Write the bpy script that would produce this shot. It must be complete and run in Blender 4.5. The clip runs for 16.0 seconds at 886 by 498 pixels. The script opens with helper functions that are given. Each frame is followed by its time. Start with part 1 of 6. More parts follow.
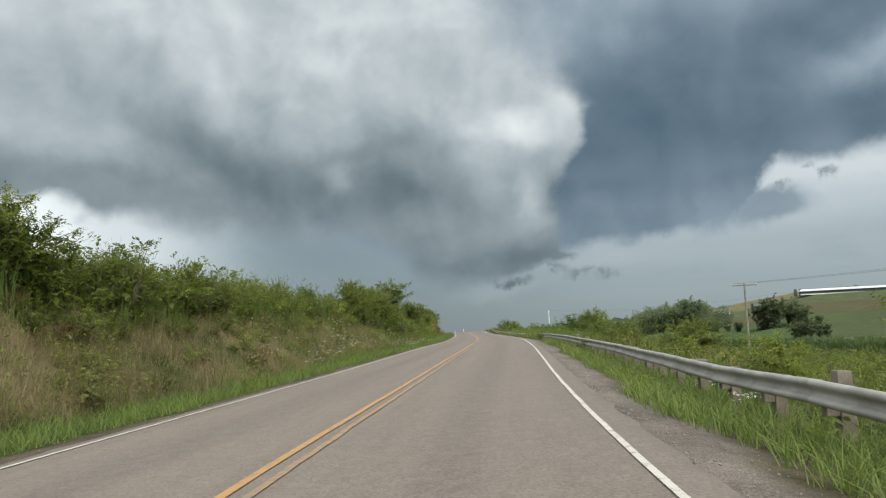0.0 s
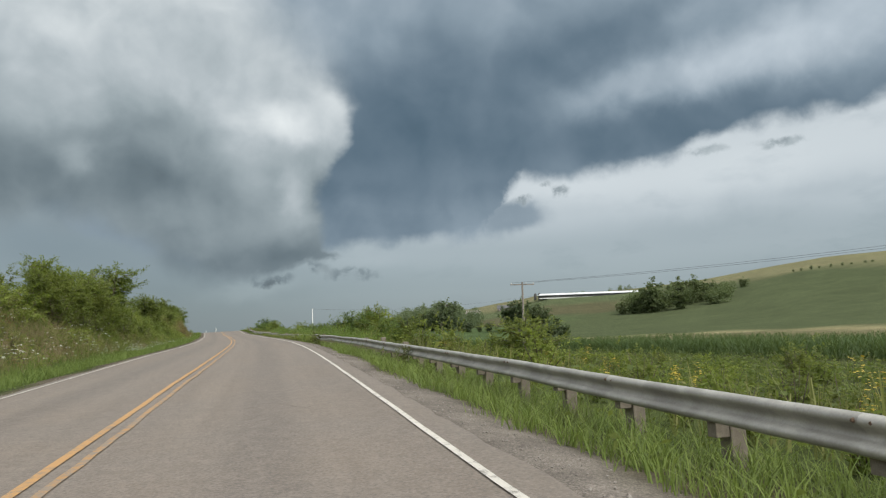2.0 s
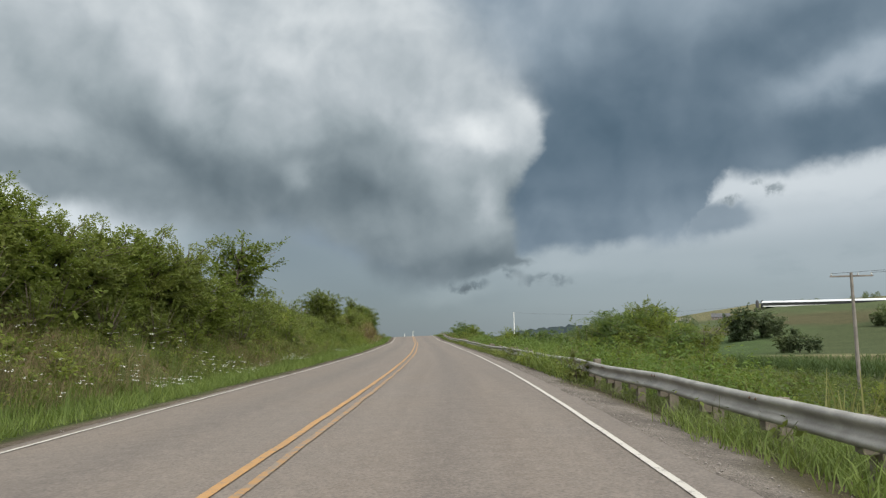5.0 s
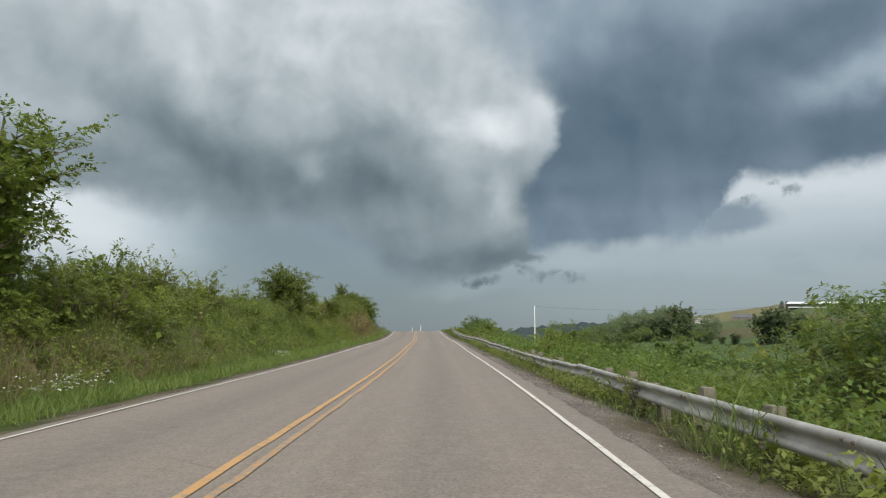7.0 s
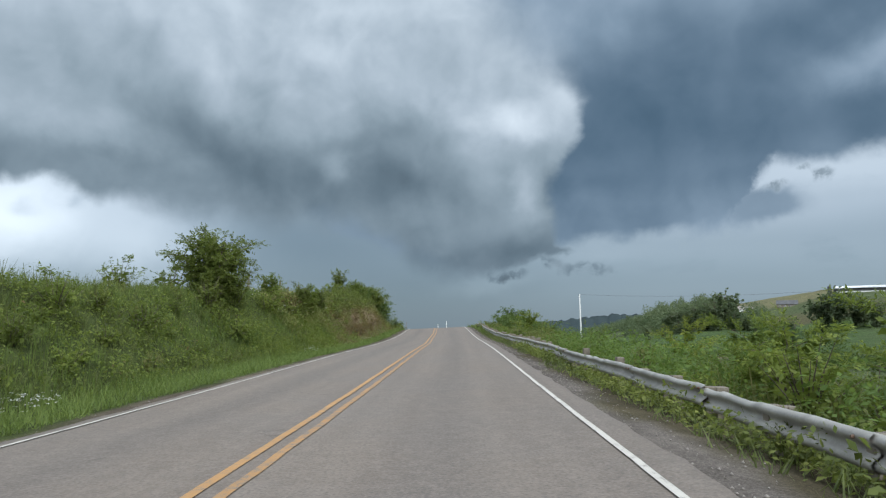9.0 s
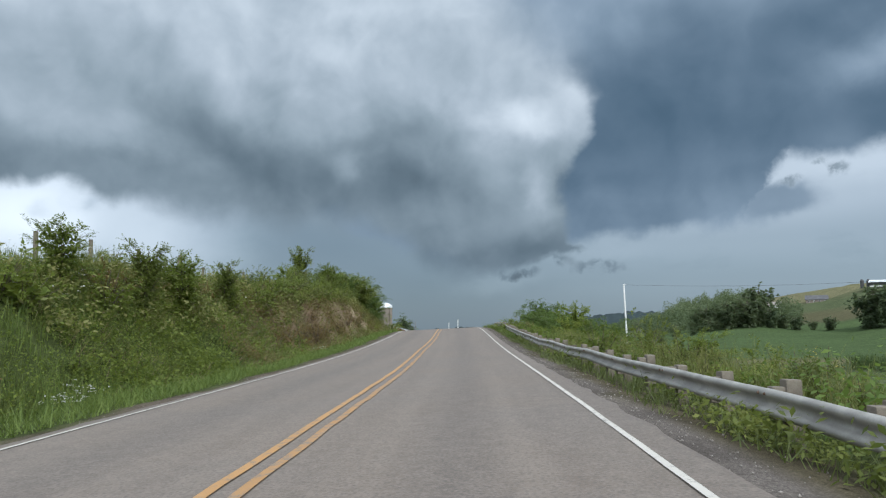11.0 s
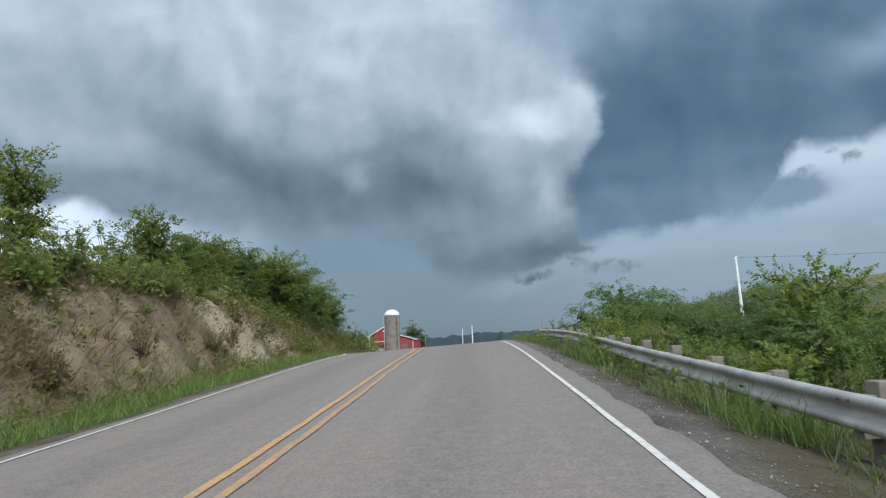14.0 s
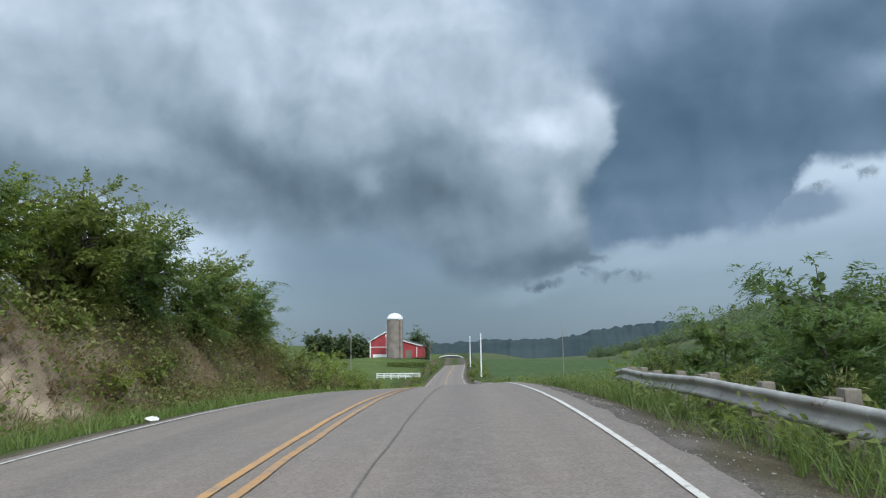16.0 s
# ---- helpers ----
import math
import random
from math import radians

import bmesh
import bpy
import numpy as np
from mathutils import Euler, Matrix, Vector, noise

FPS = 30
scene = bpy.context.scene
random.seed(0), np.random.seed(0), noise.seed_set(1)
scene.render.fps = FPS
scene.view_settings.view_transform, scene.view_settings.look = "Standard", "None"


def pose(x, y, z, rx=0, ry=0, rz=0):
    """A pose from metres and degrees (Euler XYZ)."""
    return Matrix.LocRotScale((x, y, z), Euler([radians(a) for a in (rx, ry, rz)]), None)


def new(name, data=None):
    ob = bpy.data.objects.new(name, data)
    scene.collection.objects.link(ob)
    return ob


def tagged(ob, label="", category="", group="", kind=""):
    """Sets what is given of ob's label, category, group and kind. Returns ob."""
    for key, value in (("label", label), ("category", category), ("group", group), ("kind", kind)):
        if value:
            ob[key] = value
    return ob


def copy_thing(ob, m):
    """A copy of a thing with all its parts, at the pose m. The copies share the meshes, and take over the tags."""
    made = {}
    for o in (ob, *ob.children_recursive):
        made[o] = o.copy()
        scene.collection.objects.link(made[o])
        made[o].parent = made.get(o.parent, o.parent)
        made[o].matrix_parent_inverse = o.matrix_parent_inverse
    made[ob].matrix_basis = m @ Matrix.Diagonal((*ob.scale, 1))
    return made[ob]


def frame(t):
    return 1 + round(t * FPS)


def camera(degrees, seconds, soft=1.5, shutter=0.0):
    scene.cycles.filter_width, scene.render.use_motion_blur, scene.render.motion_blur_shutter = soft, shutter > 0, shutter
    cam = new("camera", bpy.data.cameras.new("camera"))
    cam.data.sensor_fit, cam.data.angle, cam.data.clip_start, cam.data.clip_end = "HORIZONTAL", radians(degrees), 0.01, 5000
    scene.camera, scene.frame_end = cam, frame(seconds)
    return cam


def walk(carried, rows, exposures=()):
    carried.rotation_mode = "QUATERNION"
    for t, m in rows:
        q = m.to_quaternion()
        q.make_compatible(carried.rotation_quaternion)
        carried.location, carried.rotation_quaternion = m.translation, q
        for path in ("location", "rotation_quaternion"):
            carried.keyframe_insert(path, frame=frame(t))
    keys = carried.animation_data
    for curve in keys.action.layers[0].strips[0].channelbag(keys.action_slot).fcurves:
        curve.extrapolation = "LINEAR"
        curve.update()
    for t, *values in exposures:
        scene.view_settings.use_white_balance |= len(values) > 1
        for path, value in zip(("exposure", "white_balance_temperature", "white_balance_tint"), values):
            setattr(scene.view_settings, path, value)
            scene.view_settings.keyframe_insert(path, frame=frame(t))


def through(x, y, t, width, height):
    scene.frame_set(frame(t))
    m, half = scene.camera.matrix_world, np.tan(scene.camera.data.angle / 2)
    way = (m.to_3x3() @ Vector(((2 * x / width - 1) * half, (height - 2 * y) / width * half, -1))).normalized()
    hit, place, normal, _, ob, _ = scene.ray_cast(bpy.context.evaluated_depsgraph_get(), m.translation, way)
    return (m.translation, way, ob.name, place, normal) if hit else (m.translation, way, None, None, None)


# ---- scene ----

def view(x, y, z, yaw, pitch, roll):
    return pose(x, y, z, 0, 0, yaw) @ pose(0, 0, 0, 90 + pitch) @ pose(0, 0, 0, 0, 0, -roll)


cam = camera(67.0, 16.0, soft=1.25)
# seconds, place, yaw, pitch, roll
ROWS = [
    (0.0, 2.33, -0.03, 1.34, 2.17, 7.86, 1.13),
    (0.5, 2.27, 2.85, 1.38, -5.69, 7.62, 0.96),
    (1.0, 2.26, 5.77, 1.43, -13.05, 7.38, 1.03),
    (1.5, 2.32, 8.80, 1.49, -17.42, 7.35, 1.14),
    (2.0, 2.46, 12.10, 1.57, -18.16, 7.43, 1.25),
    (2.5, 2.65, 15.77, 1.65, -15.52, 7.56, 1.20),
    (3.0, 2.89, 19.75, 1.76, -11.25, 7.78, 0.94),
    (3.5, 3.16, 23.91, 1.87, -7.12, 7.93, 0.56),
    (4.0, 3.45, 28.27, 1.99, -4.20, 8.01, 0.06),
    (4.5, 3.74, 33.03, 2.12, -2.44, 8.04, -0.20),
    (5.0, 4.03, 38.09, 2.26, -1.55, 8.05, -0.42),
    (5.5, 4.29, 43.38, 2.39, -1.22, 8.00, -0.73),
    (6.0, 4.54, 48.84, 2.50, -1.13, 7.92, -1.19),
    (6.5, 4.76, 54.38, 2.59, -0.99, 7.77, -1.67),
    (7.0, 4.94, 59.93, 2.67, -0.49, 7.57, -1.71),
    (7.5, 5.08, 65.50, 2.74, 0.18, 7.47, -1.60),
    (8.0, 5.20, 71.16, 2.82, 0.81, 7.37, -1.27),
    (8.5, 5.27, 76.96, 2.90, 1.34, 7.31, -0.90),
    (9.0, 5.30, 82.87, 2.97, 1.72, 7.18, -0.27),
    (9.5, 5.28, 88.91, 3.05, 2.05, 7.10, 0.03),
    (10.0, 5.22, 95.03, 3.14, 2.34, 7.07, 0.13),
    (10.5, 5.17, 101.21, 3.26, 2.57, 7.06, 0.13),
    (11.0, 5.12, 107.41, 3.38, 2.74, 7.07, 0.11),
    (11.5, 5.09, 113.58, 3.49, 2.84, 7.09, 0.11),
    (12.0, 5.08, 119.70, 3.58, 2.87, 7.10, 0.14),
    (12.5, 5.05, 125.86, 3.66, 3.08, 7.06, 0.56),
    (13.0, 4.99, 131.91, 3.76, 3.30, 7.11, 1.36),
    (13.5, 4.91, 137.85, 3.89, 3.59, 7.32, 1.84),
    (14.0, 4.80, 143.59, 4.05, 3.84, 7.63, 2.40),
    (14.5, 4.66, 149.22, 4.23, 4.05, 7.89, 2.72),
    (15.0, 4.47, 154.73, 4.44, 4.34, 8.19, 2.19),
    (15.5, 4.26, 160.12, 4.65, 4.58, 8.15, 1.44),
    (16.0, 4.03, 165.36, 4.84, 4.72, 8.11, 0.67),
]

EXPOSURE = [(0, 0.25, 6500, 5), (4, 0.22, 6540, 7), (7, 0.22, 6450, 6), (7.6, 0.2, 6250, 5), (8, 0.16, 5870, 5), (12, 0.16, 5740, 6), (13.5, 0.18, 5590, 5), (16, 0.2, 5600, 5)]
walk(cam, [(t, view(*r)) for t, *r in ROWS], EXPOSURE)

# ---- light ----
SUN_AZ, SUN_EL = 152.0, 45.0   # degrees clockwise from +y, above the horizon
sun = new("sun", bpy.data.lights.new("sun", "SUN"))
sun.data.energy, sun.data.angle, sun.data.color = 2.6, radians(12), (1.0, 0.95, 0.87)
sun.matrix_world = pose(0, 0, 60, 90 - SUN_EL, 0, 180 - SUN_AZ)

world = bpy.data.worlds.new("sky")
scene.world = world
world.use_nodes = True
wt = world.node_tree
wt.nodes.clear()


class G:
    """Short hand for node trees: sockets in, sockets out."""

    def __init__(self, tree):
        self.t = tree

    def node(self, kind):
        return self.t.nodes.new(kind)

    def put(self, sock, v):
        if isinstance(v, bpy.types.NodeSocket):
            self.t.links.new(v, sock)
        elif v is not None:
            if sock.type == "RGBA" and len(v) == 3:
                v = (*v, 1)
            sock.default_value = v

    def m(self, op, a, b=None, c=None, clamp=False):
        n = self.node("ShaderNodeMath")
        n.operation, n.use_clamp = op, clamp
        for s, v in zip(n.inputs, (a, b, c)):
            self.put(s, v)
        return n.outputs[0]

    def v(self, op, a, b=None):
        n = self.node("ShaderNodeVectorMath")
        n.operation = op
        self.put(n.inputs[0], a)
        self.put(n.inputs[1], b)
        return n.outputs[0]

    def scale(self, a, k):
        n = self.node("ShaderNodeVectorMath")
        n.operation = "SCALE"
        self.put(n.inputs[0], a)
        self.put(n.inputs["Scale"], k)
        return n.outputs[0]

    def xyz(self, x, y, z):
        n = self.node("ShaderNodeCombineXYZ")
        for s, v in zip(n.inputs, (x, y, z)):
            self.put(s, v)
        return n.outputs[0]

    def sep(self, a):
        n = self.node("ShaderNodeSeparateXYZ")
        self.put(n.inputs[0], a)
        return n.outputs

    def noise(self, vec, scale, detail=4.0, rough=0.55, dist=0.0, colour=False):
        n = self.node("ShaderNodeTexNoise")
        self.put(n.inputs["Vector"], vec)
        self.put(n.inputs["Scale"], scale)
        n.inputs["Detail"].default_value, n.inputs["Roughness"].default_value = detail, rough
        n.inputs["Distortion"].default_value = dist
        return n.outputs["Color" if colour else "Fac"]

    def mix(self, f, a, b, blend="MIX"):
        n = self.node("ShaderNodeMix")
        n.data_type, n.blend_type = "RGBA", blend
        self.put(n.inputs[0], f)
        self.put(n.inputs[6], a)
        self.put(n.inputs[7], b)
        return n.outputs[2]

    def step(self, v, lo, hi, out0=0.0, out1=1.0, smooth=True):
        n = self.node("ShaderNodeMapRange")
        n.interpolation_type = "SMOOTHSTEP" if smooth else "LINEAR"
        for s, x in zip(n.inputs, (v, lo, hi, out0, out1)):
            self.put(s, x)
        return n.outputs[0]

    def ramp(self, f, stops, inter="LINEAR"):
        n = self.node("ShaderNodeValToRGB")
        r = n.color_ramp
        r.interpolation = inter
        while len(r.elements) < len(stops):
            r.elements.new(0.5)
        for e, (p, c) in zip(r.elements, stops):
            e.position = p
            e.color = (*c, 1) if isinstance(c, tuple) else (c, c, c, 1)
        self.put(n.inputs[0], f)
        return n.outputs[0]

    def line(self, v, lo, hi, pts):
        """A curve through (v, value) points, by way of a ramp; values from 0 to 40."""
        f = self.step(v, lo, hi, smooth=False)
        c = self.ramp(f, [((a - lo) / (hi - lo), b / 40) for a, b in pts], "EASE")
        return self.m("MULTIPLY", c, 40.0)


def storm_sky():
    g = G(wt)
    tc = g.node("ShaderNodeTexCoord")
    d = g.v("NORMALIZE", tc.outputs["Generated"])
    x, y, z = g.sep(d)
    az0 = g.m("MULTIPLY", g.m("ARCTAN2", x, y), 57.2958)
    el0 = g.m("MULTIPLY", g.m("ARCSINE", z), 57.2958)
    # the cloud shapes are torn at two scales
    n1 = g.sep(g.noise(d, 6.0, 2, 0.5, colour=True))
    n2 = g.sep(g.noise(d, 19.0, 5, 0.52, 0.2, colour=True))

    def warp(a, k1, k2, i):
        w = g.m("MULTIPLY_ADD", g.m("SUBTRACT", n1[i], 0.5), k1, a)
        return g.m("MULTIPLY_ADD", g.m("SUBTRACT", n2[i], 0.5), k2, w)
    az, el = warp(az0, 2.4, 2.8, 0), warp(el0, 1.8, 2.4, 1)
    # billows, and their relief as lit from high on the right
    curl = g.scale(g.noise(d, 8.0, 3, colour=True), 0.045)
    here = g.v("ADD", d, curl)
    puff = g.noise(here, 9.0, 6, 0.45, 0.15)
    relief = g.m("SUBTRACT", puff, g.noise(g.v("ADD", here, (0.018, 0.0, 0.022)), 9.0, 6, 0.45, 0.15))
    fine = g.noise(here, 30.0, 4, 0.5, 0.2)
    soft = g.noise(d, 4.0, 3, 0.5, 0.4)
    streak = g.noise(g.v("MULTIPLY", d, (1.0, 1.0, 0.3)), 16.0, 4, 0.5, 0.5)

    def blob(a, e, sa, se, tilt=0.0):
        u = g.m("SUBTRACT", az, a)
        w = g.m("MULTIPLY_ADD", u, -tilt, g.m("SUBTRACT", el, e))
        u, w = g.m("DIVIDE", u, sa), g.m("DIVIDE", w, se)
        return g.m("EXPONENT", g.m("MULTIPLY", g.m("MULTIPLY_ADD", u, u, g.m("MULTIPLY", w, w)), -1.0))

    def shade(lum, marks):
        """Each mark: azimuth, elevation, two radii, slant, brightness, strength."""
        for a, e, sa, se, tilt, to, k in marks:
            f = g.m("MULTIPLY", blob(a, e, sa, se, tilt), k)
            lum = g.m("MULTIPLY_ADD", g.m("SUBTRACT", to, lum), f, lum)
        return lum

    def tone(lum, stops):
        return g.ramp(lum, [(0.0, (0.0, 0.0, 0.0))] + stops)

    grey = [(0.10, (0.088, 0.112, 0.132)), (0.15, (0.128, 0.163, 0.190)), (0.22, (0.195, 0.235, 0.265)), (0.32, (0.290, 0.335, 0.368)), (0.45, (0.420, 0.460, 0.498)), (0.60, (0.580, 0.612, 0.645)), (1.0, (1.0, 1.01, 1.02))]
    slate = [(0.06, (0.056, 0.092, 0.128)), (0.10, (0.086, 0.130, 0.178)), (0.15, (0.130, 0.178, 0.232)), (0.25, (0.222, 0.278, 0.340)), (0.45, (0.415, 0.470, 0.538)), (1.0, (0.95, 1.0, 1.06))]

    # hazy sky under the storm
    nish = g.node("ShaderNodeTexSky")
    nish.sky_type, nish.sun_disc = "NISHITA", False
    nish.sun_elevation, nish.sun_rotation = radians(SUN_EL), radians(SUN_AZ)
    low = g.m("DIVIDE", g.line(el0, -2, 22, [(-2, 9.0), (1.0, 9.7), (4.0, 11.6), (7.0, 14.2), (10.0, 18.6), (13.0, 22.0), (22, 22.5)]), 40.0)
    low = shade(low, [(-5.0, 2.0, 13.0, 7.5, 0.0, 0.185, 0.95), (-13.0, 7.0, 8.0, 4.0, 0.0, 0.195, 0.9), (-24.0, 6.5, 5.0, 4.5, 0.0, 0.34, 0.7), (-26.5, 4.5, 4.5, 2.5, 0.0, 0.30, 0.5)])
    low = shade(low, [(-35.5, 8.6, 6.2, 3.2, 0.0, 0.97, 1.0), (-27.0, 7.4, 5.0, 3.0, 0.0, 0.66, 0.8), (-41.0, 8.0, 6.0, 4.0, 0.0, 0.80, 0.8), (-31.0, 9.9, 1.0, 0.5, 0.2, 0.45, 0.6), (-34.0, 9.2, 0.9, 0.5, 0.0, 0.55, 0.5)])
    low = shade(low, [(3.0, 4.2, 3.2, 0.9, 0.06, 0.30, 0.7), (11.0, 6.6, 4.0, 0.9, 0.04, 0.40, 0.5), (41.0, 8.3, 8.0, 1.3, 0.03, 0.34, 0.75), (34.0, 6.0, 7.0, 1.6, 0.05, 0.35, 0.5), (48.0, 10.2, 4.0, 0.6, 0.0, 0.40, 0.6), (30.0, 12.3, 8.0, 1.4, 0.0, 0.60, 0.7), (43.0, 12.6, 7.0, 1.8, 0.1, 0.60, 0.7)])
    wisp = g.step(g.noise(g.v("MULTIPLY", d, (1, 1, 2.6)), 9.0, 5, 0.55, 0.2), 0.50, 0.72)
    low = g.m("MULTIPLY", low, g.m("SUBTRACT", 1.0, g.m("MULTIPLY", wisp, g.step(az0, 8, 30, 0.03, 0.10))))
    sky = g.mix(0.08, tone(low, grey), g.scale(nish.outputs[0], 0.12))

    # the blue-grey deck over the valley, with its torn tail
    edge = g.line(az, -40, 70, [(-40, 15), (-22, 12), (-2, 6.4), (5, 6.9), (8.2, 7.1), (12, 7.3), (18.5, 8.0), (21.8, 8.3), (23.2, 10.2), (23.9, 12.2), (25.0, 13.4), (33, 13.1), (38, 13.5), (40.5, 14.9), (46, 15.7), (58, 17), (70, 19)])
    lift = g.m("ADD", g.m("MULTIPLY", g.m("SUBTRACT", puff, 0.5), 3.0), g.m("MULTIPLY", g.m("SUBTRACT", fine, 0.5), 1.0))
    m1 = g.step(g.m("SUBTRACT", g.m("ADD", el, lift), edge), -0.5, 1.1)
    tail = g.step(g.m("MULTIPLY", blob(23.4, 9.9, 4.3, 1.75, 0.0), g.m("MULTIPLY_ADD", lift, 0.35, 1.0)), 0.20, 0.72)
    m1 = g.m("MAXIMUM", m1, g.m("MULTIPLY", tail, 0.85))
    deck = g.m("DIVIDE", g.line(el0, 4, 34, [(4, 8.8), (8, 8.2), (10.5, 7.4), (13.0, 5.6), (16, 4.6), (20, 4.8), (24, 6.4), (28, 8.8), (34, 11)]), 40.0)
    deck = g.m("MULTIPLY", deck, g.step(soft, 0.35, 0.68, 0.88, 1.25))
    deck = shade(deck, [(8.0, 27.0, 7.0, 3.5, 0.0, 0.34, 0.8), (13.0, 25.5, 3.0, 2.0, 0.3, 0.30, 0.4), (31.5, 19.6, 4.2, 1.3, 0.12, 0.27, 0.75), (42.0, 20.6, 9.0, 2.1, 0.10, 0.48, 0.9), (50.0, 22.0, 9.0, 3.4, 0.1, 0.46, 0.85), (42.0, 25.5, 5.0, 1.4, 0.15, 0.36, 0.6)])
    deck = shade(deck, [(29.0, 23.5, 9.0, 1.9, 0.22, 0.112, 0.7), (37.5, 17.0, 10.0, 1.6, 0.10, 0.105, 0.8), (17.0, 16.5, 7.0, 3.4, 0.0, 0.095, 0.6), (21.0, 12.6, 4.0, 1.0, 0.1, 0.15, 0.5), (22.0, 28.0, 6.0, 2.0, 0.1, 0.21, 0.5)])
    deck = g.m("MULTIPLY", deck, g.m("MULTIPLY_ADD", relief, 0.7, g.step(puff, 0.35, 0.66, 0.95, 1.07)))
    sky = g.mix(m1, sky, tone(deck, slate))

    # the tower to its left: a bright crown on its shoulder, dark at the heart
    side = g.line(el, 0, 40, [(0, 0), (4.4, 1.0), (5.4, 5.0), (6.2, 8.0), (6.8, 9.0), (7.4, 7.9), (9, 7.8), (12.6, 8.2), (14.2, 8.7), (15.6, 9.3), (17.6, 10.1), (19.2, 10.0), (21, 9.2), (23, 7.9), (25.5, 5.8), (30, 1.5), (40, 0)])
    right = g.m("ADD", g.m("SUBTRACT", side, az), g.m("MULTIPLY", lift, 0.55))
    base = g.line(az, -60, 20, [(-60, 12), (-38, 10.9), (-33, 11.4), (-29, 10.2), (-24, 9.6), (-20, 9.0), (-16, 8.3), (-13, 9.2), (-10, 9.3), (-7, 8.0), (-4.0, 6.0), (0, 4.9), (4, 5.4), (7, 6.1), (9, 6.6), (20, 7)])
    rim = g.m("MINIMUM", g.step(az, -5, 4, 3.2, 0.6), g.step(az, -31, -24, 0.9, 2.4))
    below = g.m("DIVIDE", g.m("SUBTRACT", g.m("MULTIPLY_ADD", lift, 0.5, el), base), rim)
    m2 = g.m("MULTIPLY", g.step(g.m("DIVIDE", right, g.step(el0, 17, 27, 1.0, 8.0)), -0.5, 0.9), g.step(below, -0.7, 0.8))
    body = g.m("DIVIDE", g.line(g.m("MULTIPLY_ADD", g.m("SUBTRACT", puff, 0.5), 2.4, el), 3, 36, [(3, 7.5), (8, 8.5), (12, 9.5), (15, 11.5), (18, 14.5), (21, 17.5), (25, 19.6), (36, 20.5)]), 40.0)
    body = shade(body, [(-28.0, 24.5, 9.0, 3.0, 0.0, 0.47, 0.5), (-14.0, 23.0, 9.0, 3.0, 0.0, 0.54, 0.6), (-25.0, 20.2, 3.6, 2.2, -0.3, 0.33, 0.6), (-30.5, 15.8, 4.6, 1.7, -0.05, 0.40, 0.85), (-36.0, 18.0, 4.0, 1.4, 0.0, 0.31, 0.5), (-33.0, 13.2, 8.0, 1.2, -0.04, 0.20, 0.8), (-23.0, 16.0, 5.0, 2.3, -0.35, 0.20, 0.8)])
    body = shade(body, [(-17.5, 13.3, 6.2, 2.7, -0.12, 0.152, 0.9), (-7.2, 12.9, 5.0, 3.2, -0.1, 0.140, 0.95), (-4.4, 16.9, 4.4, 1.7, 0.1, 0.215, 0.75), (-11.2, 14.5, 1.1, 1.2, 0.5, 0.34, 0.65), (-12.5, 18.8, 3.0, 1.8, 0.0, 0.42, 0.5), (1.0, 13.4, 2.6, 2.2, 0.2, 0.29, 0.6)])
    body = shade(body, [(4.0, 17.9, 4.0, 2.6, -0.05, 0.62, 1.0), (7.9, 19.6, 2.2, 1.8, 0.0, 0.56, 0.8), (5.6, 12.3, 1.5, 2.3, 0.0, 0.46, 0.8), (6.6, 15.2, 1.7, 1.2, 0.0, 0.33, 0.6), (0.0, 9.0, 6.0, 2.4, 0.0, 0.235, 0.85), (-3.0, 6.0, 5.0, 0.9, 0.0, 0.150, 0.85), (5.2, 6.8, 3.2, 1.2, 0.08, 0.148, 0.9), (2.0, 22.5, 4.0, 2.4, 0.0, 0.50, 0.5)])
    body = g.m("MULTIPLY", body, g.m("MULTIPLY_ADD", relief, 0.9, g.step(puff, 0.34, 0.68, 0.95, 1.05)))
    body = g.m("MULTIPLY", body, g.m("MULTIPLY_ADD", g.m("SUBTRACT", streak, 0.5), 0.06, g.m("MULTIPLY_ADD", fine, 0.08, 0.96)))
    sky = g.mix(m2, sky, tone(body, grey))

    # torn scud under the bases and in the clear slot
    rag = g.step(g.noise(d, 46.0, 5, 0.6, 0.3), 0.30, 0.68, 0.25, 1.1)
    for a, e, sa, se, lum in ((28.6, 12.0, 0.9, 0.65, 0.22), (10.2, 5.1, 2.2, 0.8, 0.19), (7.2, 5.6, 1.6, 0.6, 0.20), (40.2, 14.0, 2.0, 0.5, 0.28), (46.0, 14.2, 2.2, 0.5, 0.34), (25.2, 11.5, 1.3, 0.45, 0.20), (27.2, 12.6, 0.6, 0.35, 0.26), (3.5, 4.8, 1.6, 0.6, 0.19)):
        f = g.step(g.m("MULTIPLY", blob(a, e, sa, se, -0.05), rag), 0.15, 0.80, 0.0, 0.75)
        sky = g.mix(f, sky, tone(g.m("MULTIPLY", fine, 2 * lum), grey))
    # behind and overhead: plain bright overcast
    up = g.mix(g.step(soft, 0.3, 0.7), (0.95, 0.98, 1.02), (1.25, 1.27, 1.29))
    over = g.m("MAXIMUM", g.step(el0, 34, 50), g.step(g.m("ABSOLUTE", az0), 62, 88))
    sky = g.mix(over, sky, up)
    sky = g.mix(g.step(el0, 0.2, -1.5), sky, (0.10, 0.11, 0.09))
    bg = g.node("ShaderNodeBackground")
    g.put(bg.inputs[0], sky)
    bg.inputs[1].default_value = 1.0
    out = g.node("ShaderNodeOutputWorld")
    wt.links.new(bg.outputs[0], out.inputs[0])


storm_sky()

# ---- materials ----


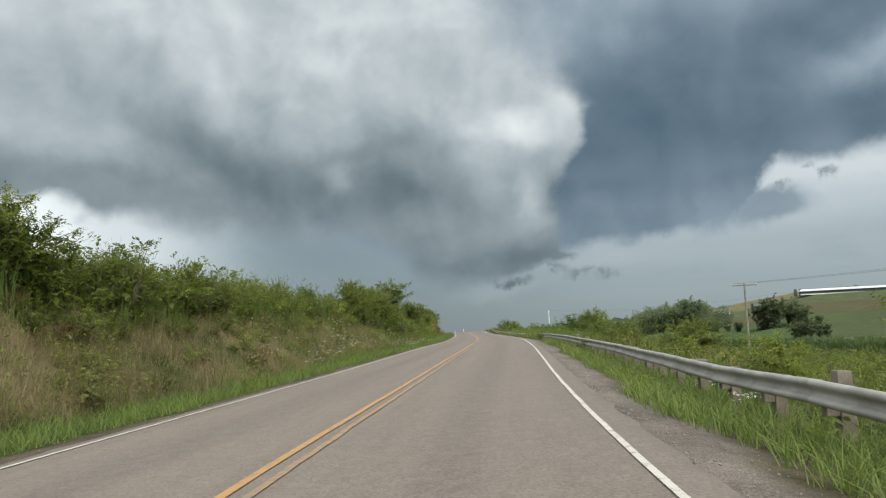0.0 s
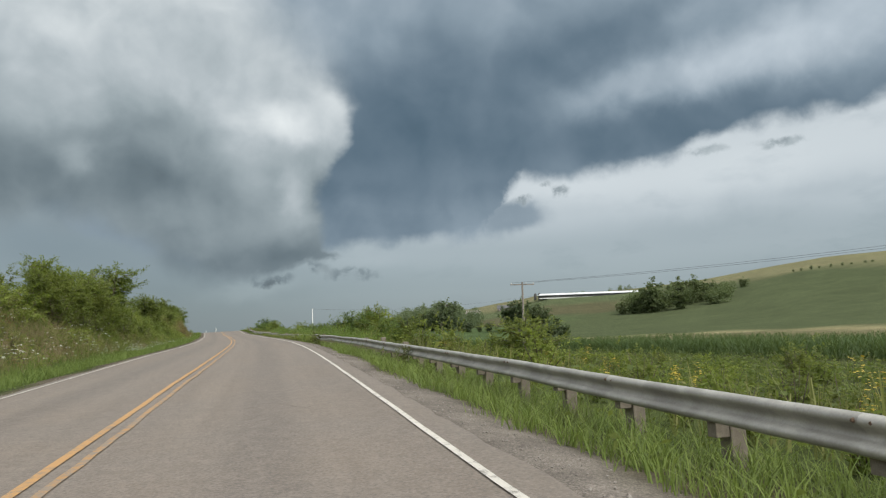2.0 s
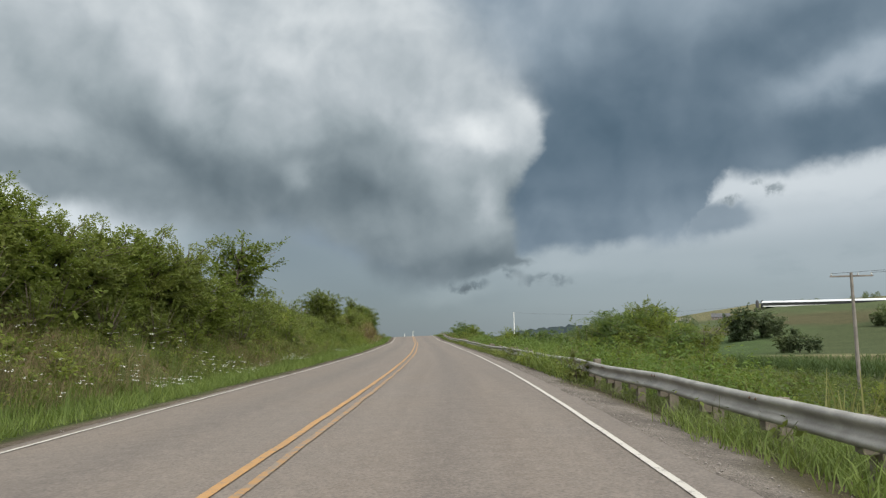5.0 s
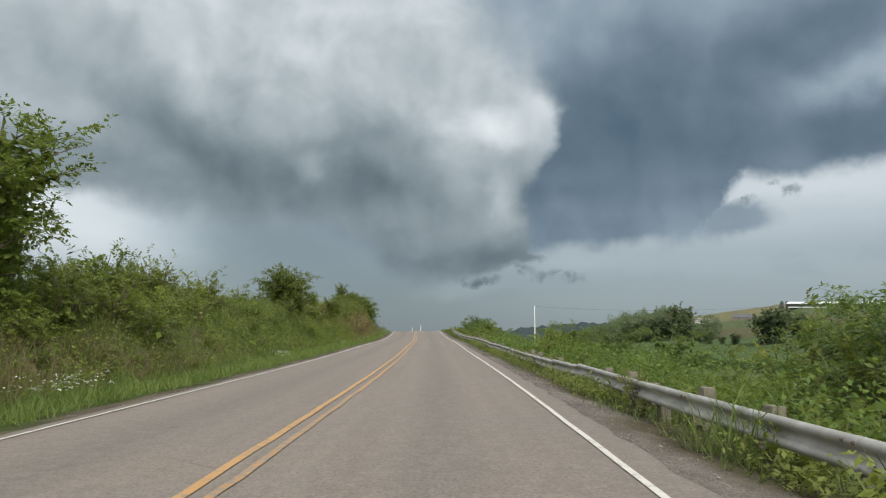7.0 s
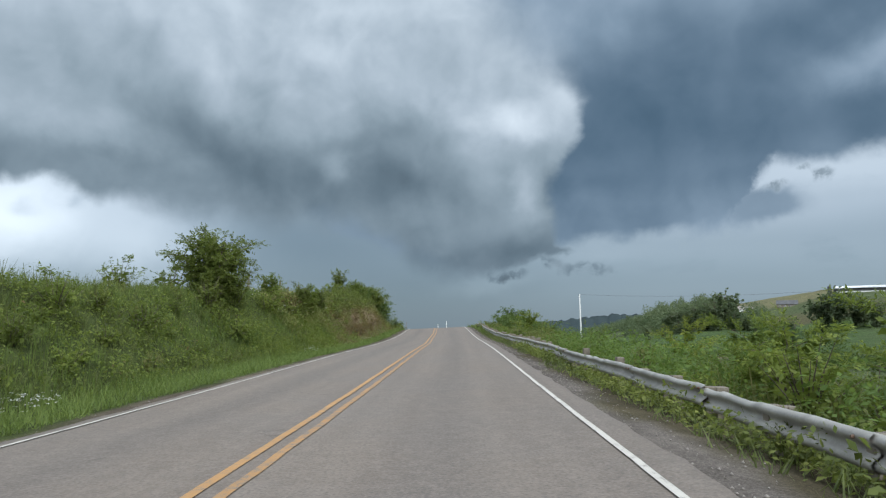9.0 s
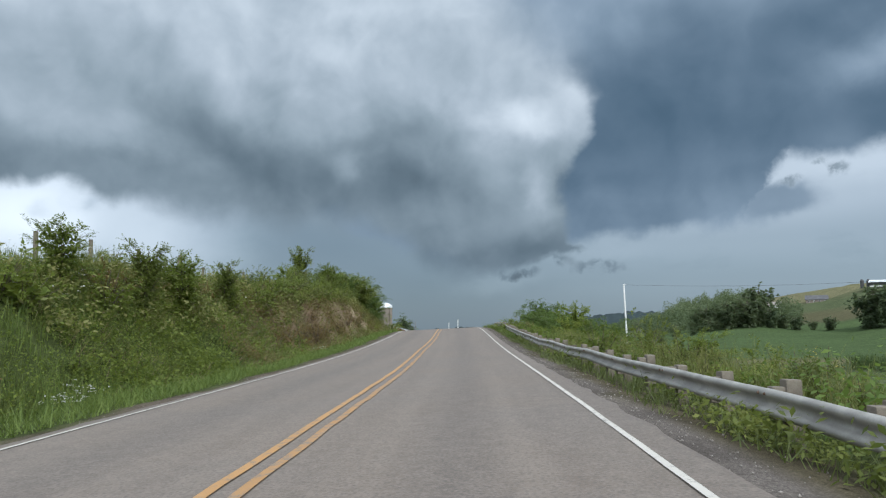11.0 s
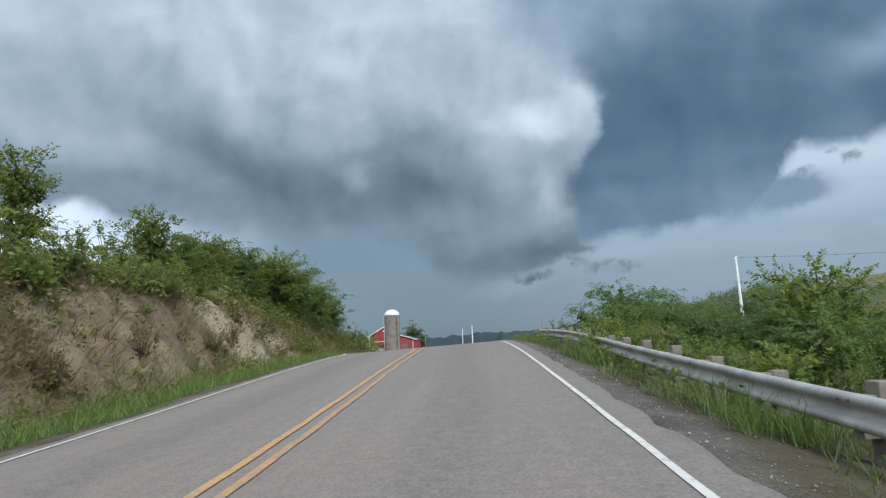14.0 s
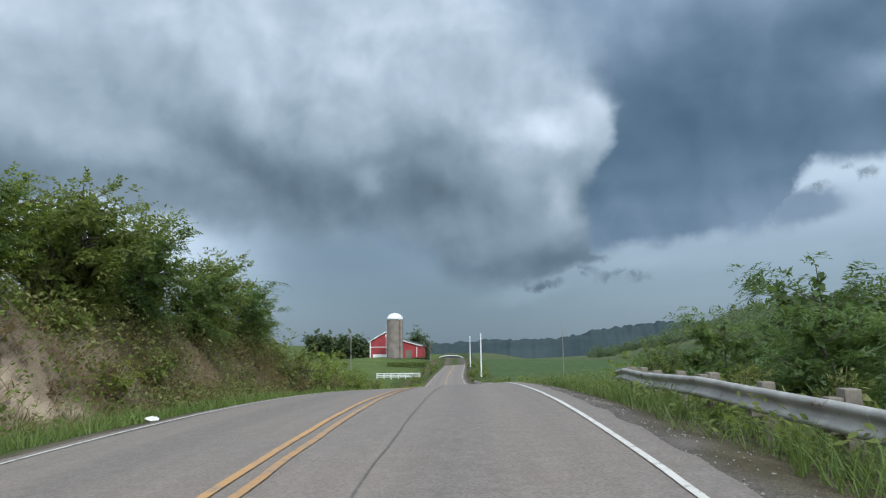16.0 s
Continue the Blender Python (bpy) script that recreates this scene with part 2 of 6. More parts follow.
def material(name, build, rough=0.8, metal=0.0, spec=0.5, bump=0.0):
    """build(g, vec) returns a colour socket or (colour, height) or (colour, height, roughness)."""
    mt = bpy.data.materials.new(name)
    mt.use_nodes = True
    g = G(mt.node_tree)
    bsdf = mt.node_tree.nodes["Principled BSDF"]
    tc = g.node("ShaderNodeTexCoord")
    res = build(g, tc.outputs["Object"])
    if not isinstance(res, tuple):
        res = (res,)
    g.put(bsdf.inputs["Base Color"], res[0])
    bsdf.inputs["Roughness"].default_value = rough
    bsdf.inputs["Metallic"].default_value = metal
    bsdf.inputs["Specular IOR Level"].default_value = spec
    if len(res) > 1 and res[1] is not None:
        b = g.node("ShaderNodeBump")
        b.inputs["Strength"].default_value, b.inputs["Distance"].default_value = 0.6, bump or 0.02
        g.put(b.inputs["Height"], res[1])
        mt.node_tree.links.new(b.outputs[0], bsdf.inputs["Normal"])
    if len(res) > 2:
        g.put(bsdf.inputs["Roughness"], res[2])
    return mt


def leafy(name, a, b, c, through=0.42, size=1.6, gloss=0.25):
    """Foliage: colours vary leaf by leaf and in drifts; some light passes through."""
    mt = bpy.data.materials.new(name)
    mt.use_nodes = True
    t = mt.node_tree
    g = G(t)
    bsdf = t.nodes["Principled BSDF"]
    geo = g.node("ShaderNodeNewGeometry")
    rnd = geo.outputs["Random Per Island"]
    n = g.noise(geo.outputs["Position"], size, 3)
    each = g.node("ShaderNodeObjectInfo").outputs["Random"]
    f = g.m("ADD", g.m("MULTIPLY", rnd, 0.36), g.m("MULTIPLY_ADD", n, 0.56, 0.05))
    f = g.m("MULTIPLY_ADD", g.m("SUBTRACT", each, 0.5), 0.42, f)
    col = g.ramp(f, [(0.22, a), (0.55, b), (0.9, c)])
    g.put(bsdf.inputs["Base Color"], col)
    bsdf.inputs["Roughness"].default_value, bsdf.inputs["Specular IOR Level"].default_value = 0.6, gloss
    tr = g.node("ShaderNodeBsdfTranslucent")
    g.put(tr.inputs[0], g.mix(0.5, col, (0.16, 0.20, 0.03), "ADD"))
    mx = g.node("ShaderNodeMixShader")
    mx.inputs[0].default_value = through
    t.links.new(bsdf.outputs[0], mx.inputs[1])
    t.links.new(tr.outputs[0], mx.inputs[2])
    t.links.new(mx.outputs[0], t.nodes["Material Output"].inputs[0])
    return mt


def two(a, b, scale=3.0, fine=40.0, k=0.5):
    def build(g, vec):
        n = g.noise(vec, scale, 5, 0.6)
        f = g.noise(vec, fine, 4, 0.6)
        col = g.mix(g.step(n, 0.3, 0.7), a, b)
        col = g.mix(g.step(f, 0.35, 0.7, 0.0, k), col, g.scale(col, 0.6))
        return col, f
    return build


def asphalt(g, vec):
    uv = g.node("ShaderNodeUVMap")
    uv.uv_map = "road"
    d, s, _ = g.sep(uv.outputs[0])
    grain = g.m("ADD", g.m("MULTIPLY", g.noise(vec, 30.0, 4, 0.8), 0.65), g.m("MULTIPLY", g.noise(vec, 5.0, 5, 0.75), 0.35))
    grit = g.node("ShaderNodeTexVoronoi")
    g.put(grit.inputs["Vector"], vec)
    grit.inputs["Scale"].default_value = 24.0
    long = g.noise(g.xyz(g.m("MULTIPLY", d, 2.2), g.m("MULTIPLY", s, 0.06), 0.0), 1.0, 4, 0.6)
    patch = g.noise(vec, 0.35, 4, 0.6)
    col = g.mix(g.step(long, 0.3, 0.7), (0.134, 0.106, 0.084), (0.170, 0.138, 0.111))
    col = g.mix(g.step(patch, 0.35, 0.65, 0.0, 0.35), col, (0.125, 0.112, 0.104))
    col = g.mix(g.step(d, 2.2, 4.0, 0.0, 0.4), col, (0.105, 0.089, 0.076))
    # polished wheel paths, darker oil lane between them
    lane = g.m("ABSOLUTE", g.m("SUBTRACT", g.m("ABSOLUTE", g.m("SUBTRACT", d, 0.1)), 1.85))
    col = g.mix(g.step(lane, 0.75, 0.05, 0.0, 0.55), col, (0.090, 0.076, 0.067))
    col = g.mix(g.step(grain, 0.40, 0.64, 0.0, 0.60), col, (0.248, 0.208, 0.178))
    col = g.mix(g.step(grit.outputs["Distance"], 0.5, 0.2, 0.0, 0.45), col, (0.075, 0.067, 0.062))
    # cracks
    w = g.v("ADD", vec, g.scale(g.noise(vec, 1.2, 4, colour=True), 1.2))
    cr = g.node("ShaderNodeTexVoronoi")
    cr.feature = "DISTANCE_TO_EDGE"
    g.put(cr.inputs["Vector"], w)
    cr.inputs["Scale"].default_value = 0.33
    crack = g.m("MULTIPLY", g.step(cr.outputs["Distance"], 0.007, 0.001), g.step(g.noise(vec, 0.25, 2), 0.56, 0.7))
    col = g.mix(g.m("MULTIPLY", crack, 0.45), col, (0.04, 0.037, 0.035))
    h = g.m("SUBTRACT", grain, g.m("MULTIPLY", crack, 1.5))
    return col, h


def paint(colour, under=(0.16, 0.145, 0.13), wear=0.5):
    def build(g, vec):
        n = g.noise(vec, 7.0, 6, 0.65)
        f = g.noise(vec, 60.0, 3, 0.7)
        k = g.m("ADD", g.m("MULTIPLY", n, 0.65), g.m("MULTIPLY", f, 0.35))
        col = g.mix(g.step(g.noise(vec, 1.5, 3), 0.3, 0.7, 0.0, 0.35), colour, tuple(c * 0.8 for c in colour))
        return g.mix(g.step(k, wear + 0.10, wear - 0.04), under, col), f
    return build


def earth(g, vec):
    vc = g.node("ShaderNodeVertexColor")
    vc.layer_name = "tint"
    tint = vc.outputs[0]
    n = g.noise(vec, 0.9, 6, 0.65)
    f = g.noise(vec, 14.0, 5, 0.65)
    big = g.noise(vec, 0.03, 4, 0.6)
    plot = g.noise(g.v("MULTIPLY", vec, (0.05, 0.16, 0.1)), 1.0, 4, 0.6)
    grit = g.noise(vec, 48.0, 3, 0.75)
    col = g.mix(g.step(n, 0.3, 0.7), g.scale(tint, 0.72), g.scale(tint, 1.2))
    col = g.mix(g.step(f, 0.4, 0.75, 0.0, 0.5), col, g.scale(col, 0.55))
    col = g.mix(g.step(grit, 0.44, 0.60, 0.0, 0.6), g.scale(col, 0.75), g.scale(col, 1.7))
    col = g.mix(g.step(plot, 0.42, 0.62, 0.0, 0.35), col, g.scale(col, 0.62))
    col = g.mix(g.step(big, 0.4, 0.65, 0.0, 0.3), col, g.scale(col, 1.35))
    return col, g.m("ADD", f, g.m("MULTIPLY", n, 1.5))


M_ROAD = material("asphalt", asphalt, 0.82, bump=0.006)
M_WHITE = material("white_line_paint", paint((0.52, 0.49, 0.44), wear=0.555), 0.7, bump=0.002)
M_YELLOW = material("yellow_line_paint", paint((0.41, 0.228, 0.085), (0.185, 0.155, 0.125), wear=0.53), 0.7, bump=0.002)
M_YELLOW_F = material("faded_yellow_paint", paint((0.36, 0.20, 0.075), (0.205, 0.168, 0.132), wear=0.46), 0.8, bump=0.002)
M_YELLOW_W = material("worn_yellow_paint", paint((0.37, 0.208, 0.082), (0.185, 0.155, 0.125), wear=0.50), 0.75, bump=0.002)
M_TAR = material("crack_sealing_tar", two((0.085, 0.076, 0.068), (0.130, 0.114, 0.100), 2.0, 40.0, 0.4), 0.75, bump=0.002)
M_EARTH = material("soil_and_turf", earth, 1.0, spec=0.04, bump=0.08)
M_ZINC = material("weathered_zinc", two((0.30, 0.285, 0.26), (0.46, 0.44, 0.405), 2.0, 45.0, 0.35), 0.50, 0.3, bump=0.002)
M_POST = material("weathered_post_wood", two((0.125, 0.105, 0.082), (0.22, 0.19, 0.15), 4.0, 70.0, 0.6), 0.9, bump=0.01)
M_BOLT = material("rusty_bolt_steel", two((0.10, 0.07, 0.05), (0.20, 0.13, 0.09), 20, 90), 0.7, 0.6)
M_POLE = material("grey_pole_wood", two((0.17, 0.15, 0.13), (0.27, 0.24, 0.21), 1.5, 40.0), 0.9, bump=0.01)
M_PALE = material("bleached_pole_wood", two((0.66, 0.66, 0.64), (0.78, 0.78, 0.76), 1.5, 40.0, 0.2), 0.75, bump=0.01)
M_GLASSY = material("insulator_glaze", two((0.45, 0.46, 0.46), (0.6, 0.6, 0.6)), 0.2)
M_WIRE = material("cable_black", two((0.05, 0.05, 0.055), (0.09, 0.09, 0.09)), 0.6)
M_BARK = material("bark", two((0.07, 0.055, 0.04), (0.14, 0.11, 0.085), 6.0, 50.0), 0.95, bump=0.02)
M_LEAF = leafy("leaf_green", (0.083, 0.109, 0.022), (0.142, 0.181, 0.034), (0.230, 0.263, 0.056))
M_LEAF_D = leafy("leaf_dark_green", (0.079, 0.100, 0.026), (0.127, 0.155, 0.036), (0.204, 0.221, 0.056))
M_LEAF_Y = leafy("leaf_yellow_green", (0.086, 0.119, 0.023), (0.160, 0.199, 0.034), (0.249, 0.265, 0.055))
M_LEAF_R = leafy("leaf_rusty", (0.095, 0.058, 0.028), (0.17, 0.105, 0.05), (0.17, 0.155, 0.06))
M_GRASS = leafy("grass_green", (0.087, 0.118, 0.025), (0.138, 0.178, 0.037), (0.212, 0.245, 0.056), 0.35, 0.8)
# shoulder grass: the shade below rail and overgrowth is put into its darker greens
M_SHOULDER_SHADED = leafy("shoulder_grass", (0.048, 0.062, 0.022), (0.085, 0.106, 0.034), (0.150, 0.170, 0.060), 0.30, 0.5)
M_VERGE = leafy("verge_turf", (0.066, 0.100, 0.026), (0.112, 0.158, 0.038), (0.185, 0.235, 0.058), 0.34, 0.45)
M_VINE = leafy("vine_leaf", (0.066, 0.104, 0.024), (0.110, 0.168, 0.036), (0.185, 0.245, 0.058), 0.42, 0.7)
M_WEED = leafy("tall_weeds", (0.079, 0.098, 0.029), (0.140, 0.153, 0.046), (0.252, 0.235, 0.091), 0.35, 0.5)
M_STRAW = leafy("dry_grass", (0.155, 0.115, 0.064), (0.275, 0.221, 0.127), (0.327, 0.304, 0.176), 0.3, 0.6)
M_BROWN = leafy("brown_stems", (0.115, 0.075, 0.045), (0.20, 0.14, 0.088), (0.29, 0.225, 0.145), 0.25, 0.6)
M_CORN = leafy("corn_leaf", (0.034, 0.056, 0.024), (0.056, 0.088, 0.034), (0.09, 0.125, 0.05), 0.3, 0.3, 0.1)
# far foliage: distance haze is put into these greyer greens
M_FAR = leafy("hazed_far_canopy", (0.080, 0.108, 0.066), (0.116, 0.146, 0.086), (0.158, 0.188, 0.110), 0.4, 0.12, 0.03)
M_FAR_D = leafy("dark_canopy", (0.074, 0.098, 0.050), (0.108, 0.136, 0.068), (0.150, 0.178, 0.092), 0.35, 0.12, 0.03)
M_FIELD = leafy("field_weed", (0.058, 0.080, 0.022), (0.098, 0.128, 0.032), (0.165, 0.195, 0.052), 0.36, 0.35)
M_SUMAC = leafy("sumac_leaf", (0.052, 0.084, 0.026), (0.088, 0.134, 0.038), (0.155, 0.205, 0.060), 0.42, 0.9)
M_PETAL = leafy("white_petals", (0.55, 0.55, 0.50), (0.70, 0.70, 0.66), (0.8, 0.8, 0.78), 0.2)
M_GOLD = leafy("goldenrod_bloom", (0.24, 0.18, 0.03), (0.40, 0.29, 0.04), (0.52, 0.40, 0.07), 0.2)
M_GRAVEL = material("gravel_stone", two((0.20, 0.175, 0.155), (0.33, 0.30, 0.27), 9.0, 60.0), 0.95)
M_WROOF = material("white_roof_metal", two((0.72, 0.73, 0.75), (0.80, 0.81, 0.82), 0.2, 3.0, 0.15), 0.4, 0.0)
M_DARKWALL = material("open_barn_shade", two((0.05, 0.05, 0.05), (0.10, 0.10, 0.10)), 0.9)
M_RED = material("red_barn_siding", two((0.25, 0.026, 0.030), (0.33, 0.046, 0.048), 0.4, 6.0, 0.35), 0.75)
M_TRIM = material("white_trim_paint", two((0.70, 0.70, 0.68), (0.8, 0.8, 0.78), 1.0, 20, 0.2), 0.6)
M_SILO = material("silo_stave_concrete", two((0.165, 0.138, 0.115), (0.26, 0.22, 0.188), 0.35, 5.0, 0.45), 0.9)
M_DOME = material("silo_dome_metal", two((0.66, 0.68, 0.70), (0.76, 0.77, 0.79), 0.5, 8, 0.15), 0.35, 0.2)
M_ROOFDARK = material("dark_shingles", two((0.07, 0.07, 0.075), (0.12, 0.12, 0.125), 0.5, 8.0), 0.85)
M_TRASH = material("white_litter_plastic", two((0.7, 0.7, 0.68), (0.8, 0.8, 0.8), 8, 40, 0.2), 0.5)
M_PANE = material("dark_window_glass", lambda g, v: ((0.02, 0.025, 0.03),), 0.08)

# ---- the lie of the land ----
# heading in degrees and grade in per cent of the centre line, every 10 m from 10 m behind the start
HEADING = [1.6, -0.6, -3.0, -4.0, -3.6, -2.9, -2.2, -1.2, -0.7, -0.2, 0.3, 0.3, 0.5, 0.6, 1.0, 1.1, 1.3, 1.9, 2.5, 3.1, 2.9, 2.7, 2.7, 3.0, 3.4, 3.9, 4.3, 4.6, 4.8, 4.9, 4.8, 4.6, 4.3, 3.9, 3.5, 3.2, 2.9, 2.6, 2.5, 2.4, 2.4, 2.5, 2.7, 2.9, 3.2, 3.5, 3.8, 4.1, 4.4]
GRADE = [0.4, 1.3, 2.2, 2.6, 2.9, 2.5, 1.7, 1.3, 1.4, 1.3, 1.4, 2.0, 1.9, 1.2, 1.6, 2.7, 3.7, 4.0, 2.3, -2.2, -4.9, -6.0, -6.6, -6.9, -6.8, -6.5, -6.0, -5.3, -4.6, -3.9, -3.2, -2.6, -2.0, -1.5, -1.0, -0.6, -0.3, -0.0, 0.2, 0.4, 0.5, 0.6, 0.7, 0.7, 0.8, 0.8, 0.8, 0.8, 0.8]

SK = np.arange(len(HEADING)) * 10.0 - 10
SS = np.arange(-70, 2500.0, 1.0)
PSI = np.radians(np.interp(SS, SK, HEADING))
_gr = np.interp(SS, SK, GRADE) / 100 * np.where(SS > 470, np.exp(-(SS - 470) / 60), 1.0) - 0.03 * (SS > 500) * (SS < 800)


def _sum(v):
    c = np.concatenate([[0.0], np.cumsum((v[1:] + v[:-1]) / 2)])
    return c - np.interp(0.0, SS, c)


RX, RY, RZ = _sum(-np.sin(PSI)), _sum(np.cos(PSI)), _sum(_gr)
EDGE_R, EDGE_L = 3.67, 3.34        # paint edges from the yellow line
PAVE_R, PAVE_L = 4.05, 3.60        # pavement edges


def rail_d(s):
    return np.interp(s, [0, 25, 36, 60, 155, 170, 190], [6.3, 6.2, 5.9, 5.5, 5.4, 5.7, 5.8])


def centre_d(s):
    """The yellow line strays a little from the middle of the road."""
    return np.interp(s, [0, 15, 28, 45, 80, 105, 126, 138, 150, 160, 168, 180, 220], [0.25, 0.22, 0.06, 0.12, 0.18, 0.18, 0.22, 0.06, 0.09, 0.05, 0.12, -0.06, 0.0])


def smooth(v, a, b):
    q = np.clip((np.asarray(v, float) - a) / (b - a), 0, 1)
    return q * q * (3 - 2 * q)


def tilt(s):
    """Cross fall of the road: it leans to the left through the bend."""
    return 0.045 * (1 - smooth(s, 190, 260))


def fbm(x, y, seed=0.0):
    """Cheap smooth noise, about -1 to 1."""
    v = 0
    for k, (f, a) in enumerate(((1.0, 0.5), (2.1, 0.27), (4.3, 0.15), (8.9, 0.08))):
        p = seed * 3.1 + k * 1.7
        v = v + a * (np.sin(f * x + 1.3 * np.sin(f * 0.7 * y + p) + p) + np.sin(f * 0.9 * y + 1.7 * np.sin(f * 0.6 * x - p) + 2 * p))
    return v


def plan(s, d):
    """World x, y of the point d metres to the right of the yellow line at s."""
    s, d = np.asarray(s, float), np.asarray(d, float)
    psi = np.interp(s, SS, PSI) * np.exp(-(d / 70) ** 2) + radians(2.0) * (1 - np.exp(-(d / 70) ** 2))
    return np.interp(s, SS, RX) + d * np.cos(psi), np.interp(s, SS, RY) + d * np.sin(psi)


SKY_AZ = [-180, -90, -60, -30, -12, -4, 2, 8, 12, 14.5, 17, 19.5, 21.5, 24, 26, 28, 35, 42, 51, 62, 90, 180]
SKY_EL = [0.8, 1.2, 1.5, 0.6, 0.1, 0.0, -1.0, -0.7, 0.3, 1.0, 1.7, 2.4, 2.4, 2.9, 3.1, 3.45, 3.6, 4.5, 5.6, 6.2, 5.0, 0.8]


def bank_height(s):
    return 2.9 + 0.4 * smooth(s, 118, 136) + 0.35 * np.sin(s / 17.0) - 0.1 * smooth(s, 75, 95) * (1 - smooth(s, 115, 135)) - 4.7 * smooth(s, 201, 252)


def cut(s):
    """1 where the bank is a bare eroded cut."""
    return smooth(s, 135, 151) * (1 - smooth(s, 196, 210))


def ground(s, d):
    s, d = np.asarray(s, float), np.asarray(d, float)
    rz, e = np.interp(s, SS, RZ), tilt(s)
    x, y = plan(s, d)
    # left: verge, bank, meadow
    foot = -6.75 + 0.05 * cut(s) + 0.25 * np.sin(s / 6.3)
    run = 4.1 - 0.8 * cut(s)
    hb = bank_height(s)
    q = np.clip((foot - d) / run, 0, 1)
    rise = hb * (q ** 1.15 * (1 - cut(s)) + cut(s) * (0.85 * smooth(q, 0.0, 0.85) + 0.15 * q))
    verge = -PAVE_L * e - 0.05 - 0.28 * smooth(-d, PAVE_L, 6.0)
    meadow = np.clip(-d - (-(foot) + run), 0, 60) * 0.035
    zl = verge + rise + meadow + smooth(-d, 5.5, 8.0) * (0.16 + 0.12 * cut(s)) * fbm(s * 1.1, d * 1.3, 1) + cut(s) * smooth(q, 0.1, 0.3) * (1 - smooth(q, 0.8, 1.0)) * (0.13 * fbm(s * 2.4, d * 1.6, 4) + 0.12 * fbm(s * 5.5 + d, d * 3.0, 6))
    zl = rz + zl
    # right: shoulder, grass, slope down to the field
    sh = PAVE_R * e - 0.03 - 0.30 * smooth(d, PAVE_R, 6.4)
    floor = -1.3 - 2.0 * smooth(s, 160, 330)
    down = smooth(d, 6.6, 17.0)
    zr = (rz + sh) * (1 - down) + np.minimum(floor, rz + sh) * down + smooth(d, 6, 9) * 0.12 * fbm(s * 0.9, d * 1.1, 2)
    z = np.where(d < 0, zl, zr)
    mid = (d > -PAVE_L - 0.05) & (d < PAVE_R + 0.05)
    z = np.where(mid, rz + e * d - 0.06, z)
    # far land: rises in rings towards the skyline, seen from the road's middle
    dx, dy = x - 4.0, y - 70.0
    r, az = np.hypot(dx, dy), np.degrees(np.arctan2(dx, dy))
    el = np.interp(az, SKY_AZ, SKY_EL)
    end = 760 + 200 * smooth(az, 20.5, 22.5) * (1 - smooth(az, 26.5, 28.2))
    hill = r * np.tan(np.radians(el)) * smooth(r, 90, end) * (1 + 0.04 * fbm(x / 90, y / 90, 3)) - 0.02 * np.clip(r - end - 40, 0, None) * np.maximum(np.tan(np.radians(el)), 0) * 30
    hill = np.maximum(hill, -30.0)
    w = smooth(np.abs(d), 35, 130)
    base = np.where(d < 0, zl, zr)
    far_base = np.where(d < 0, np.minimum(base, rz + 4), floor + smooth(s, 470, 1500) * 0)
    z = np.where(np.abs(d) > 12, base * (1 - w) + (far_base * (1 - smooth(r, 200, 700)) + hill) * w, z)
    # the farmyard knoll
    return z + 2.7 * np.exp(-((x + 47) / 26) ** 2 - ((y - 482) / 40) ** 2)


def spot(s, d, up=0.0):
    x, y = plan(s, d)
    return float(x), float(y), float(ground(s, d)) + up


def at_world(x, y):
    """s, d of a world place near the road (the road runs almost along +y)."""
    s = y
    for _ in range(6):
        px, py = plan(s, 0.0)
        psi = np.interp(s, SS, PSI)
        d = (x - px) * math.cos(psi) + (y - py) * math.sin(psi)
        s = s + (y - py) * math.cos(psi) - (x - px) * math.sin(psi)
    return float(s), float(d)


# ---- mesh helpers ----


def raw(name, verts, faces, mat, parent=None, smooth_faces=False):
    """A mesh object out of numpy vertices and equal-sized faces."""
    verts, faces = np.asarray(verts, np.float32), np.asarray(faces, np.int32)
    me = bpy.data.meshes.new(name)
    n, k = faces.shape
    me.vertices.add(len(verts))
    me.vertices.foreach_set("co", verts.ravel())
    me.loops.add(n * k)
    me.loops.foreach_set("vertex_index", faces.ravel())
    me.polygons.add(n)
    me.polygons.foreach_set("loop_start", np.arange(0, n * k, k, dtype=np.int32))
    me.polygons.foreach_set("loop_total", np.full(n, k, dtype=np.int32))
    if smooth_faces:
        me.polygons.foreach_set("use_smooth", np.ones(n, dtype=bool))
    me.update(calc_edges=True)
    me.materials.append(mat)
    ob = new(name, me)
    if parent:
        ob.parent = parent
    return ob


def part(name, bm, mat, parent=None, label="", round_faces=False):
    me = bpy.data.meshes.new(name)
    if round_faces:
        for f in bm.faces:
            f.smooth = True
    bm.to_mesh(me)
    bm.free()
    me.materials.append(mat)
    ob = new(name, me)
    if parent:
        ob.parent = parent
    return tagged(ob, label) if label else ob


def thing(name, x, y, z, label, category, group="", kind="", turn=0.0):
    ob = new(name)
    ob.matrix_world = pose(x, y, z, 0, 0, turn)
    return tagged(ob, label, category, group, kind)


def box(bm, x0, y0, z0, x1, y1, z1, bevel=0.0):
    r = bmesh.ops.create_cube(bm, size=1.0, matrix=Matrix.LocRotScale(((x0 + x1) / 2, (y0 + y1) / 2, (z0 + z1) / 2), None, (x1 - x0, y1 - y0, z1 - z0)))
    if bevel:
        es = {e for v in r["verts"] for e in v.link_edges}
        bmesh.ops.bevel(bm, geom=list(es), offset=bevel, segments=2, affect="EDGES", profile=0.6)
    return bm


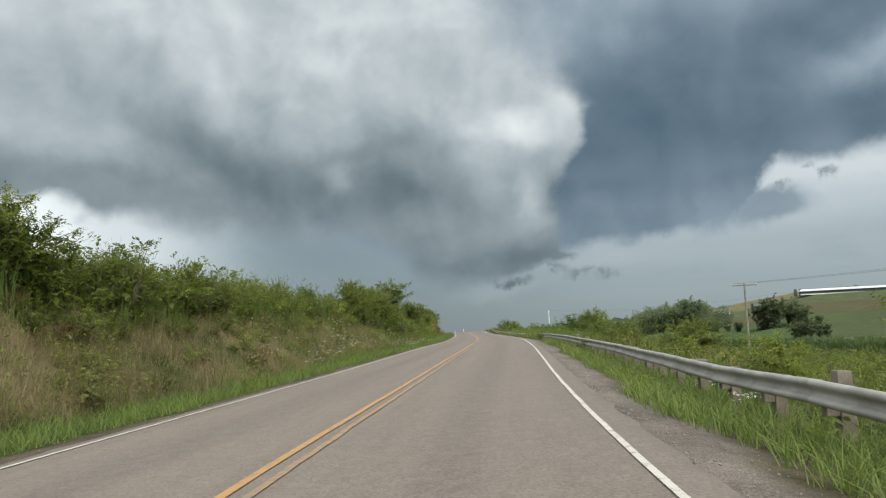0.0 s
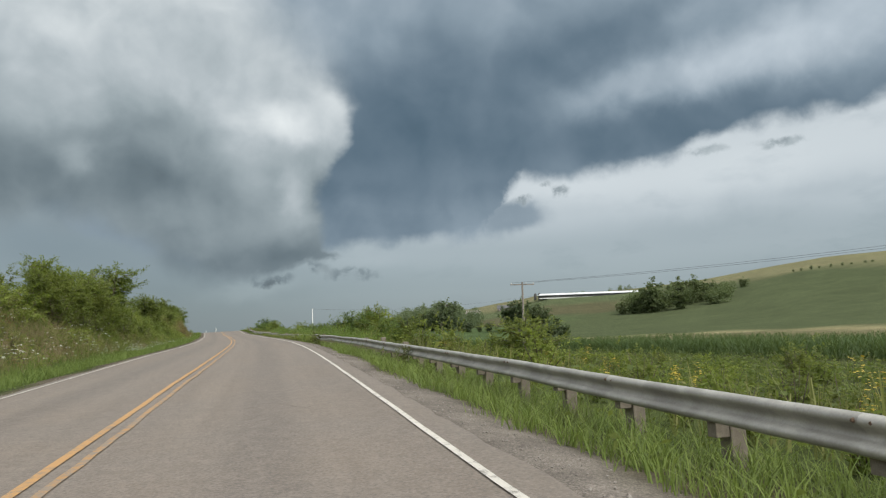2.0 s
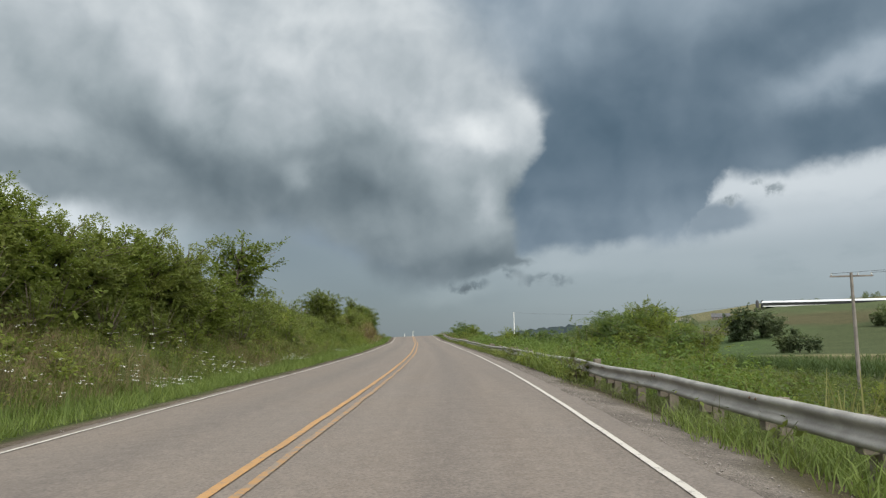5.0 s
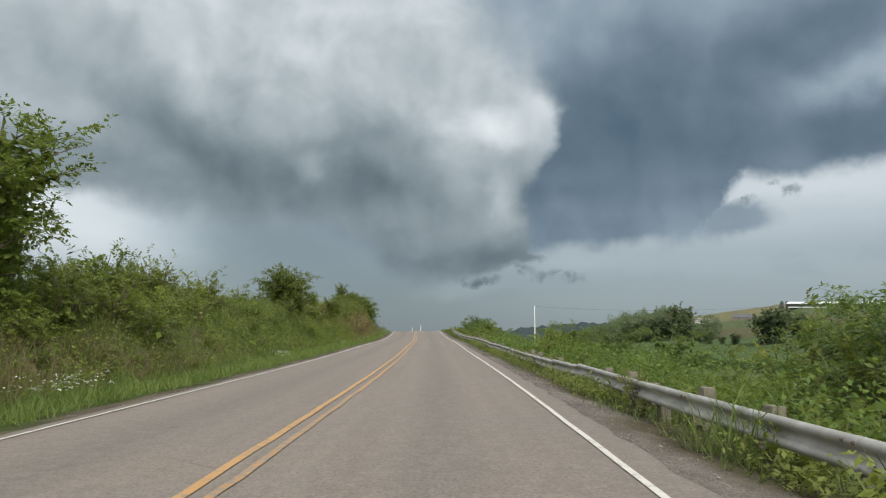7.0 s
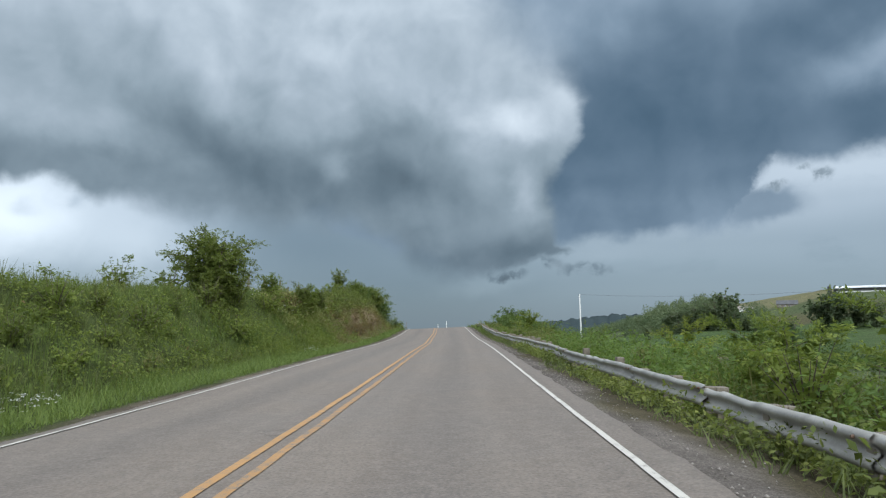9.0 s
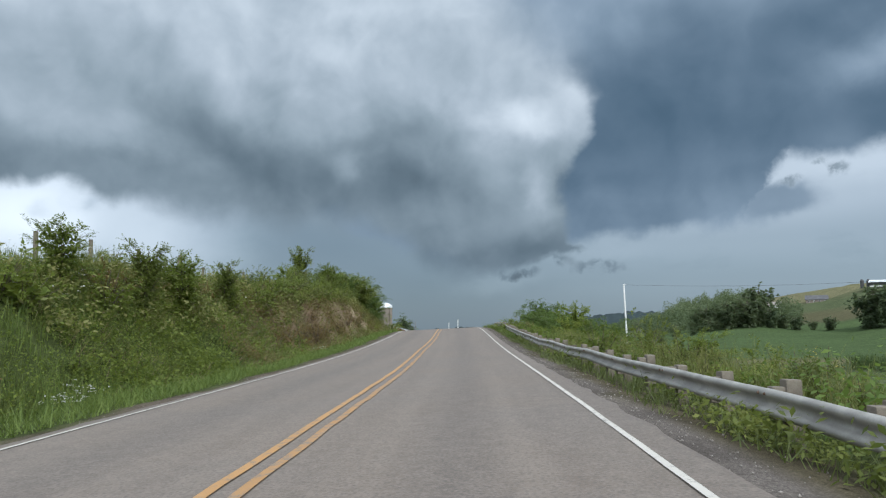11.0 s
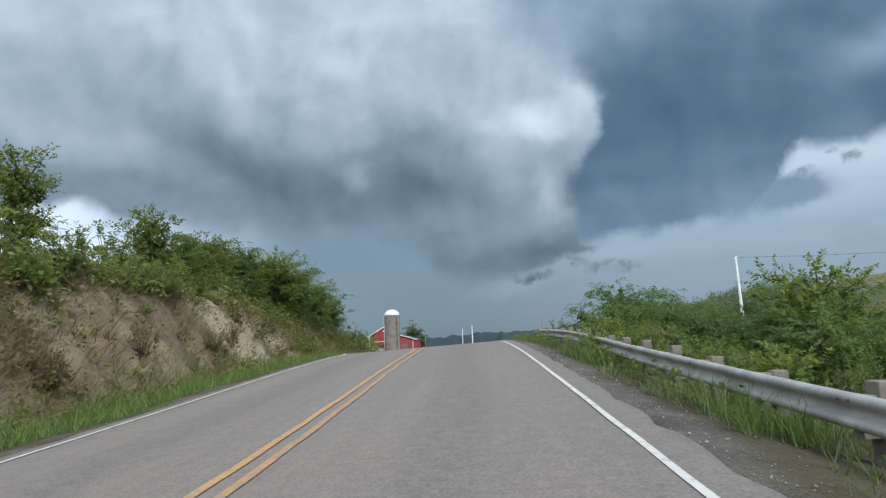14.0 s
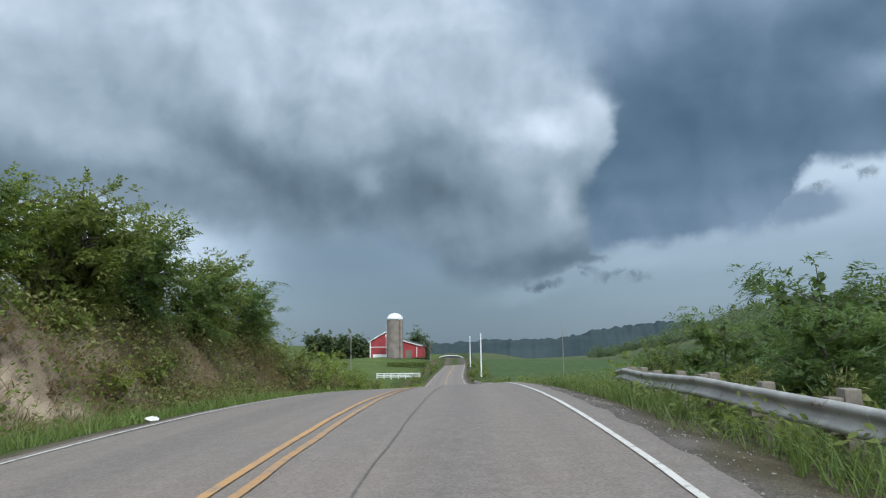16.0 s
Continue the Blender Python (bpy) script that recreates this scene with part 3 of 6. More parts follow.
def tube(bm, pts, radii, sides=8, cap=True):
    """A round tapered tube along points."""
    rings = []
    for i, p in enumerate(pts):
        a = Vector(pts[max(i - 1, 0)])
        b = Vector(pts[min(i + 1, len(pts) - 1)])
        ax = (b - a).normalized()
        u = ax.orthogonal().normalized()
        w = ax.cross(u)
        rings.append([bm.verts.new(Vector(p) + radii[i] * (math.cos(t) * u + math.sin(t) * w)) for t in (2 * math.pi * k / sides for k in range(sides))])
    for r0, r1 in zip(rings, rings[1:]):
        k0 = min(range(sides), key=lambda k: (r1[k].co - r0[0].co).length)
        for k in range(sides):
            bm.faces.new((r0[k], r0[(k + 1) % sides], r1[(k + 1 + k0) % sides], r1[(k + k0) % sides]))
    if cap:
        bm.faces.new(rings[0][::-1])
        bm.faces.new(rings[-1])
    return bm


def frame_of(n, rng):
    """n random unit vectors and two vectors across each."""
    a = rng.normal(size=(n, 3))
    a /= np.linalg.norm(a, axis=1)[:, None]
    b = np.cross(a, rng.normal(size=(n, 3)))
    b /= np.linalg.norm(b, axis=1)[:, None]
    return a, b, np.cross(a, b)


def leaves(pos, size, rng, droop=0.25, slim=0.45, flat=0.5):
    """One folded rhombic leaf a point: 4 corners and a quad."""
    n = len(pos)
    ax, b, c = frame_of(n, rng)
    ax[:, 2] = ax[:, 2] * (1 - flat) - droop
    ax /= np.linalg.norm(ax, axis=1)[:, None]
    b = np.cross(ax, rng.normal(size=(n, 3)) * (1 - flat) + np.array([0, 0, 1.0]))
    b /= np.linalg.norm(b, axis=1)[:, None] + 1e-9
    s = (size * rng.uniform(0.6, 1.35, n))[:, None]
    v = np.stack([pos, pos + ax * s * 0.5 + b * s * slim * 0.5, pos + ax * s - np.array([0, 0, 1]) * s * 0.12, pos + ax * s * 0.5 - b * s * slim * 0.5], 1).reshape(-1, 3)
    return v, np.arange(n * 4).reshape(-1, 4)


def blades(base, height, width, rng, lean=0.35, plain=False):
    """Bent grass blades, narrowing: two quads each, or one where plain."""
    n = len(base)
    h = height * rng.uniform(0.55, 1.25, n)
    t = rng.uniform(0, 2 * np.pi, n)
    out = np.stack([np.cos(t), np.sin(t), np.zeros(n)], 1)
    t2 = t + rng.uniform(0.9, 2.2, n)
    side = np.stack([np.cos(t2), np.sin(t2), np.zeros(n)], 1) * (width * rng.uniform(0.6, 1.3, n))[:, None] * 0.5
    le = (lean * rng.uniform(0.2, 1.6, n) * h)[:, None]
    mid = base + out * le * 0.3 + np.array([0, 0, 1]) * (0.6 * h)[:, None]
    tip = base + out * le + np.array([0, 0, 1]) * h[:, None]
    if plain:
        v = np.stack([base - side * 0.8, base + side * 0.8, tip + side * 0.25, tip - side * 0.25], 1).reshape(-1, 3)
        return v, np.arange(n * 4).reshape(-1, 4)
    v = np.stack([base - side, base + side, mid + side * 0.75, mid - side * 0.75, tip + side * 0.12, tip - side * 0.12], 1).reshape(-1, 3)
    i = np.arange(n)[:, None] * 6
    f = np.concatenate([i + np.array([[0, 1, 2, 3]]), i + np.array([[3, 2, 4, 5]])], 0)
    return v, f


# ---- ground, road ----


def grid_axis():
    geo = lambda a, b, n: np.geomspace(a, b, n)
    left = np.concatenate([-geo(60, 3200, 26)[::-1], np.arange(-57, -13, 2.0), np.arange(-13, -PAVE_L - 0.2, 0.28), [-PAVE_L - 0.06, -PAVE_L]])
    right = np.concatenate([[0.0, PAVE_R, PAVE_R + 0.06], np.arange(PAVE_R + 0.35, 18, 0.4), np.arange(18.5, 60, 2.5), geo(62, 3200, 34)])
    dd = np.concatenate([left, right])
    ss = np.concatenate([np.arange(-65, -8, 4.0), np.arange(-8, 225, 0.72), np.arange(225, 520, 4.0), geo(525, 2450, 36)])
    return ss, dd


def build_ground():
    ss, dd = grid_axis()
    S, D = np.meshgrid(ss, dd, indexing="ij")
    x, y = plan(S, D)
    z = ground(S, D)
    v = np.stack([x, y, z], -1).reshape(-1, 3)
    n, m = S.shape
    i = (np.arange(n - 1)[:, None] * m + np.arange(m - 1)[None]).ravel()
    f = np.stack([i, i + 1, i + 1 + m, i + m], 1)
    ob = raw("ground", v, f, M_EARTH, smooth_faces=True)
    tagged(ob, "rolling farmland of grass verges, cut banks, meadows and crop fields", "ground", kind="structure")
    # what grows or lies there, by plan
    col = np.zeros((n, m, 3))
    col[:] = (0.062, 0.078, 0.027)
    grass, gravel, clay, crop, hay, stubble = [np.array(c) for c in ((0.060, 0.075, 0.026), (0.185, 0.162, 0.142), (0.30, 0.23, 0.155), (0.072, 0.087, 0.043), (0.150, 0.142, 0.078), (0.20, 0.18, 0.10))]

    def lay(w, c):
        col[:] = col * (1 - w[..., None]) + c * w[..., None]
    r = fbm(S * 0.8, D * 1.1, 7)
    lay(smooth(-D, PAVE_L - 0.1, PAVE_L) * (1 - smooth(-D + 0.3 * r, PAVE_L + 0.45, PAVE_L + 0.9)), np.array((0.125, 0.102, 0.080)))
    back = 0.4 * smooth(S, 50, 90)
    lay((D > 0) * smooth(D, PAVE_R - 0.1, PAVE_R) * (1 - smooth(D + 0.4 * r + back, 4.75, 5.3)), gravel)
    lay((D > 0) * smooth(D, PAVE_R - 0.1, PAVE_R) * (1 - smooth(D + 0.4 * r + back, 4.75, 5.3)) * smooth(S, 50, 110) * 0.8, np.array((0.115, 0.10, 0.09)))
    lay(smooth(D + 0.3 * r + back, 4.7, 5.1) * (1 - smooth(D + 0.3 * r, 5.6, 6.6)), np.array((0.082, 0.070, 0.045)))
    foot = -6.75 + 0.05 * cut(S)
    onbank = (D < 0) * smooth(foot - D, -0.2, 0.6) * (1 - smooth(foot - D, 3.4, 5.0))
    lay(onbank * (1 - smooth(S, 55, 90)) * np.clip(0.55 + 0.6 * r, 0, 0.85), np.array((0.185, 0.145, 0.082)))
    lay(onbank * smooth(S, 71, 75) * (1 - smooth(S, 85, 90)) * (1 - smooth(foot - D, 1.0, 1.7)) * np.clip(0.8 + 0.8 * r, 0, 1), np.array((0.165, 0.112, 0.072)))
    lay(onbank * cut(S), np.array((0.14, 0.105, 0.068)))
    lay(onbank * cut(S) * np.clip(0.62 + 0.6 * r, 0, 1), clay)
    lay(onbank * cut(S) * np.clip(1.6 * fbm(S * 2.1, D * 0.7, 11) - 0.2, 0, 0.8), np.array((0.20, 0.135, 0.085)))
    lay(onbank * smooth(S, 160, 178) * (1 - smooth(S, 198, 208)) * np.clip(0.7 + 0.6 * r, 0, 0.9), np.array((0.47, 0.37, 0.265)))
    lay(onbank * smooth(S + 2.5 * r, 182, 190) * np.clip(0.85 + 0.5 * r, 0, 0.95), np.array((0.105, 0.088, 0.050)))
    dx, dy = x - 4.0, y - 70.0
    rr, az = np.hypot(dx, dy), np.degrees(np.arctan2(dx, dy))
    el = np.degrees(np.arctan2(z - 1.5, rr))
    fr = (D > 30) * 1.0
    lay((D > 17) * 1.0, np.array((0.058, 0.068, 0.026)))
    lay(fr * smooth(rr, 60, 80), crop * 1.25)
    lay(fr * smooth(rr, 150, 170) * (1 - smooth(rr, 225, 245)), stubble * 0.7)
    lay(fr * smooth(rr, 222, 228) * (1 - smooth(rr, 240, 246)), stubble * 1.15)
    lay(fr * smooth(rr, 235, 250), crop)
    lay(fr * smooth(rr, 470, 480) * (1 - smooth(az, 37, 39)) * smooth(az, 19, 23), hay * 0.62)
    lay(fr * smooth(rr, 560, 575) * (1 - smooth(az, 37, 39)), crop * 1.2)
    lay(fr * smooth(rr, 700, 715) * smooth(az, 17, 21), hay)
    lay(fr * smooth(rr, 590, 605) * smooth(az, 40, 42), hay * 1.1)
    lay((D > 12) * smooth(S, 225, 260) * (1 - smooth(rr, 430, 480)) * (1 - smooth(az, 29, 33)), np.array((0.068, 0.098, 0.040)))
    lay((D < -14) * 1.0 * smooth(S, -70, -60), np.array((0.085, 0.112, 0.036)))
    ca = ob.data.color_attributes.new("tint", "FLOAT_COLOR", "POINT")
    rgba = np.concatenate([col, np.ones((n, m, 1))], -1).reshape(-1, 4).astype(np.float32)
    ca.data.foreach_set("color", rgba.ravel())
    return ob


GROUND = build_ground()


def strip(name, d0, d1, s0, s1, up, mat, parent=None, step=0.5, wob=0.0, thick=0.0, seed=0, stray=None):
    """A ribbon along the road between two offsets, with the road's cross fall."""
    s = np.concatenate([np.arange(s0, min(s1, 240), step), np.arange(max(s0, 240), s1, step * 4), [s1]])
    w = wob * fbm(s * 2.3, s * 0 + seed, seed)
    if stray is not None:
        w = w + stray(s)
    cols = []
    for d, dz in ([(d0, -thick), (d0, 0.0), (d1, 0.0), (d1, -thick)] if thick else [(d0, 0.0), (d1, 0.0)]):
        dd = d + w
        x, y = plan(s, dd)
        cols.append(np.stack([x, y, np.interp(s, SS, RZ) + tilt(s) * dd + up + dz], 1))
    k = len(cols)
    v = np.stack(cols, 1).reshape(-1, 3)
    i = (np.arange(len(s) - 1)[:, None] * k + np.arange(k - 1)[None]).ravel()
    f = np.stack([i, i + 1, i + 1 + k, i + k], 1)
    return raw(name, v, f, mat, parent), s, k


def build_road():
    s = np.concatenate([np.arange(-65, 240, 0.5), np.arange(240, 900, 3.0)])
    dd = np.concatenate([[-PAVE_L], np.linspace(-3.45, 3.8, 15), [PAVE_R]])
    S, D = np.meshgrid(s, dd, indexing="ij")
    D = D + np.where((D < -3.5) | (D > 3.85), 0.045 * fbm(S * 2.9, D * 0.5, 5), 0)
    x, y = plan(S, D)
    z = np.interp(S, SS, RZ) + tilt(S) * D + 0.003 * fbm(S * 0.6, D * 0.9, 6)
    n, m = S.shape
    top = np.stack([x, y, z], -1)
    edge_l, edge_r = top[:, :1] - np.array([0.03, 0, 0.09]), top[:, -1:] + np.array([0.03, 0, -0.09])
    v = np.concatenate([edge_l, top, edge_r], 1)
    uv = np.stack([np.concatenate([D[:, :1], D, D[:, -1:]], 1), np.concatenate([S[:, :1], S, S[:, -1:]], 1)], -1).reshape(-1, 2)
    m += 2
    i = (np.arange(n - 1)[:, None] * m + np.arange(m - 1)[None]).ravel()
    f = np.stack([i, i + 1, i + 1 + m, i + m], 1)
    ob = raw("road", v.reshape(-1, 3), f, M_ROAD, smooth_faces=True)
    tagged(ob, "worn grey two-lane asphalt road over a crest", "road", kind="structure")
    layer = ob.data.uv_layers.new(name="road")
    idx = np.empty(len(ob.data.loops), np.int32)
    ob.data.loops.foreach_get("vertex_index", idx)
    layer.data.foreach_set("uv", uv[idx].astype(np.float32).ravel())
    strip("edge_line", EDGE_R - 0.036, EDGE_R + 0.036, -60, 900, 0.012, M_WHITE, ob, wob=0.005, seed=1)
    strip("edge_line", -EDGE_L - 0.033, -EDGE_L + 0.033, -60, 900, 0.012, M_WHITE, ob, wob=0.005, seed=2)
    strip("centre_line", -0.19, -0.085, -60, 900, 0.012, M_YELLOW, ob, wob=0.008, seed=3, stray=centre_d)
    strip("centre_line", 0.075, 0.165, -60, 74, 0.012, M_YELLOW_F, ob, wob=0.012, seed=4, stray=centre_d)
    strip("centre_line", 0.085, 0.19, 74, 900, 0.012, M_YELLOW_W, ob, wob=0.012, seed=5, stray=centre_d)
    strip("tar_joint", 1.17, 1.192, 166, 330, 0.008, M_TAR, ob, wob=0.015, seed=8)
    return ob


ROAD = build_road()

# ---- guard rail ----
W_SHAPE = [(0.0, 0.020), (-0.006, 0.046), (-0.022, 0.068), (-0.046, 0.082), (-0.072, 0.080), (-0.096, 0.056), (-0.116, 0.022), (-0.136, 0.004), (-0.155, 0.0), (-0.174, 0.004), (-0.194, 0.022), (-0.214, 0.056), (-0.238, 0.080), (-0.264, 0.082), (-0.288, 0.068), (-0.304, 0.046), (-0.31, 0.020)]


def rail_top(s):
    return float(np.interp(s, SS, RZ)) + float(np.interp(s, [0, 25, 40, 90, 150, 170], [0.64, 0.62, 0.58, 0.555, 0.555, 0.60])) + 0.018 * math.sin(s * 0.9) + 0.012 * math.sin(s * 2.3)


def rail_panel_mesh(name, seed, crush=0.0):
    """A W-beam 3.93 m long along +y, its face towards -x; crush dents the upper lip."""
    rng = np.random.default_rng(seed)
    ys = np.linspace(0, 3.93, 25)
    prof = [(-o, z) for z, o in W_SHAPE]
    back = [(x + 0.006, z) for x, z in prof[::-1]]
    ring = prof + back
    v = []
    for y in ys:
        dent = crush * max(0.0, fbm(y * 2.1, 0.3, seed)) if crush else 0.0
        wave = 0.004 * fbm(y * 1.5, 1.0, seed + 2) + (0.05 * crush * fbm(y * 1.2, 2.0, seed + 3) if crush else 0.0)
        for x, z in ring:
            top = max(0.0, 1 + z / 0.13)
            v.append((x + wave + 0.10 * dent * top, y, z - 0.10 * dent * top + 0.3 * wave))
    k = len(ring)
    f = [(i * k + j, i * k + (j + 1) % k, (i + 1) * k + (j + 1) % k, (i + 1) * k + j) for i in range(len(ys) - 1) for j in range(k)]
    me = bpy.data.meshes.new(name)
    me.from_pydata(v, [], f)
    me.polygons.foreach_set("use_smooth", [True] * len(f))
    me.materials.append(M_ZINC)
    me.update()
    return me


def build_rail(s0, s1, dist, flare=True, label="galvanised steel guard rail on weathered wooden posts"):
    x, y, z = spot(s0, float(dist(s0)))
    rail = thing("guard_rail", x, y, z, label, "guard rail", kind="")
    inv = rail.matrix_world.inverted()
    meshes = [rail_panel_mesh("beam", 1), rail_panel_mesh("beam", 2), rail_panel_mesh("beam", 3), rail_panel_mesh("beam", 4, 0.22), rail_panel_mesh("beam", 5, 0.45)]
    bm = bmesh.new()
    bmesh.ops.create_cone(bm, cap_ends=True, segments=8, radius1=0.021, radius2=0.012, depth=0.022, matrix=pose(0, 0, 0, 0, -90, 0))
    bolt = bpy.data.meshes.new("bolt")
    bm.to_mesh(bolt)
    bm.free()
    bolt.materials.append(M_BOLT)
    bm = bmesh.new()
    box(bm, -0.085, -0.1, -1.15, 0.085, 0.1, 0.0, 0.018)
    postm = bpy.data.meshes.new("post")
    bm.to_mesh(postm)
    bm.free()
    postm.materials.append(M_POST)
    bm = bmesh.new()
    box(bm, -0.075, -0.075, -0.36, 0.075, 0.075, 0.0, 0.012)
    blockm = bpy.data.meshes.new("blockout")
    bm.to_mesh(blockm)
    bm.free()
    blockm.materials.append(M_POST)
    rng = random.Random(7)

    def off(s):
        o = float(dist(s)) + 0.03 * math.sin(s * 0.35)
        return o + (0.012 * max(0.0, s - (s1 - 14)) ** 2 * 0.75 if flare else 0.0)

    def place(ob, s, dd, z, turn=0.0, lean=0.0):
        px, py = plan(s, dd)
        h = math.degrees(float(np.interp(s, SS, PSI)))
        ob.parent = rail
        ob.matrix_local = inv @ pose(float(px), float(py), z, 0, 0, h + turn) @ pose(0, 0, 0, lean, 0, 0)
    s, k = s0, 0
    while s < s1 - 3.8:
        da, db = off(s), off(s + 3.81)
        za, zb = rail_top(s), rail_top(s + 3.81)
        wreck = 74 < s < 100 and s0 < 50
        ob = new("beam", meshes[3 + k % 2] if wreck else meshes[k % 3])
        turn = -math.degrees(math.atan2(db - da, 3.81)) + (rng.uniform(-0.7, 0.7) if wreck else 0.0)
        place(ob, s, da, za - (rng.uniform(0, 0.07) if wreck else 0.0), turn, math.degrees(math.atan2(zb - za, 3.81)))
        for q, w in ((0.05, -0.055), (0.21, -0.055)):
            b = new("bolt", bolt)
            b.parent = ob
            b.matrix_local = pose(-0.086, q, w)
        for q in (0.12, 2.03):
            ss = s + q
            dd = da + (db - da) * q / 3.81
            ln = rng.uniform(-3, 3)
            place(new("post", postm), ss, dd + 0.245, rail_top(ss) + (rng.uniform(-0.10, -0.03) if ss < 108 and rng.random() < 0.7 else rng.uniform(0.02, 0.10)), rng.uniform(-5, 5), ln)
            place(new("blockout", blockm), ss, dd + 0.085, rail_top(ss) + (rng.uniform(-0.08, -0.03) if ss < 108 else rng.uniform(-0.04, 0.04)), rng.uniform(-4, 4), ln)
        s, k = s + 3.81, k + 1
    return rail


build_rail(-22.0, 190.0, rail_d)
build_rail(244.0, 290.0, lambda s: 5.2, False, "far galvanised guard rail beyond the crest")

# ---- plants ----


def sprays(base, way, length, pairs, leaf, slim, droop, rng):
    """Leaves in pairs along thin drooping twigs, with a leaf at each end."""
    n = len(base)
    way = way / (np.linalg.norm(way, axis=1)[:, None] + 1e-9)
    t = (np.arange(pairs) + 0.4) / pairs
    side = np.cross(way, rng.normal(size=(n, 3)) * 0.35 + np.array([0, 0, 1.0]))
    side /= np.linalg.norm(side, axis=1)[:, None] + 1e-6
    L = (length * rng.uniform(0.6, 1.25, n))[:, None, None]
    p = base[:, None] + way[:, None] * t[None, :, None] * L - np.array([0, 0, 1.0]) * (t[None, :, None] ** 2) * L * droop
    out = []

    def blade(q, ax, s):
        ax = ax / np.linalg.norm(ax, axis=-1)[..., None]
        b = np.cross(ax, np.array([0, 0, 1.0]) + rng.normal(size=q.shape) * 0.35)
        b = b / (np.linalg.norm(b, axis=-1)[..., None] + 1e-6) * slim * 0.5
        out.append(np.stack([q, q + ax * s * 0.45 + b * s, q + ax * s - np.array([0, 0, 1]) * s * 0.12, q + ax * s * 0.45 - b * s], -2).reshape(-1, 3))
    for sg in (-1, 1):
        ax = side[:, None] * sg * 0.8 + way[:, None] * 0.5 + np.array([0, 0, -0.3 * droop]) + rng.normal(size=p.shape) * 0.25
        s = leaf * rng.uniform(0.7, 1.25, p.shape[:2])[..., None] * (1.15 - 0.45 * t)[None, :, None]
        blade(p, ax, s)
    end = p[:, -1]
    blade(end, way - np.array([0, 0, 1.2 * droop]) + rng.normal(size=end.shape) * 0.15, leaf * rng.uniform(0.7, 1.1, (n, 1)))
    stalk = np.array([0, 0, 0.010])
    out.append(np.stack([base, base + stalk, end + stalk * 0.5, end], 1).reshape(-1, 3))
    v = np.concatenate(out)
    return v, np.arange(len(v)).reshape(-1, 4)


def shrub(name, seed, h, w, mat, label, category="shrub", leaf=0.10, n=800, stems=6, slim=0.5, pairs=4, rise=0.6, droop=0.25):
    """A bush: forked stems, and twigs full of leaves along them."""
    rng = np.random.default_rng(seed)
    ob = thing(name, 0, 0, 0, label, category)
    bm = bmesh.new()
    tips = []
    for i in range(stems):
        a = 2 * math.pi * (i + rng.uniform(0, 0.7)) / stems
        r = w * 0.5 * rng.uniform(0.3, 1.0)
        top = h * rng.uniform(0.6, 1.0) * (1.1 - 0.45 * r / (w * 0.5))
        p = [Vector((0, 0, -0.15)), Vector((r * 0.4 * math.cos(a), r * 0.4 * math.sin(a), top * 0.45)), Vector((r * 0.9 * math.cos(a), r * 0.9 * math.sin(a), top * 0.9))]
        tube(bm, p, [0.010 + 0.006 * h, 0.007 + 0.004 * h, 0.004], 3, False)
        for k in range(9):
            q = rng.uniform(0.2, 1.0)
            b = p[1].lerp(p[2], (q - 0.45) / 0.55) if q > 0.45 else p[0].lerp(p[1], q / 0.45)
            o = Vector((rng.uniform(-1, 1) * w * 0.17, rng.uniform(-1, 1) * w * 0.17, rng.uniform(0.0, 0.12) * h))
            tips.append(b + o)
        tips += [p[2], p[2], p[1].lerp(p[2], 0.6)]
    # the stems rise from one root
    bmesh.ops.remove_doubles(bm, verts=[v for v in bm.verts if v.co.z < -0.09], dist=0.08)
    part("branchwork", bm, M_BARK, ob)
    tips = np.array([tuple(t) for t in tips])
    tips[:, 2] = np.maximum(tips[:, 2], 0.06)
    m = n // (2 * pairs + 2)
    base = tips[rng.integers(0, len(tips), m)] * rng.uniform(0.82, 1.0, (m, 1))
    way = base * np.array([1, 1, 0]) / w * 1.6 + rng.normal(size=(m, 3)) * 0.38 + np.array([0, 0, rise]) * (0.4 + base[:, 2:] / h)
    v, f = sprays(base, way, h * 0.13 + w * 0.07, pairs, leaf, slim, droop, rng)
    v[:, 2] = np.maximum(v[:, 2], 0.0)
    # broad inner leaves close the heart of the bush
    k = n // 9
    ins = tips[rng.integers(0, len(tips), k)] * np.array([0.75, 0.75, 0.8]) * rng.uniform(0.6, 1.0, (k, 1))
    v2, f2 = leaves(ins, leaf * 1.8, rng, 0.2, 0.75)
    raw("foliage", np.concatenate([v, v2]), np.concatenate([f, f2 + len(v)]), mat, ob)
    return ob


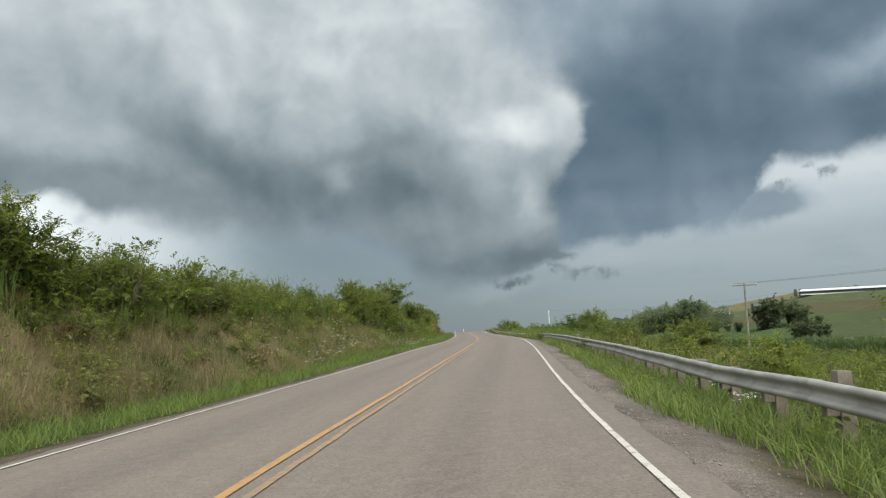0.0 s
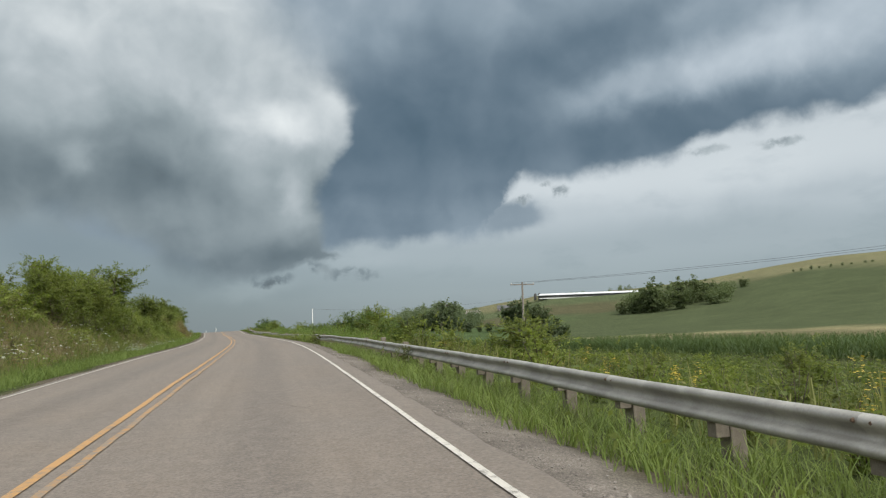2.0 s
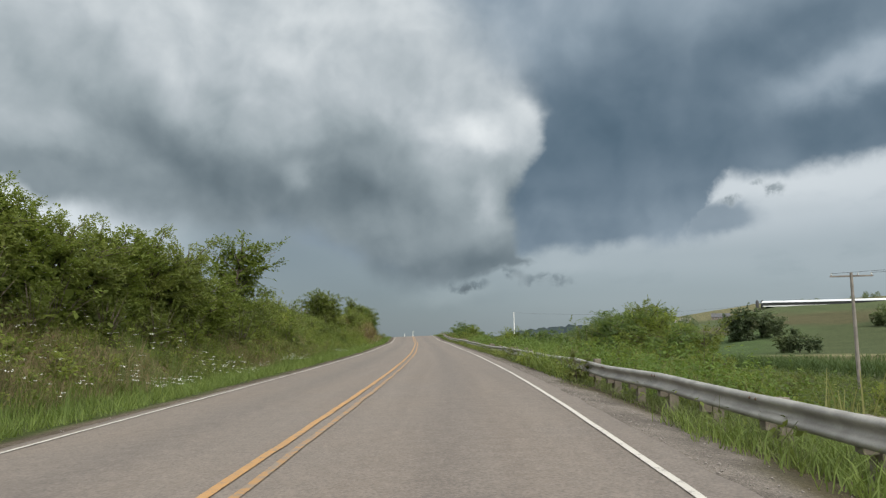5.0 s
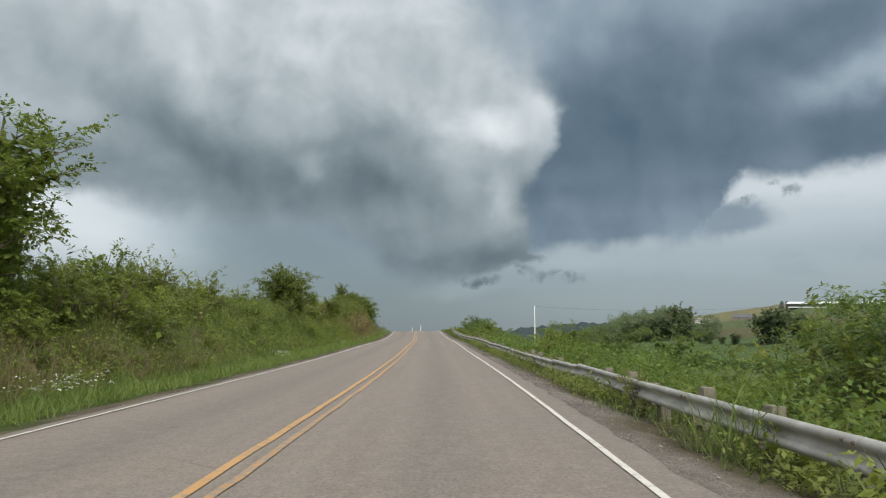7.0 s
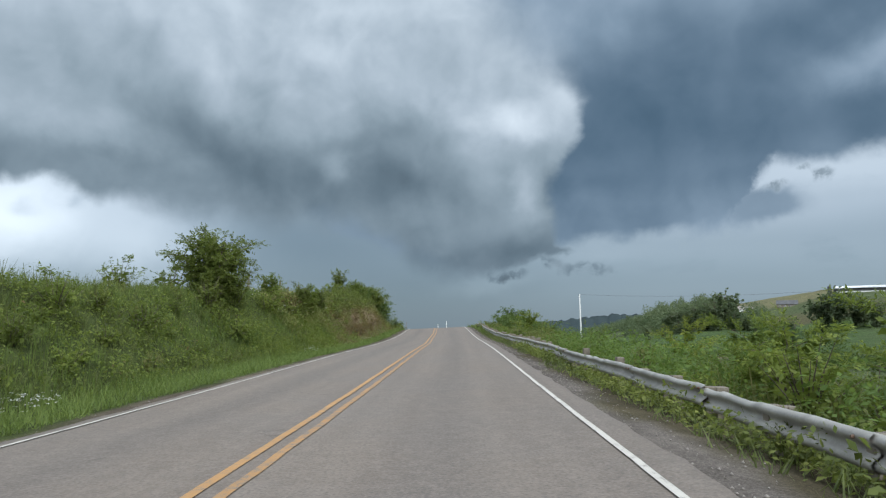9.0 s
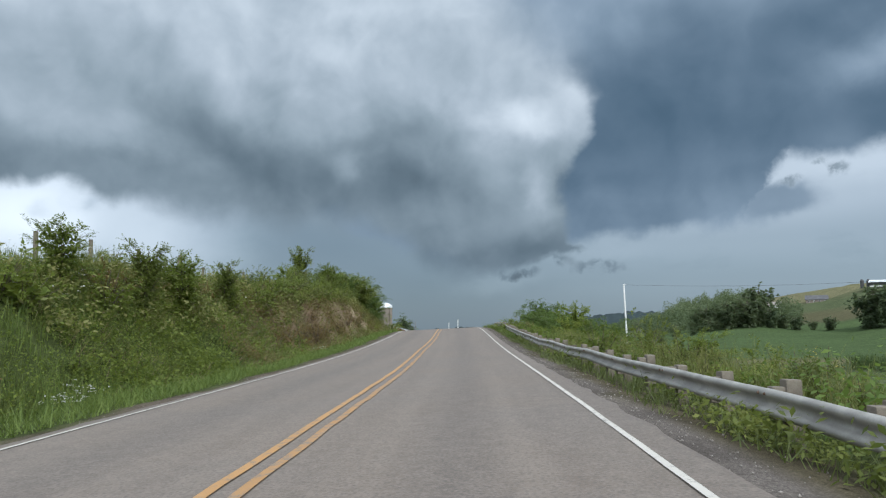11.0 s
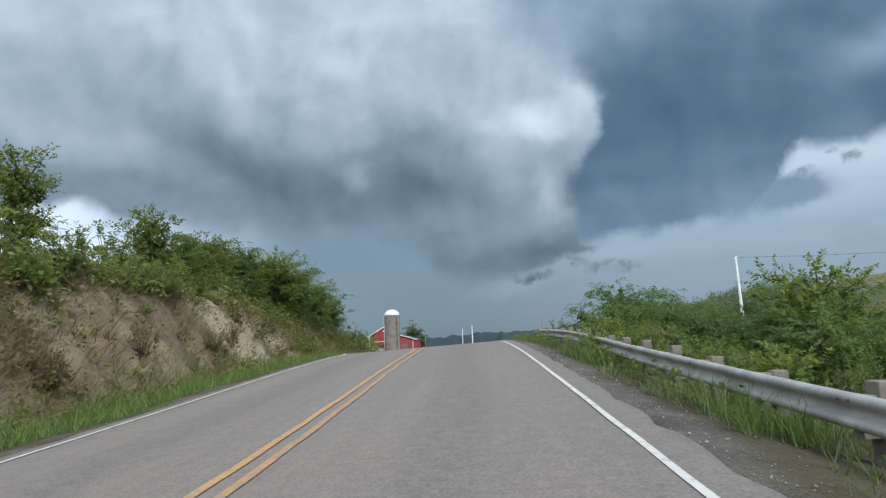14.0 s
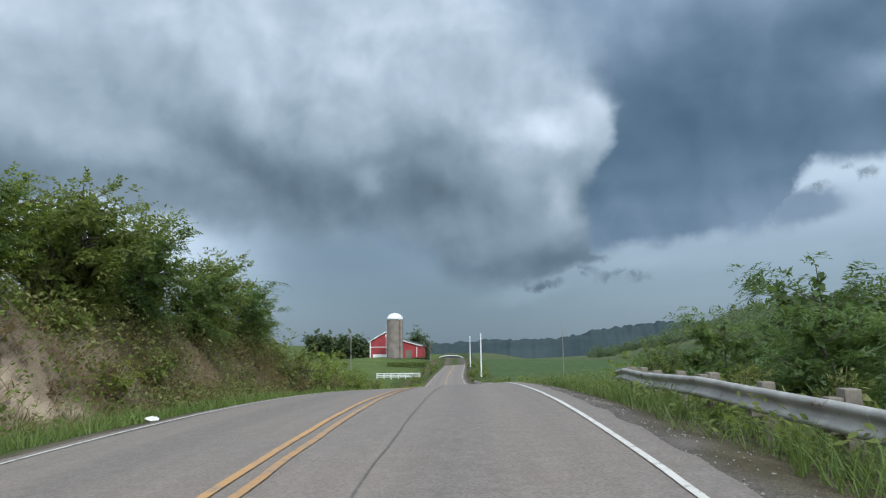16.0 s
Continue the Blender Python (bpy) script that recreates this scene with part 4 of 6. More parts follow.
def tree(name, seed, h, w, mat, label, leaf=0.14, n=2600, bare=0.25, pairs=4, category="tree", lobes=11, trunk_r=0.0, up=1.0, slim=0.55, length=0.5, droop=0.3):
    """Trunk with rising limbs; the crown hangs on them in uneven boughs with gaps."""
    rng = np.random.default_rng(seed)
    ob = thing(name, 0, 0, 0, label, category)
    bm = bmesh.new()
    r0 = trunk_r or 0.016 * h + 0.02
    pts = [Vector((0, 0, -0.3))]
    for k in range(1, 6):
        pts.append(Vector((rng.normal() * 0.02 * h, rng.normal() * 0.02 * h, h * 0.9 * k / 5)))
    tube(bm, pts, [r0 * (1.15 - 0.19 * k) for k in range(6)], 5)
    tips = []
    for i in range(lobes):
        q = bare + (1 - bare) * (i + 0.5) / lobes
        a = i * 2.4 + rng.uniform(-0.5, 0.5)
        reach = w * 0.5 * (math.sin(math.pi * min(1.0, 0.18 + 0.85 * (1 - (q - bare) / (1 - bare) * 0.8))) * 0.75 + 0.25) * rng.uniform(0.55, 1.1)
        b = pts[0].lerp(pts[-1], q * 0.85)
        e = b + Vector((math.cos(a) * reach, math.sin(a) * reach, h * rng.uniform(0.04, 0.15) * up))
        m = b.lerp(e, 0.5) + Vector((0, 0, h * 0.02))
        tube(bm, [b, m, e], [r0 * 0.4, r0 * 0.25, r0 * 0.08], 3, False)
        bough = [m, e, e, b.lerp(e, 0.75), b.lerp(e, 0.9)]
        for k in range(9):
            c = m.lerp(e, rng.uniform(0.0, 1.0))
            o = c + Vector((rng.uniform(-1, 1) * w * 0.13, rng.uniform(-1, 1) * w * 0.13, rng.uniform(-0.4, 1) * h * 0.06))
            if k < 2:
                tube(bm, [c, o], [r0 * 0.12, 0.004], 3, False)
            bough.append(o)
        tips += bough
    tips += [pts[-1], pts[-1] + Vector((0, 0, h * 0.04)), pts[-2]] * 3
    part("trunk", bm, M_BARK, ob)
    tips = np.array([tuple(t) for t in tips])
    tips[:, 2] = np.maximum(tips[:, 2], 0.15)
    m = n // (2 * pairs + 2)
    base = tips[rng.integers(0, len(tips), m)] + rng.uniform(-1, 1, (m, 3)) * np.array([0.03 * w, 0.03 * w, 0.015 * h])
    way = base * np.array([1, 1, 0]) / w * 1.7 + rng.normal(size=(m, 3)) * 0.35 + np.array([0, 0, 1.0]) * (0.15 + 0.7 * up * base[:, 2:] / h - 0.2)
    v, f = sprays(base, way, length, pairs, leaf, slim, droop, rng)
    v[:, 2] = np.maximum(v[:, 2], 0.0)
    k = n // 4
    ins = tips[rng.integers(0, len(tips), k)]
    mid = np.array([0, 0, h * 0.5])
    ins = mid + (ins - mid) * np.array([0.72, 0.72, 0.85]) * rng.uniform(0.7, 1.0, (k, 1))
    v2, f2 = leaves(ins, leaf * (1.35 if pairs > 6 else 1.75), rng, 0.2, 0.6)
    raw("crown", np.concatenate([v, v2]), np.concatenate([f, f2 + len(v)]), mat, ob)
    return ob


KINDS = {
    "weed_a": shrub("weed_clump", 11, 1.15, 1.4, M_LEAF, "knee-high green weeds in a dense tangle on the slope", "weeds", 0.106, 400, 9),
    "weed_b": shrub("tall_weed", 12, 1.4, 1.2, M_WEED, "tall olive weeds with thin leaves on the slope", "weeds", 0.122, 360, 10, 0.26, 5, 1.3, 0.15),
    "weed_y": shrub("leafy_weed", 13, 1.0, 1.3, M_LEAF_Y, "yellow-green leafy weeds beside the rail", "weeds", 0.112, 370, 9),
    "bush_a": shrub("roadside_bush", 14, 2.1, 2.4, M_LEAF, "rounded green bush among roadside weeds", "bush", 0.142, 700, 15),
    "bush_b": shrub("bank_bush", 15, 2.4, 2.2, M_LEAF_D, "dark green bush on the bank", "bush", 0.146, 700, 15, 0.5, 5, 0.9),
    "bush_y": shrub("light_bush", 16, 1.9, 2.2, M_LEAF_Y, "yellowish green bush with broad leaves", "bush", 0.144, 600, 14),
    "bush_r": shrub("dry_bush", 17, 1.2, 1.3, M_LEAF_R, "rusty brown drying weeds on the cut bank", "weeds", 0.104, 340, 11, 0.35, 5, 1.1, 0.2),
    "sumac": tree("sumac_shrub", 21, 3.4, 3.2, M_SUMAC, "green sumac shrub with drooping feathery leaves", 0.155, 4300, 0.08, 8, "shrub", 18, 0.045, 1.5, 0.28, 0.7, 0.65),
    "sumac_y": tree("light_sumac", 22, 2.6, 2.8, M_LEAF_Y, "light green sumac shrub behind the rail", 0.145, 3300, 0.08, 8, "shrub", 13, 0.04, 1.5, 0.28, 0.65, 0.4),
    "sumac_tall": tree("tall_sumac", 29, 5.2, 3.9, M_SUMAC, "tall green sumac with feathery drooping leaves", 0.178, 6400, 0.04, 8, "shrub", 26, 0.05, 1.6, 0.28, 0.8, 0.75),
    "tall_a": tree("young_tree", 23, 5.2, 2.6, M_LEAF_D, "slender dark green young tree with dense ragged crown", 0.142, 5600, 0.04, 4, "tree", 32, 0.0, 2.0),
    "tall_b": tree("ragged_tree", 24, 4.6, 3.4, M_LEAF, "young green tree with ragged leafy boughs", 0.142, 5600, 0.06, 4, "tree", 30, 0.0, 1.5),
    "round": tree("round_tree", 25, 4.5, 4.4, M_LEAF_D, "round dark green tree on the bank", 0.155, 8000, 0.0, 4, "tree", 42),
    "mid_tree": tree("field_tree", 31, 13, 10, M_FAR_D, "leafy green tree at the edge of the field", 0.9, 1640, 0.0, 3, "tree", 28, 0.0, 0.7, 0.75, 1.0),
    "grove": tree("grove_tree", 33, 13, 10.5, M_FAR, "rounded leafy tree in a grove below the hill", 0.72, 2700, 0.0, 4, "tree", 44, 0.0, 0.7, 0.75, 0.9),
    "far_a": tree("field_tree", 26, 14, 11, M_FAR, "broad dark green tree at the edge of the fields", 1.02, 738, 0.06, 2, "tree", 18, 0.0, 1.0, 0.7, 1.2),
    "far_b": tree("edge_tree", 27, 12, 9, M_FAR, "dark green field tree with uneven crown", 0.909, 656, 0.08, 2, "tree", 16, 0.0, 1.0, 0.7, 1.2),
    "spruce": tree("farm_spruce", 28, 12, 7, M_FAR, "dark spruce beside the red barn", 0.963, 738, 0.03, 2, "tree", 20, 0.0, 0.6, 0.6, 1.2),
}


def plant(kind, s, d, size=1.0, turn=None, label="", squash=1.0, group="", sink=0.05, lean=0.0):
    """A copy of a kind rooted in the ground."""
    x, y, z = spot(s, d)
    t = random.uniform(0, 360) if turn is None else turn
    ob = copy_thing(KINDS[kind], pose(x, y, z - sink, 0, lean, 0) @ pose(0, 0, 0, 0, 0, t) @ Matrix.Diagonal((size, size, size * squash, 1)))
    return tagged(ob, label, group=group)


def plant_xy(kind, x, y, size=1.0, **more):
    s, d = at_world(x, y)
    return plant(kind, s, d, size, **more)


RND = random.Random(42)


def pick(*names):
    return names[RND.randrange(len(names))]


def right_side():
    # weeds and bushes behind the rail, down the slope
    s = -6.0
    while s < 198:
        tall = 0.85 + 0.35 * math.sin(s * 0.21) + (0.2 if 78 < s < 108 else 0) + (0.1 if 60 < s < 76 else 0) - (0.2 if 6 < s < 58 else 0) - (0.25 if 116 < s < 142 else 0.32 if 142 <= s < 159 else 0)
        tall = max(0.55, tall)
        for d0 in (7.0, 8.6, 10.8):
            if RND.random() < 0.27:
                continue
            d = d0 + RND.uniform(-0.7, 0.8)
            ss = s + RND.uniform(-0.9, 0.9)
            near = d0 < 8 or (d0 < 10 and 148 < s < 172)
            if near:
                kind = pick("weed_a", "weed_a", "weed_b", "weed_y", "bush_a" if tall > 0.8 and 50 < s < 150 else "weed_b")
                k = RND.uniform(0.55, 0.95) * (0.75 + 0.35 * tall)
            else:
                kind = pick("weed_a", "weed_b", "bush_a", "bush_a" if tall > 0.7 else "weed_b", "bush_b", "bush_b" if tall > 1 else "weed_y")
                k = RND.uniform(0.65, 1.1) * (0.6 + 0.45 * tall)
            plant(kind, ss, max(d, 7.5) if s < 50 else d, k, group="roadside shrubs")
        s += 2.2
    # larger ones that stand out
    for kind, x, y, k in (("round", 15.2, 39.3, 0.74), ("bush_a", 16.6, 40.2, 1.1), ("bush_y", 14.2, 40.5, 1.3), ("tall_b", 16.0, 72, 1.0), ("sumac_tall", 15.3, 74.8, 0.98), ("round", 16.4, 76.2, 1.0), ("sumac_tall", 17.2, 75.0, 0.95), ("sumac", 14.2, 73.4, 1.1), ("bush_b", 15.2, 72.4, 1.3), ("bush_a", 18, 70, 1.7), ("tall_a", 19.1, 73.9, 0.95), ("bush_b", 13.5, 76, 1.5),
                          ("sumac", 13.2, 71.0, 1.05), ("tall_a", 15.5, 73.0, 0.9), ("round", 14.4, 70.2, 0.72), ("bush_a", 13.0, 73.5, 1.4), ("sumac", 15.2, 68.5, 1.1), ("sumac", 12.6, 88, 0.75), ("sumac_y", 11.6, 92, 0.8), ("sumac_y", 11.8, 98, 0.75), ("sumac", 13.6, 100, 0.8), ("sumac_y", 12.2, 104, 0.75), ("sumac", 13.0, 82, 0.8), ("sumac_y", 11.0, 95, 0.7), ("sumac", 13.2, 93.5, 0.75),
                          ("sumac_y", 11.2, 152, 0.75), ("bush_y", 11.8, 148, 1.0),
                          ("sumac", 10.6, 170.5, 0.8), ("sumac", 12.0, 174, 1.0), ("bush_a", 11.6, 177, 1.3), ("sumac_tall", 13.4, 180.5, 1.10), ("sumac_tall", 12.6, 184, 1.22), ("sumac_tall", 14.8, 187.5, 1.28), ("sumac", 12.8, 191, 1.3),
                          ("sumac_tall", 15.2, 195, 1.16), ("sumac_tall", 16.6, 201, 0.95), ("bush_a", 12.4, 196, 1.3), ("sumac", 14.0, 198, 1.0), ("sumac", 11.6, 197, 1.1), ("sumac_tall", 13.0, 203, 0.98), ("sumac_tall", 11.6, 189, 0.92)):
        plant_xy(kind, x, y, k)
    for _ in range(64):
        ss, dd = RND.uniform(30, 120), RND.uniform(10, 34)
        plant(pick("weed_b", "bush_a", "weed_a", "bush_y", "bush_b"), ss, dd, RND.uniform(0.75, 1.25), group="roadside shrubs")
    # plants grown up through the rail
    for s, k in ((31.5, 0.7), (56.0, 0.95), (59.0, 0.9), (61.5, 1.0), (64.5, 0.95), (67.0, 0.8), (72.0, 0.8), (90.0, 0.6), (134.0, 0.55), (141.5, 0.6), (159.0, 0.6), (176.0, 0.7)):
        plant(pick("weed_a", "weed_y", "weed_b"), s, float(rail_d(s)) + RND.uniform(-0.35, 0.5), k, group="roadside shrubs")


def left_side():
    s = -4.0
    while s < 206:
        c = float(cut(s))
        meadow = 103 < s < 142
        # along the top of the bank
        for d0 in (-10.4, -11.9):
            if RND.random() < (0.7 if s > 114 and meadow else 0.35 if meadow else 0.2) and not (c > 0.5 and d0 > -11):
                continue
            kind = pick("bush_a", "bush_b", "weed_b", "bush_y", "weed_b")
            plant(kind, s + RND.uniform(-0.9, 0.9), d0 + RND.uniform(-0.6, 0.6), RND.uniform(0.6, 0.95) * (0.7 if meadow else 1.35 if 80 < s < 103 else 0.8 if 120 < s < 166 else 1.1), group="bank shrubs")
        # on its face
        if c > 0.5:
            for d0, names, k0, k1 in ((-10.0, ("bush_b", "bush_a", "weed_b", "bush_y", "weed_a"), 0.5, 0.85), (-9.2, ("bush_b", "weed_b", "weed_a", "bush_r", "bush_a"), 0.45, 0.8), (-8.5, ("bush_r", "weed_b", "bush_r", "weed_a", "bush_r"), 0.45, 0.8), (-7.6, ("bush_r", "bush_r", "weed_b"), 0.4, 0.75), (-7.0, ("bush_r", "weed_b", "weed_a"), 0.3, 0.6)):
                for off in (0.0, 1.05):
                    if RND.random() < (0.4 if d0 < -9 else 0.72 if 160 < s < 194 else 0.6):
                        continue
                    plant(pick(*names), s + off + RND.uniform(-0.5, 0.5), d0 + RND.uniform(-0.35, 0.35), RND.uniform(k0, k1), group="bank shrubs", lean=RND.uniform(15, 42))
        else:
            for d0 in (-7.6, -8.8, -9.8):
                if RND.random() < (0.3 if s < 44 else 0.8 if 116 < s < 142 else 0.2):
                    continue
                kind = pick("weed_b", "weed_b", "bush_r", "weed_a", "weed_a") if s < 50 else pick("weed_a", "weed_b", "bush_a", "weed_y", "weed_a")
                plant(kind, s + RND.uniform(-0.9, 0.9), d0 + RND.uniform(-0.5, 0.5), RND.uniform(0.5, 0.9), group="bank shrubs", lean=RND.uniform(5, 30))
        s += 2.25
    for kind, x, y, k in (("tall_b", -9.2, 17, 0.6), ("bush_b", -8.6, 21, 1.3), ("bush_a", -8.8, 25, 1.2), ("bush_b", -8.0, 60, 1.35), ("bush_a", -6.8, 58, 1.2), ("bush_b", -7.8, 64.5, 1.35), ("bush_a", -6.6, 68, 1.3), ("bush_y", -7.4, 52, 1.2), ("tall_b", -7.6, 56, 0.7), ("tall_a", -8.4, 58.3, 0.62), ("bush_b", -6.4, 54, 1.1), ("tall_b", -7.4, 62, 0.75), ("round", -7.0, 66, 0.7), ("tall_b", -6.0, 70, 0.8), ("bush_b", -5.4, 73, 1.3),
                          ("tall_b", -6.9, 77.3, 1.28), ("tall_a", -8.6, 74.6, 0.6), ("tall_b", -7.8, 79.5, 0.8), ("bush_b", -6.0, 80, 1.2), ("bush_a", -5.2, 84, 1.1),
                          ("round", -7.5, 117.6, 0.92), ("round", -8.9, 118.9, 0.92), ("bush_b", -7.0, 118.6, 1.0), ("bush_a", -9.6, 116.6, 1.1), ("bush_b", -7.2, 115.5, 1.0), ("tall_a", -5.9, 129.3, 0.55), ("tall_b", -6.2, 132.8, 0.6), ("tall_a", -6.6, 138.5, 0.5), ("bush_r", -6.4, 128.0, 1.6), ("bush_r", -6.5, 133.0, 1.5), ("bush_a", -10.5, 113, 1.0), ("bush_b", -7.6, 121, 1.1), ("tall_b", -7.4, 127, 0.5), ("bush_r", -6.8, 131, 1.5), ("bush_y", -7.0, 134.5, 0.9), ("bush_a", -6.2, 127.6, 0.8), ("bush_y", -6.4, 124.0, 0.9), ("bush_r", -7.0, 136, 1.4),
                          ("tall_a", -9.7, 163.1, 0.84), ("tall_b", -9.9, 160, 0.6), ("bush_y", -9.0, 156, 1.2), ("bush_b", -8.6, 166.5, 1.3), ("tall_b", -8.6, 169, 0.75), ("sumac", -9.2, 172.5, 0.95), ("round", -9.5, 176, 0.8), ("sumac", -8.9, 179.5, 1.1), ("tall_b", -9.7, 182, 0.9),
                          ("round", -8.5, 184.5, 1.0), ("sumac", -8.3, 187.5, 1.25), ("tall_b", -9.5, 189.5, 1.05), ("sumac", -7.9, 191.5, 1.1), ("round", -8.9, 194.5, 0.9), ("sumac", -8.3, 197.5, 1.1), ("bush_b", -6.4, 200, 1.6), ("bush_a", -6.2, 203, 1.4), ("tall_b", -9.4, 201, 0.8), ("bush_a", -6.4, 207, 1.2), ("bush_y", -7.8, 209, 1.5), ("bush_r", -5.9, 205, 1.4), ("bush_y", -8.6, 214, 1.6), ("weed_y", -5.8, 211, 1.3),
                          ("sumac_tall", -10.4, 186, 0.8), ("sumac_tall", -10.8, 180, 0.8), ("bush_b", -10.5, 191, 1.8), ("bush_r", -5.6, 198, 1.2), ("bush_y", -6.9, 186, 0.9), ("bush_r", -6.3, 190, 1.3), ("bush_y", -6.4, 183, 0.8), ("bush_r", -6.9, 179, 1.2), ("bush_r", -5.9, 194.5, 1.3), ("weed_b", -6.5, 176, 1.2), ("bush_r", -6.6, 187.5, 1.2), ("weed_b", -6.2, 192, 1.3), ("bush_r", -6.7, 173, 1.1), ("bush_y", -6.0, 212, 1.1), ("weed_a", -6, 218, 1.3), ("weed_b", -7, 225, 1.3), ("weed_a", -9, 232, 1.3)):
        plant_xy(kind, x, y, k)


def cut_crest():
    """Shrubs crowding the lip of the cut and hanging down its upper face."""
    s = 143.0
    while s < 176:
        plant(pick("bush_b", "bush_a", "weed_b", "bush_y"), s + RND.uniform(-0.6, 0.6), -9.3 + RND.uniform(-0.4, 0.5), RND.uniform(0.7, 1.0), group="bank shrubs", lean=RND.uniform(18, 35))
        plant(pick("bush_b", "bush_a", "bush_b"), s + RND.uniform(-0.6, 0.6), -10.8 + RND.uniform(-0.5, 0.5), RND.uniform(0.85, 1.15) if s > 154 else RND.uniform(0.45, 0.7), group="bank shrubs")
        s += 1.7


def bank_hedge():
    """A thick hedge of shrubs and tall weeds along the upper half of the first bank."""
    s = 8.0
    while s < 54:
        for d, k0, k1, names in ((-9.3, 0.45, 0.70, ("bush_y", "weed_b", "bush_a", "weed_a")), (-10.2, 0.65, 0.95, ("bush_a", "bush_b", "bush_y", "weed_b")), (-11.2, 0.75, 1.0, ("bush_a", "weed_b", "bush_b"))):
            if RND.random() < 0.18:
                continue
            plant(pick(*names), s + RND.uniform(-0.6, 0.6), d + RND.uniform(-0.35, 0.35), RND.uniform(k0, k1), group="bank shrubs", lean=RND.uniform(0, 14))
        s += 1.45
    # its even, thick top
    s = 15.0
    while s < 44:
        k = 1.05 - 0.33 * float(smooth(s, 24, 40))
        plant(pick("bush_a", "bush_b", "bush_y", "bush_b"), s, -10.4 + RND.uniform(-0.3, 0.3), k * RND.uniform(0.86, 1.05), group="bank shrubs")
        plant(pick("weed_b", "bush_a", "weed_b"), s + 0.5, -11.4 + RND.uniform(-0.3, 0.3), k * RND.uniform(0.95, 1.2), group="bank shrubs")
        s += 1.1
    s = 82.0
    while s < 97:
        plant(pick("bush_a", "bush_b", "bush_y", "bush_a"), s, -10.5 + RND.uniform(-0.3, 0.3), RND.uniform(0.62, 0.78), group="bank shrubs")
        s += 1.1
    s = 82.0
    while s < 97:
        plant(pick("weed_b", "bush_a", "weed_b", "bush_y"), s, -9.6 + RND.uniform(-0.4, 0.3), RND.uniform(0.8, 1.1), group="bank shrubs", lean=RND.uniform(0, 12))
        plant(pick("weed_b", "weed_b", "bush_b"), s + 0.7, -10.6 + RND.uniform(-0.4, 0.4), RND.uniform(1.05, 1.2), group="bank shrubs")
        s += 1.6
    for kind, s, d, k in (("tall_b", 13.5, -10.2, 0.62), ("round", 15.4, -10.4, 0.62), ("bush_b", 17.2, -10.0, 1.1), ("weed_b", 20.0, -10.4, 1.5), ("weed_b", 21.3, -10.6, 1.55), ("weed_b", 22.4, -10.3, 1.5), ("weed_b", 27.6, -10.4, 1.4),
                          ("tall_a", 52.5, -9.8, 0.52), ("round", 54.5, -9.9, 0.62), ("tall_b", 56.5, -9.7, 0.72), ("tall_a", 58.2, -9.8, 0.66), ("round", 60.2, -9.7, 0.74), ("tall_b", 62.4, -9.8, 0.82), ("tall_a", 64.4, -9.7, 0.80), ("round", 66.0, -9.8, 0.78), ("bush_b", 55.5, -8.8, 0.9), ("bush_b", 59.3, -8.8, 1.0), ("bush_b", 63.2, -8.8, 1.0), ("bush_a", 66.5, -8.7, 1.0), ("tall_a", 68.2, -9.6, 0.85), ("bush_b", 72.4, -9.8, 1.25), ("bush_b", 74.2, -10.0, 1.3), ("bush_a", 75.6, -9.4, 1.1), ("bush_y", 79.5, -9.3, 1.0), ("bush_a", 81.0, -9.6, 1.1)):
        plant(kind, s, d, k, group="bank shrubs")
    # the thick back row above the cut
    for kind, s, d, k in (("round", 172.5, -11.2, 0.72), ("round", 177.0, -11.4, 0.8), ("round", 181.5, -11.3, 0.85), ("round", 186.0, -11.2, 0.9), ("round", 190.5, -11.0, 0.85), ("bush_b", 175.0, -10.2, 1.0), ("bush_b", 184.0, -10.0, 1.1), ("bush_b", 193.0, -9.6, 1.2)):
        plant(kind, s, d, k, group="bank shrubs")


def rusty_docks():
    """Dry reddish weeds standing along the foot of the cut."""
    for s, d, k in ((141.5, -7.4, 1.0), (143.8, -7.6, 1.15), (146.2, -7.3, 1.2), (148.0, -7.7, 1.1), (149.6, -7.3, 1.35), (150.8, -7.5, 1.3), (152.0, -7.2, 1.2), (155.0, -7.6, 1.1), (158.6, -7.3, 1.0), (163.0, -7.4, 1.1), (168.5, -7.3, 1.2), (171.0, -7.6, 0.9), (177.5, -7.2, 1.0)):
        plant("bush_r", s, d, k, squash=1.15, group="bank shrubs", label="dry reddish dock weeds at the foot of the cut")


def right_thicket():
    """Feathery weeds and sumacs that close the gaps behind the rail."""
    s = 118.0
    while s < 150:
        plant(pick("weed_b", "weed_b", "weed_a", "weed_y"), s + RND.uniform(-0.4, 0.4), 7.7 + RND.uniform(-0.5, 0.5), RND.uniform(0.8, 1.05), group="roadside shrubs")
        plant(pick("weed_b", "weed_b", "weed_y"), s + RND.uniform(-0.4, 0.4), 9.6 + RND.uniform(-0.6, 0.6), RND.uniform(0.8, 1.1), group="roadside shrubs")
        s += 1.25
    s = 156.0
    while s < 176:
        plant(pick("weed_b", "weed_a", "weed_b"), s + RND.uniform(-0.4, 0.4), 7.6 + RND.uniform(-0.4, 0.4), RND.uniform(0.9, 1.15), group="roadside shrubs")
        plant(pick("sumac", "bush_b", "sumac"), s + RND.uniform(-0.4, 0.4), 9.6 + RND.uniform(-0.5, 0.5), RND.uniform(0.65, 0.82), group="roadside shrubs")
        plant("sumac", s + RND.uniform(-0.4, 0.4), 12.2 + RND.uniform(-0.6, 0.6), RND.uniform(0.95, 1.15), group="roadside shrubs")
        s += 1.6


right_side()
right_thicket()
left_side()
bank_hedge()
rusty_docks()
cut_crest()


# ---- grass and crops ----


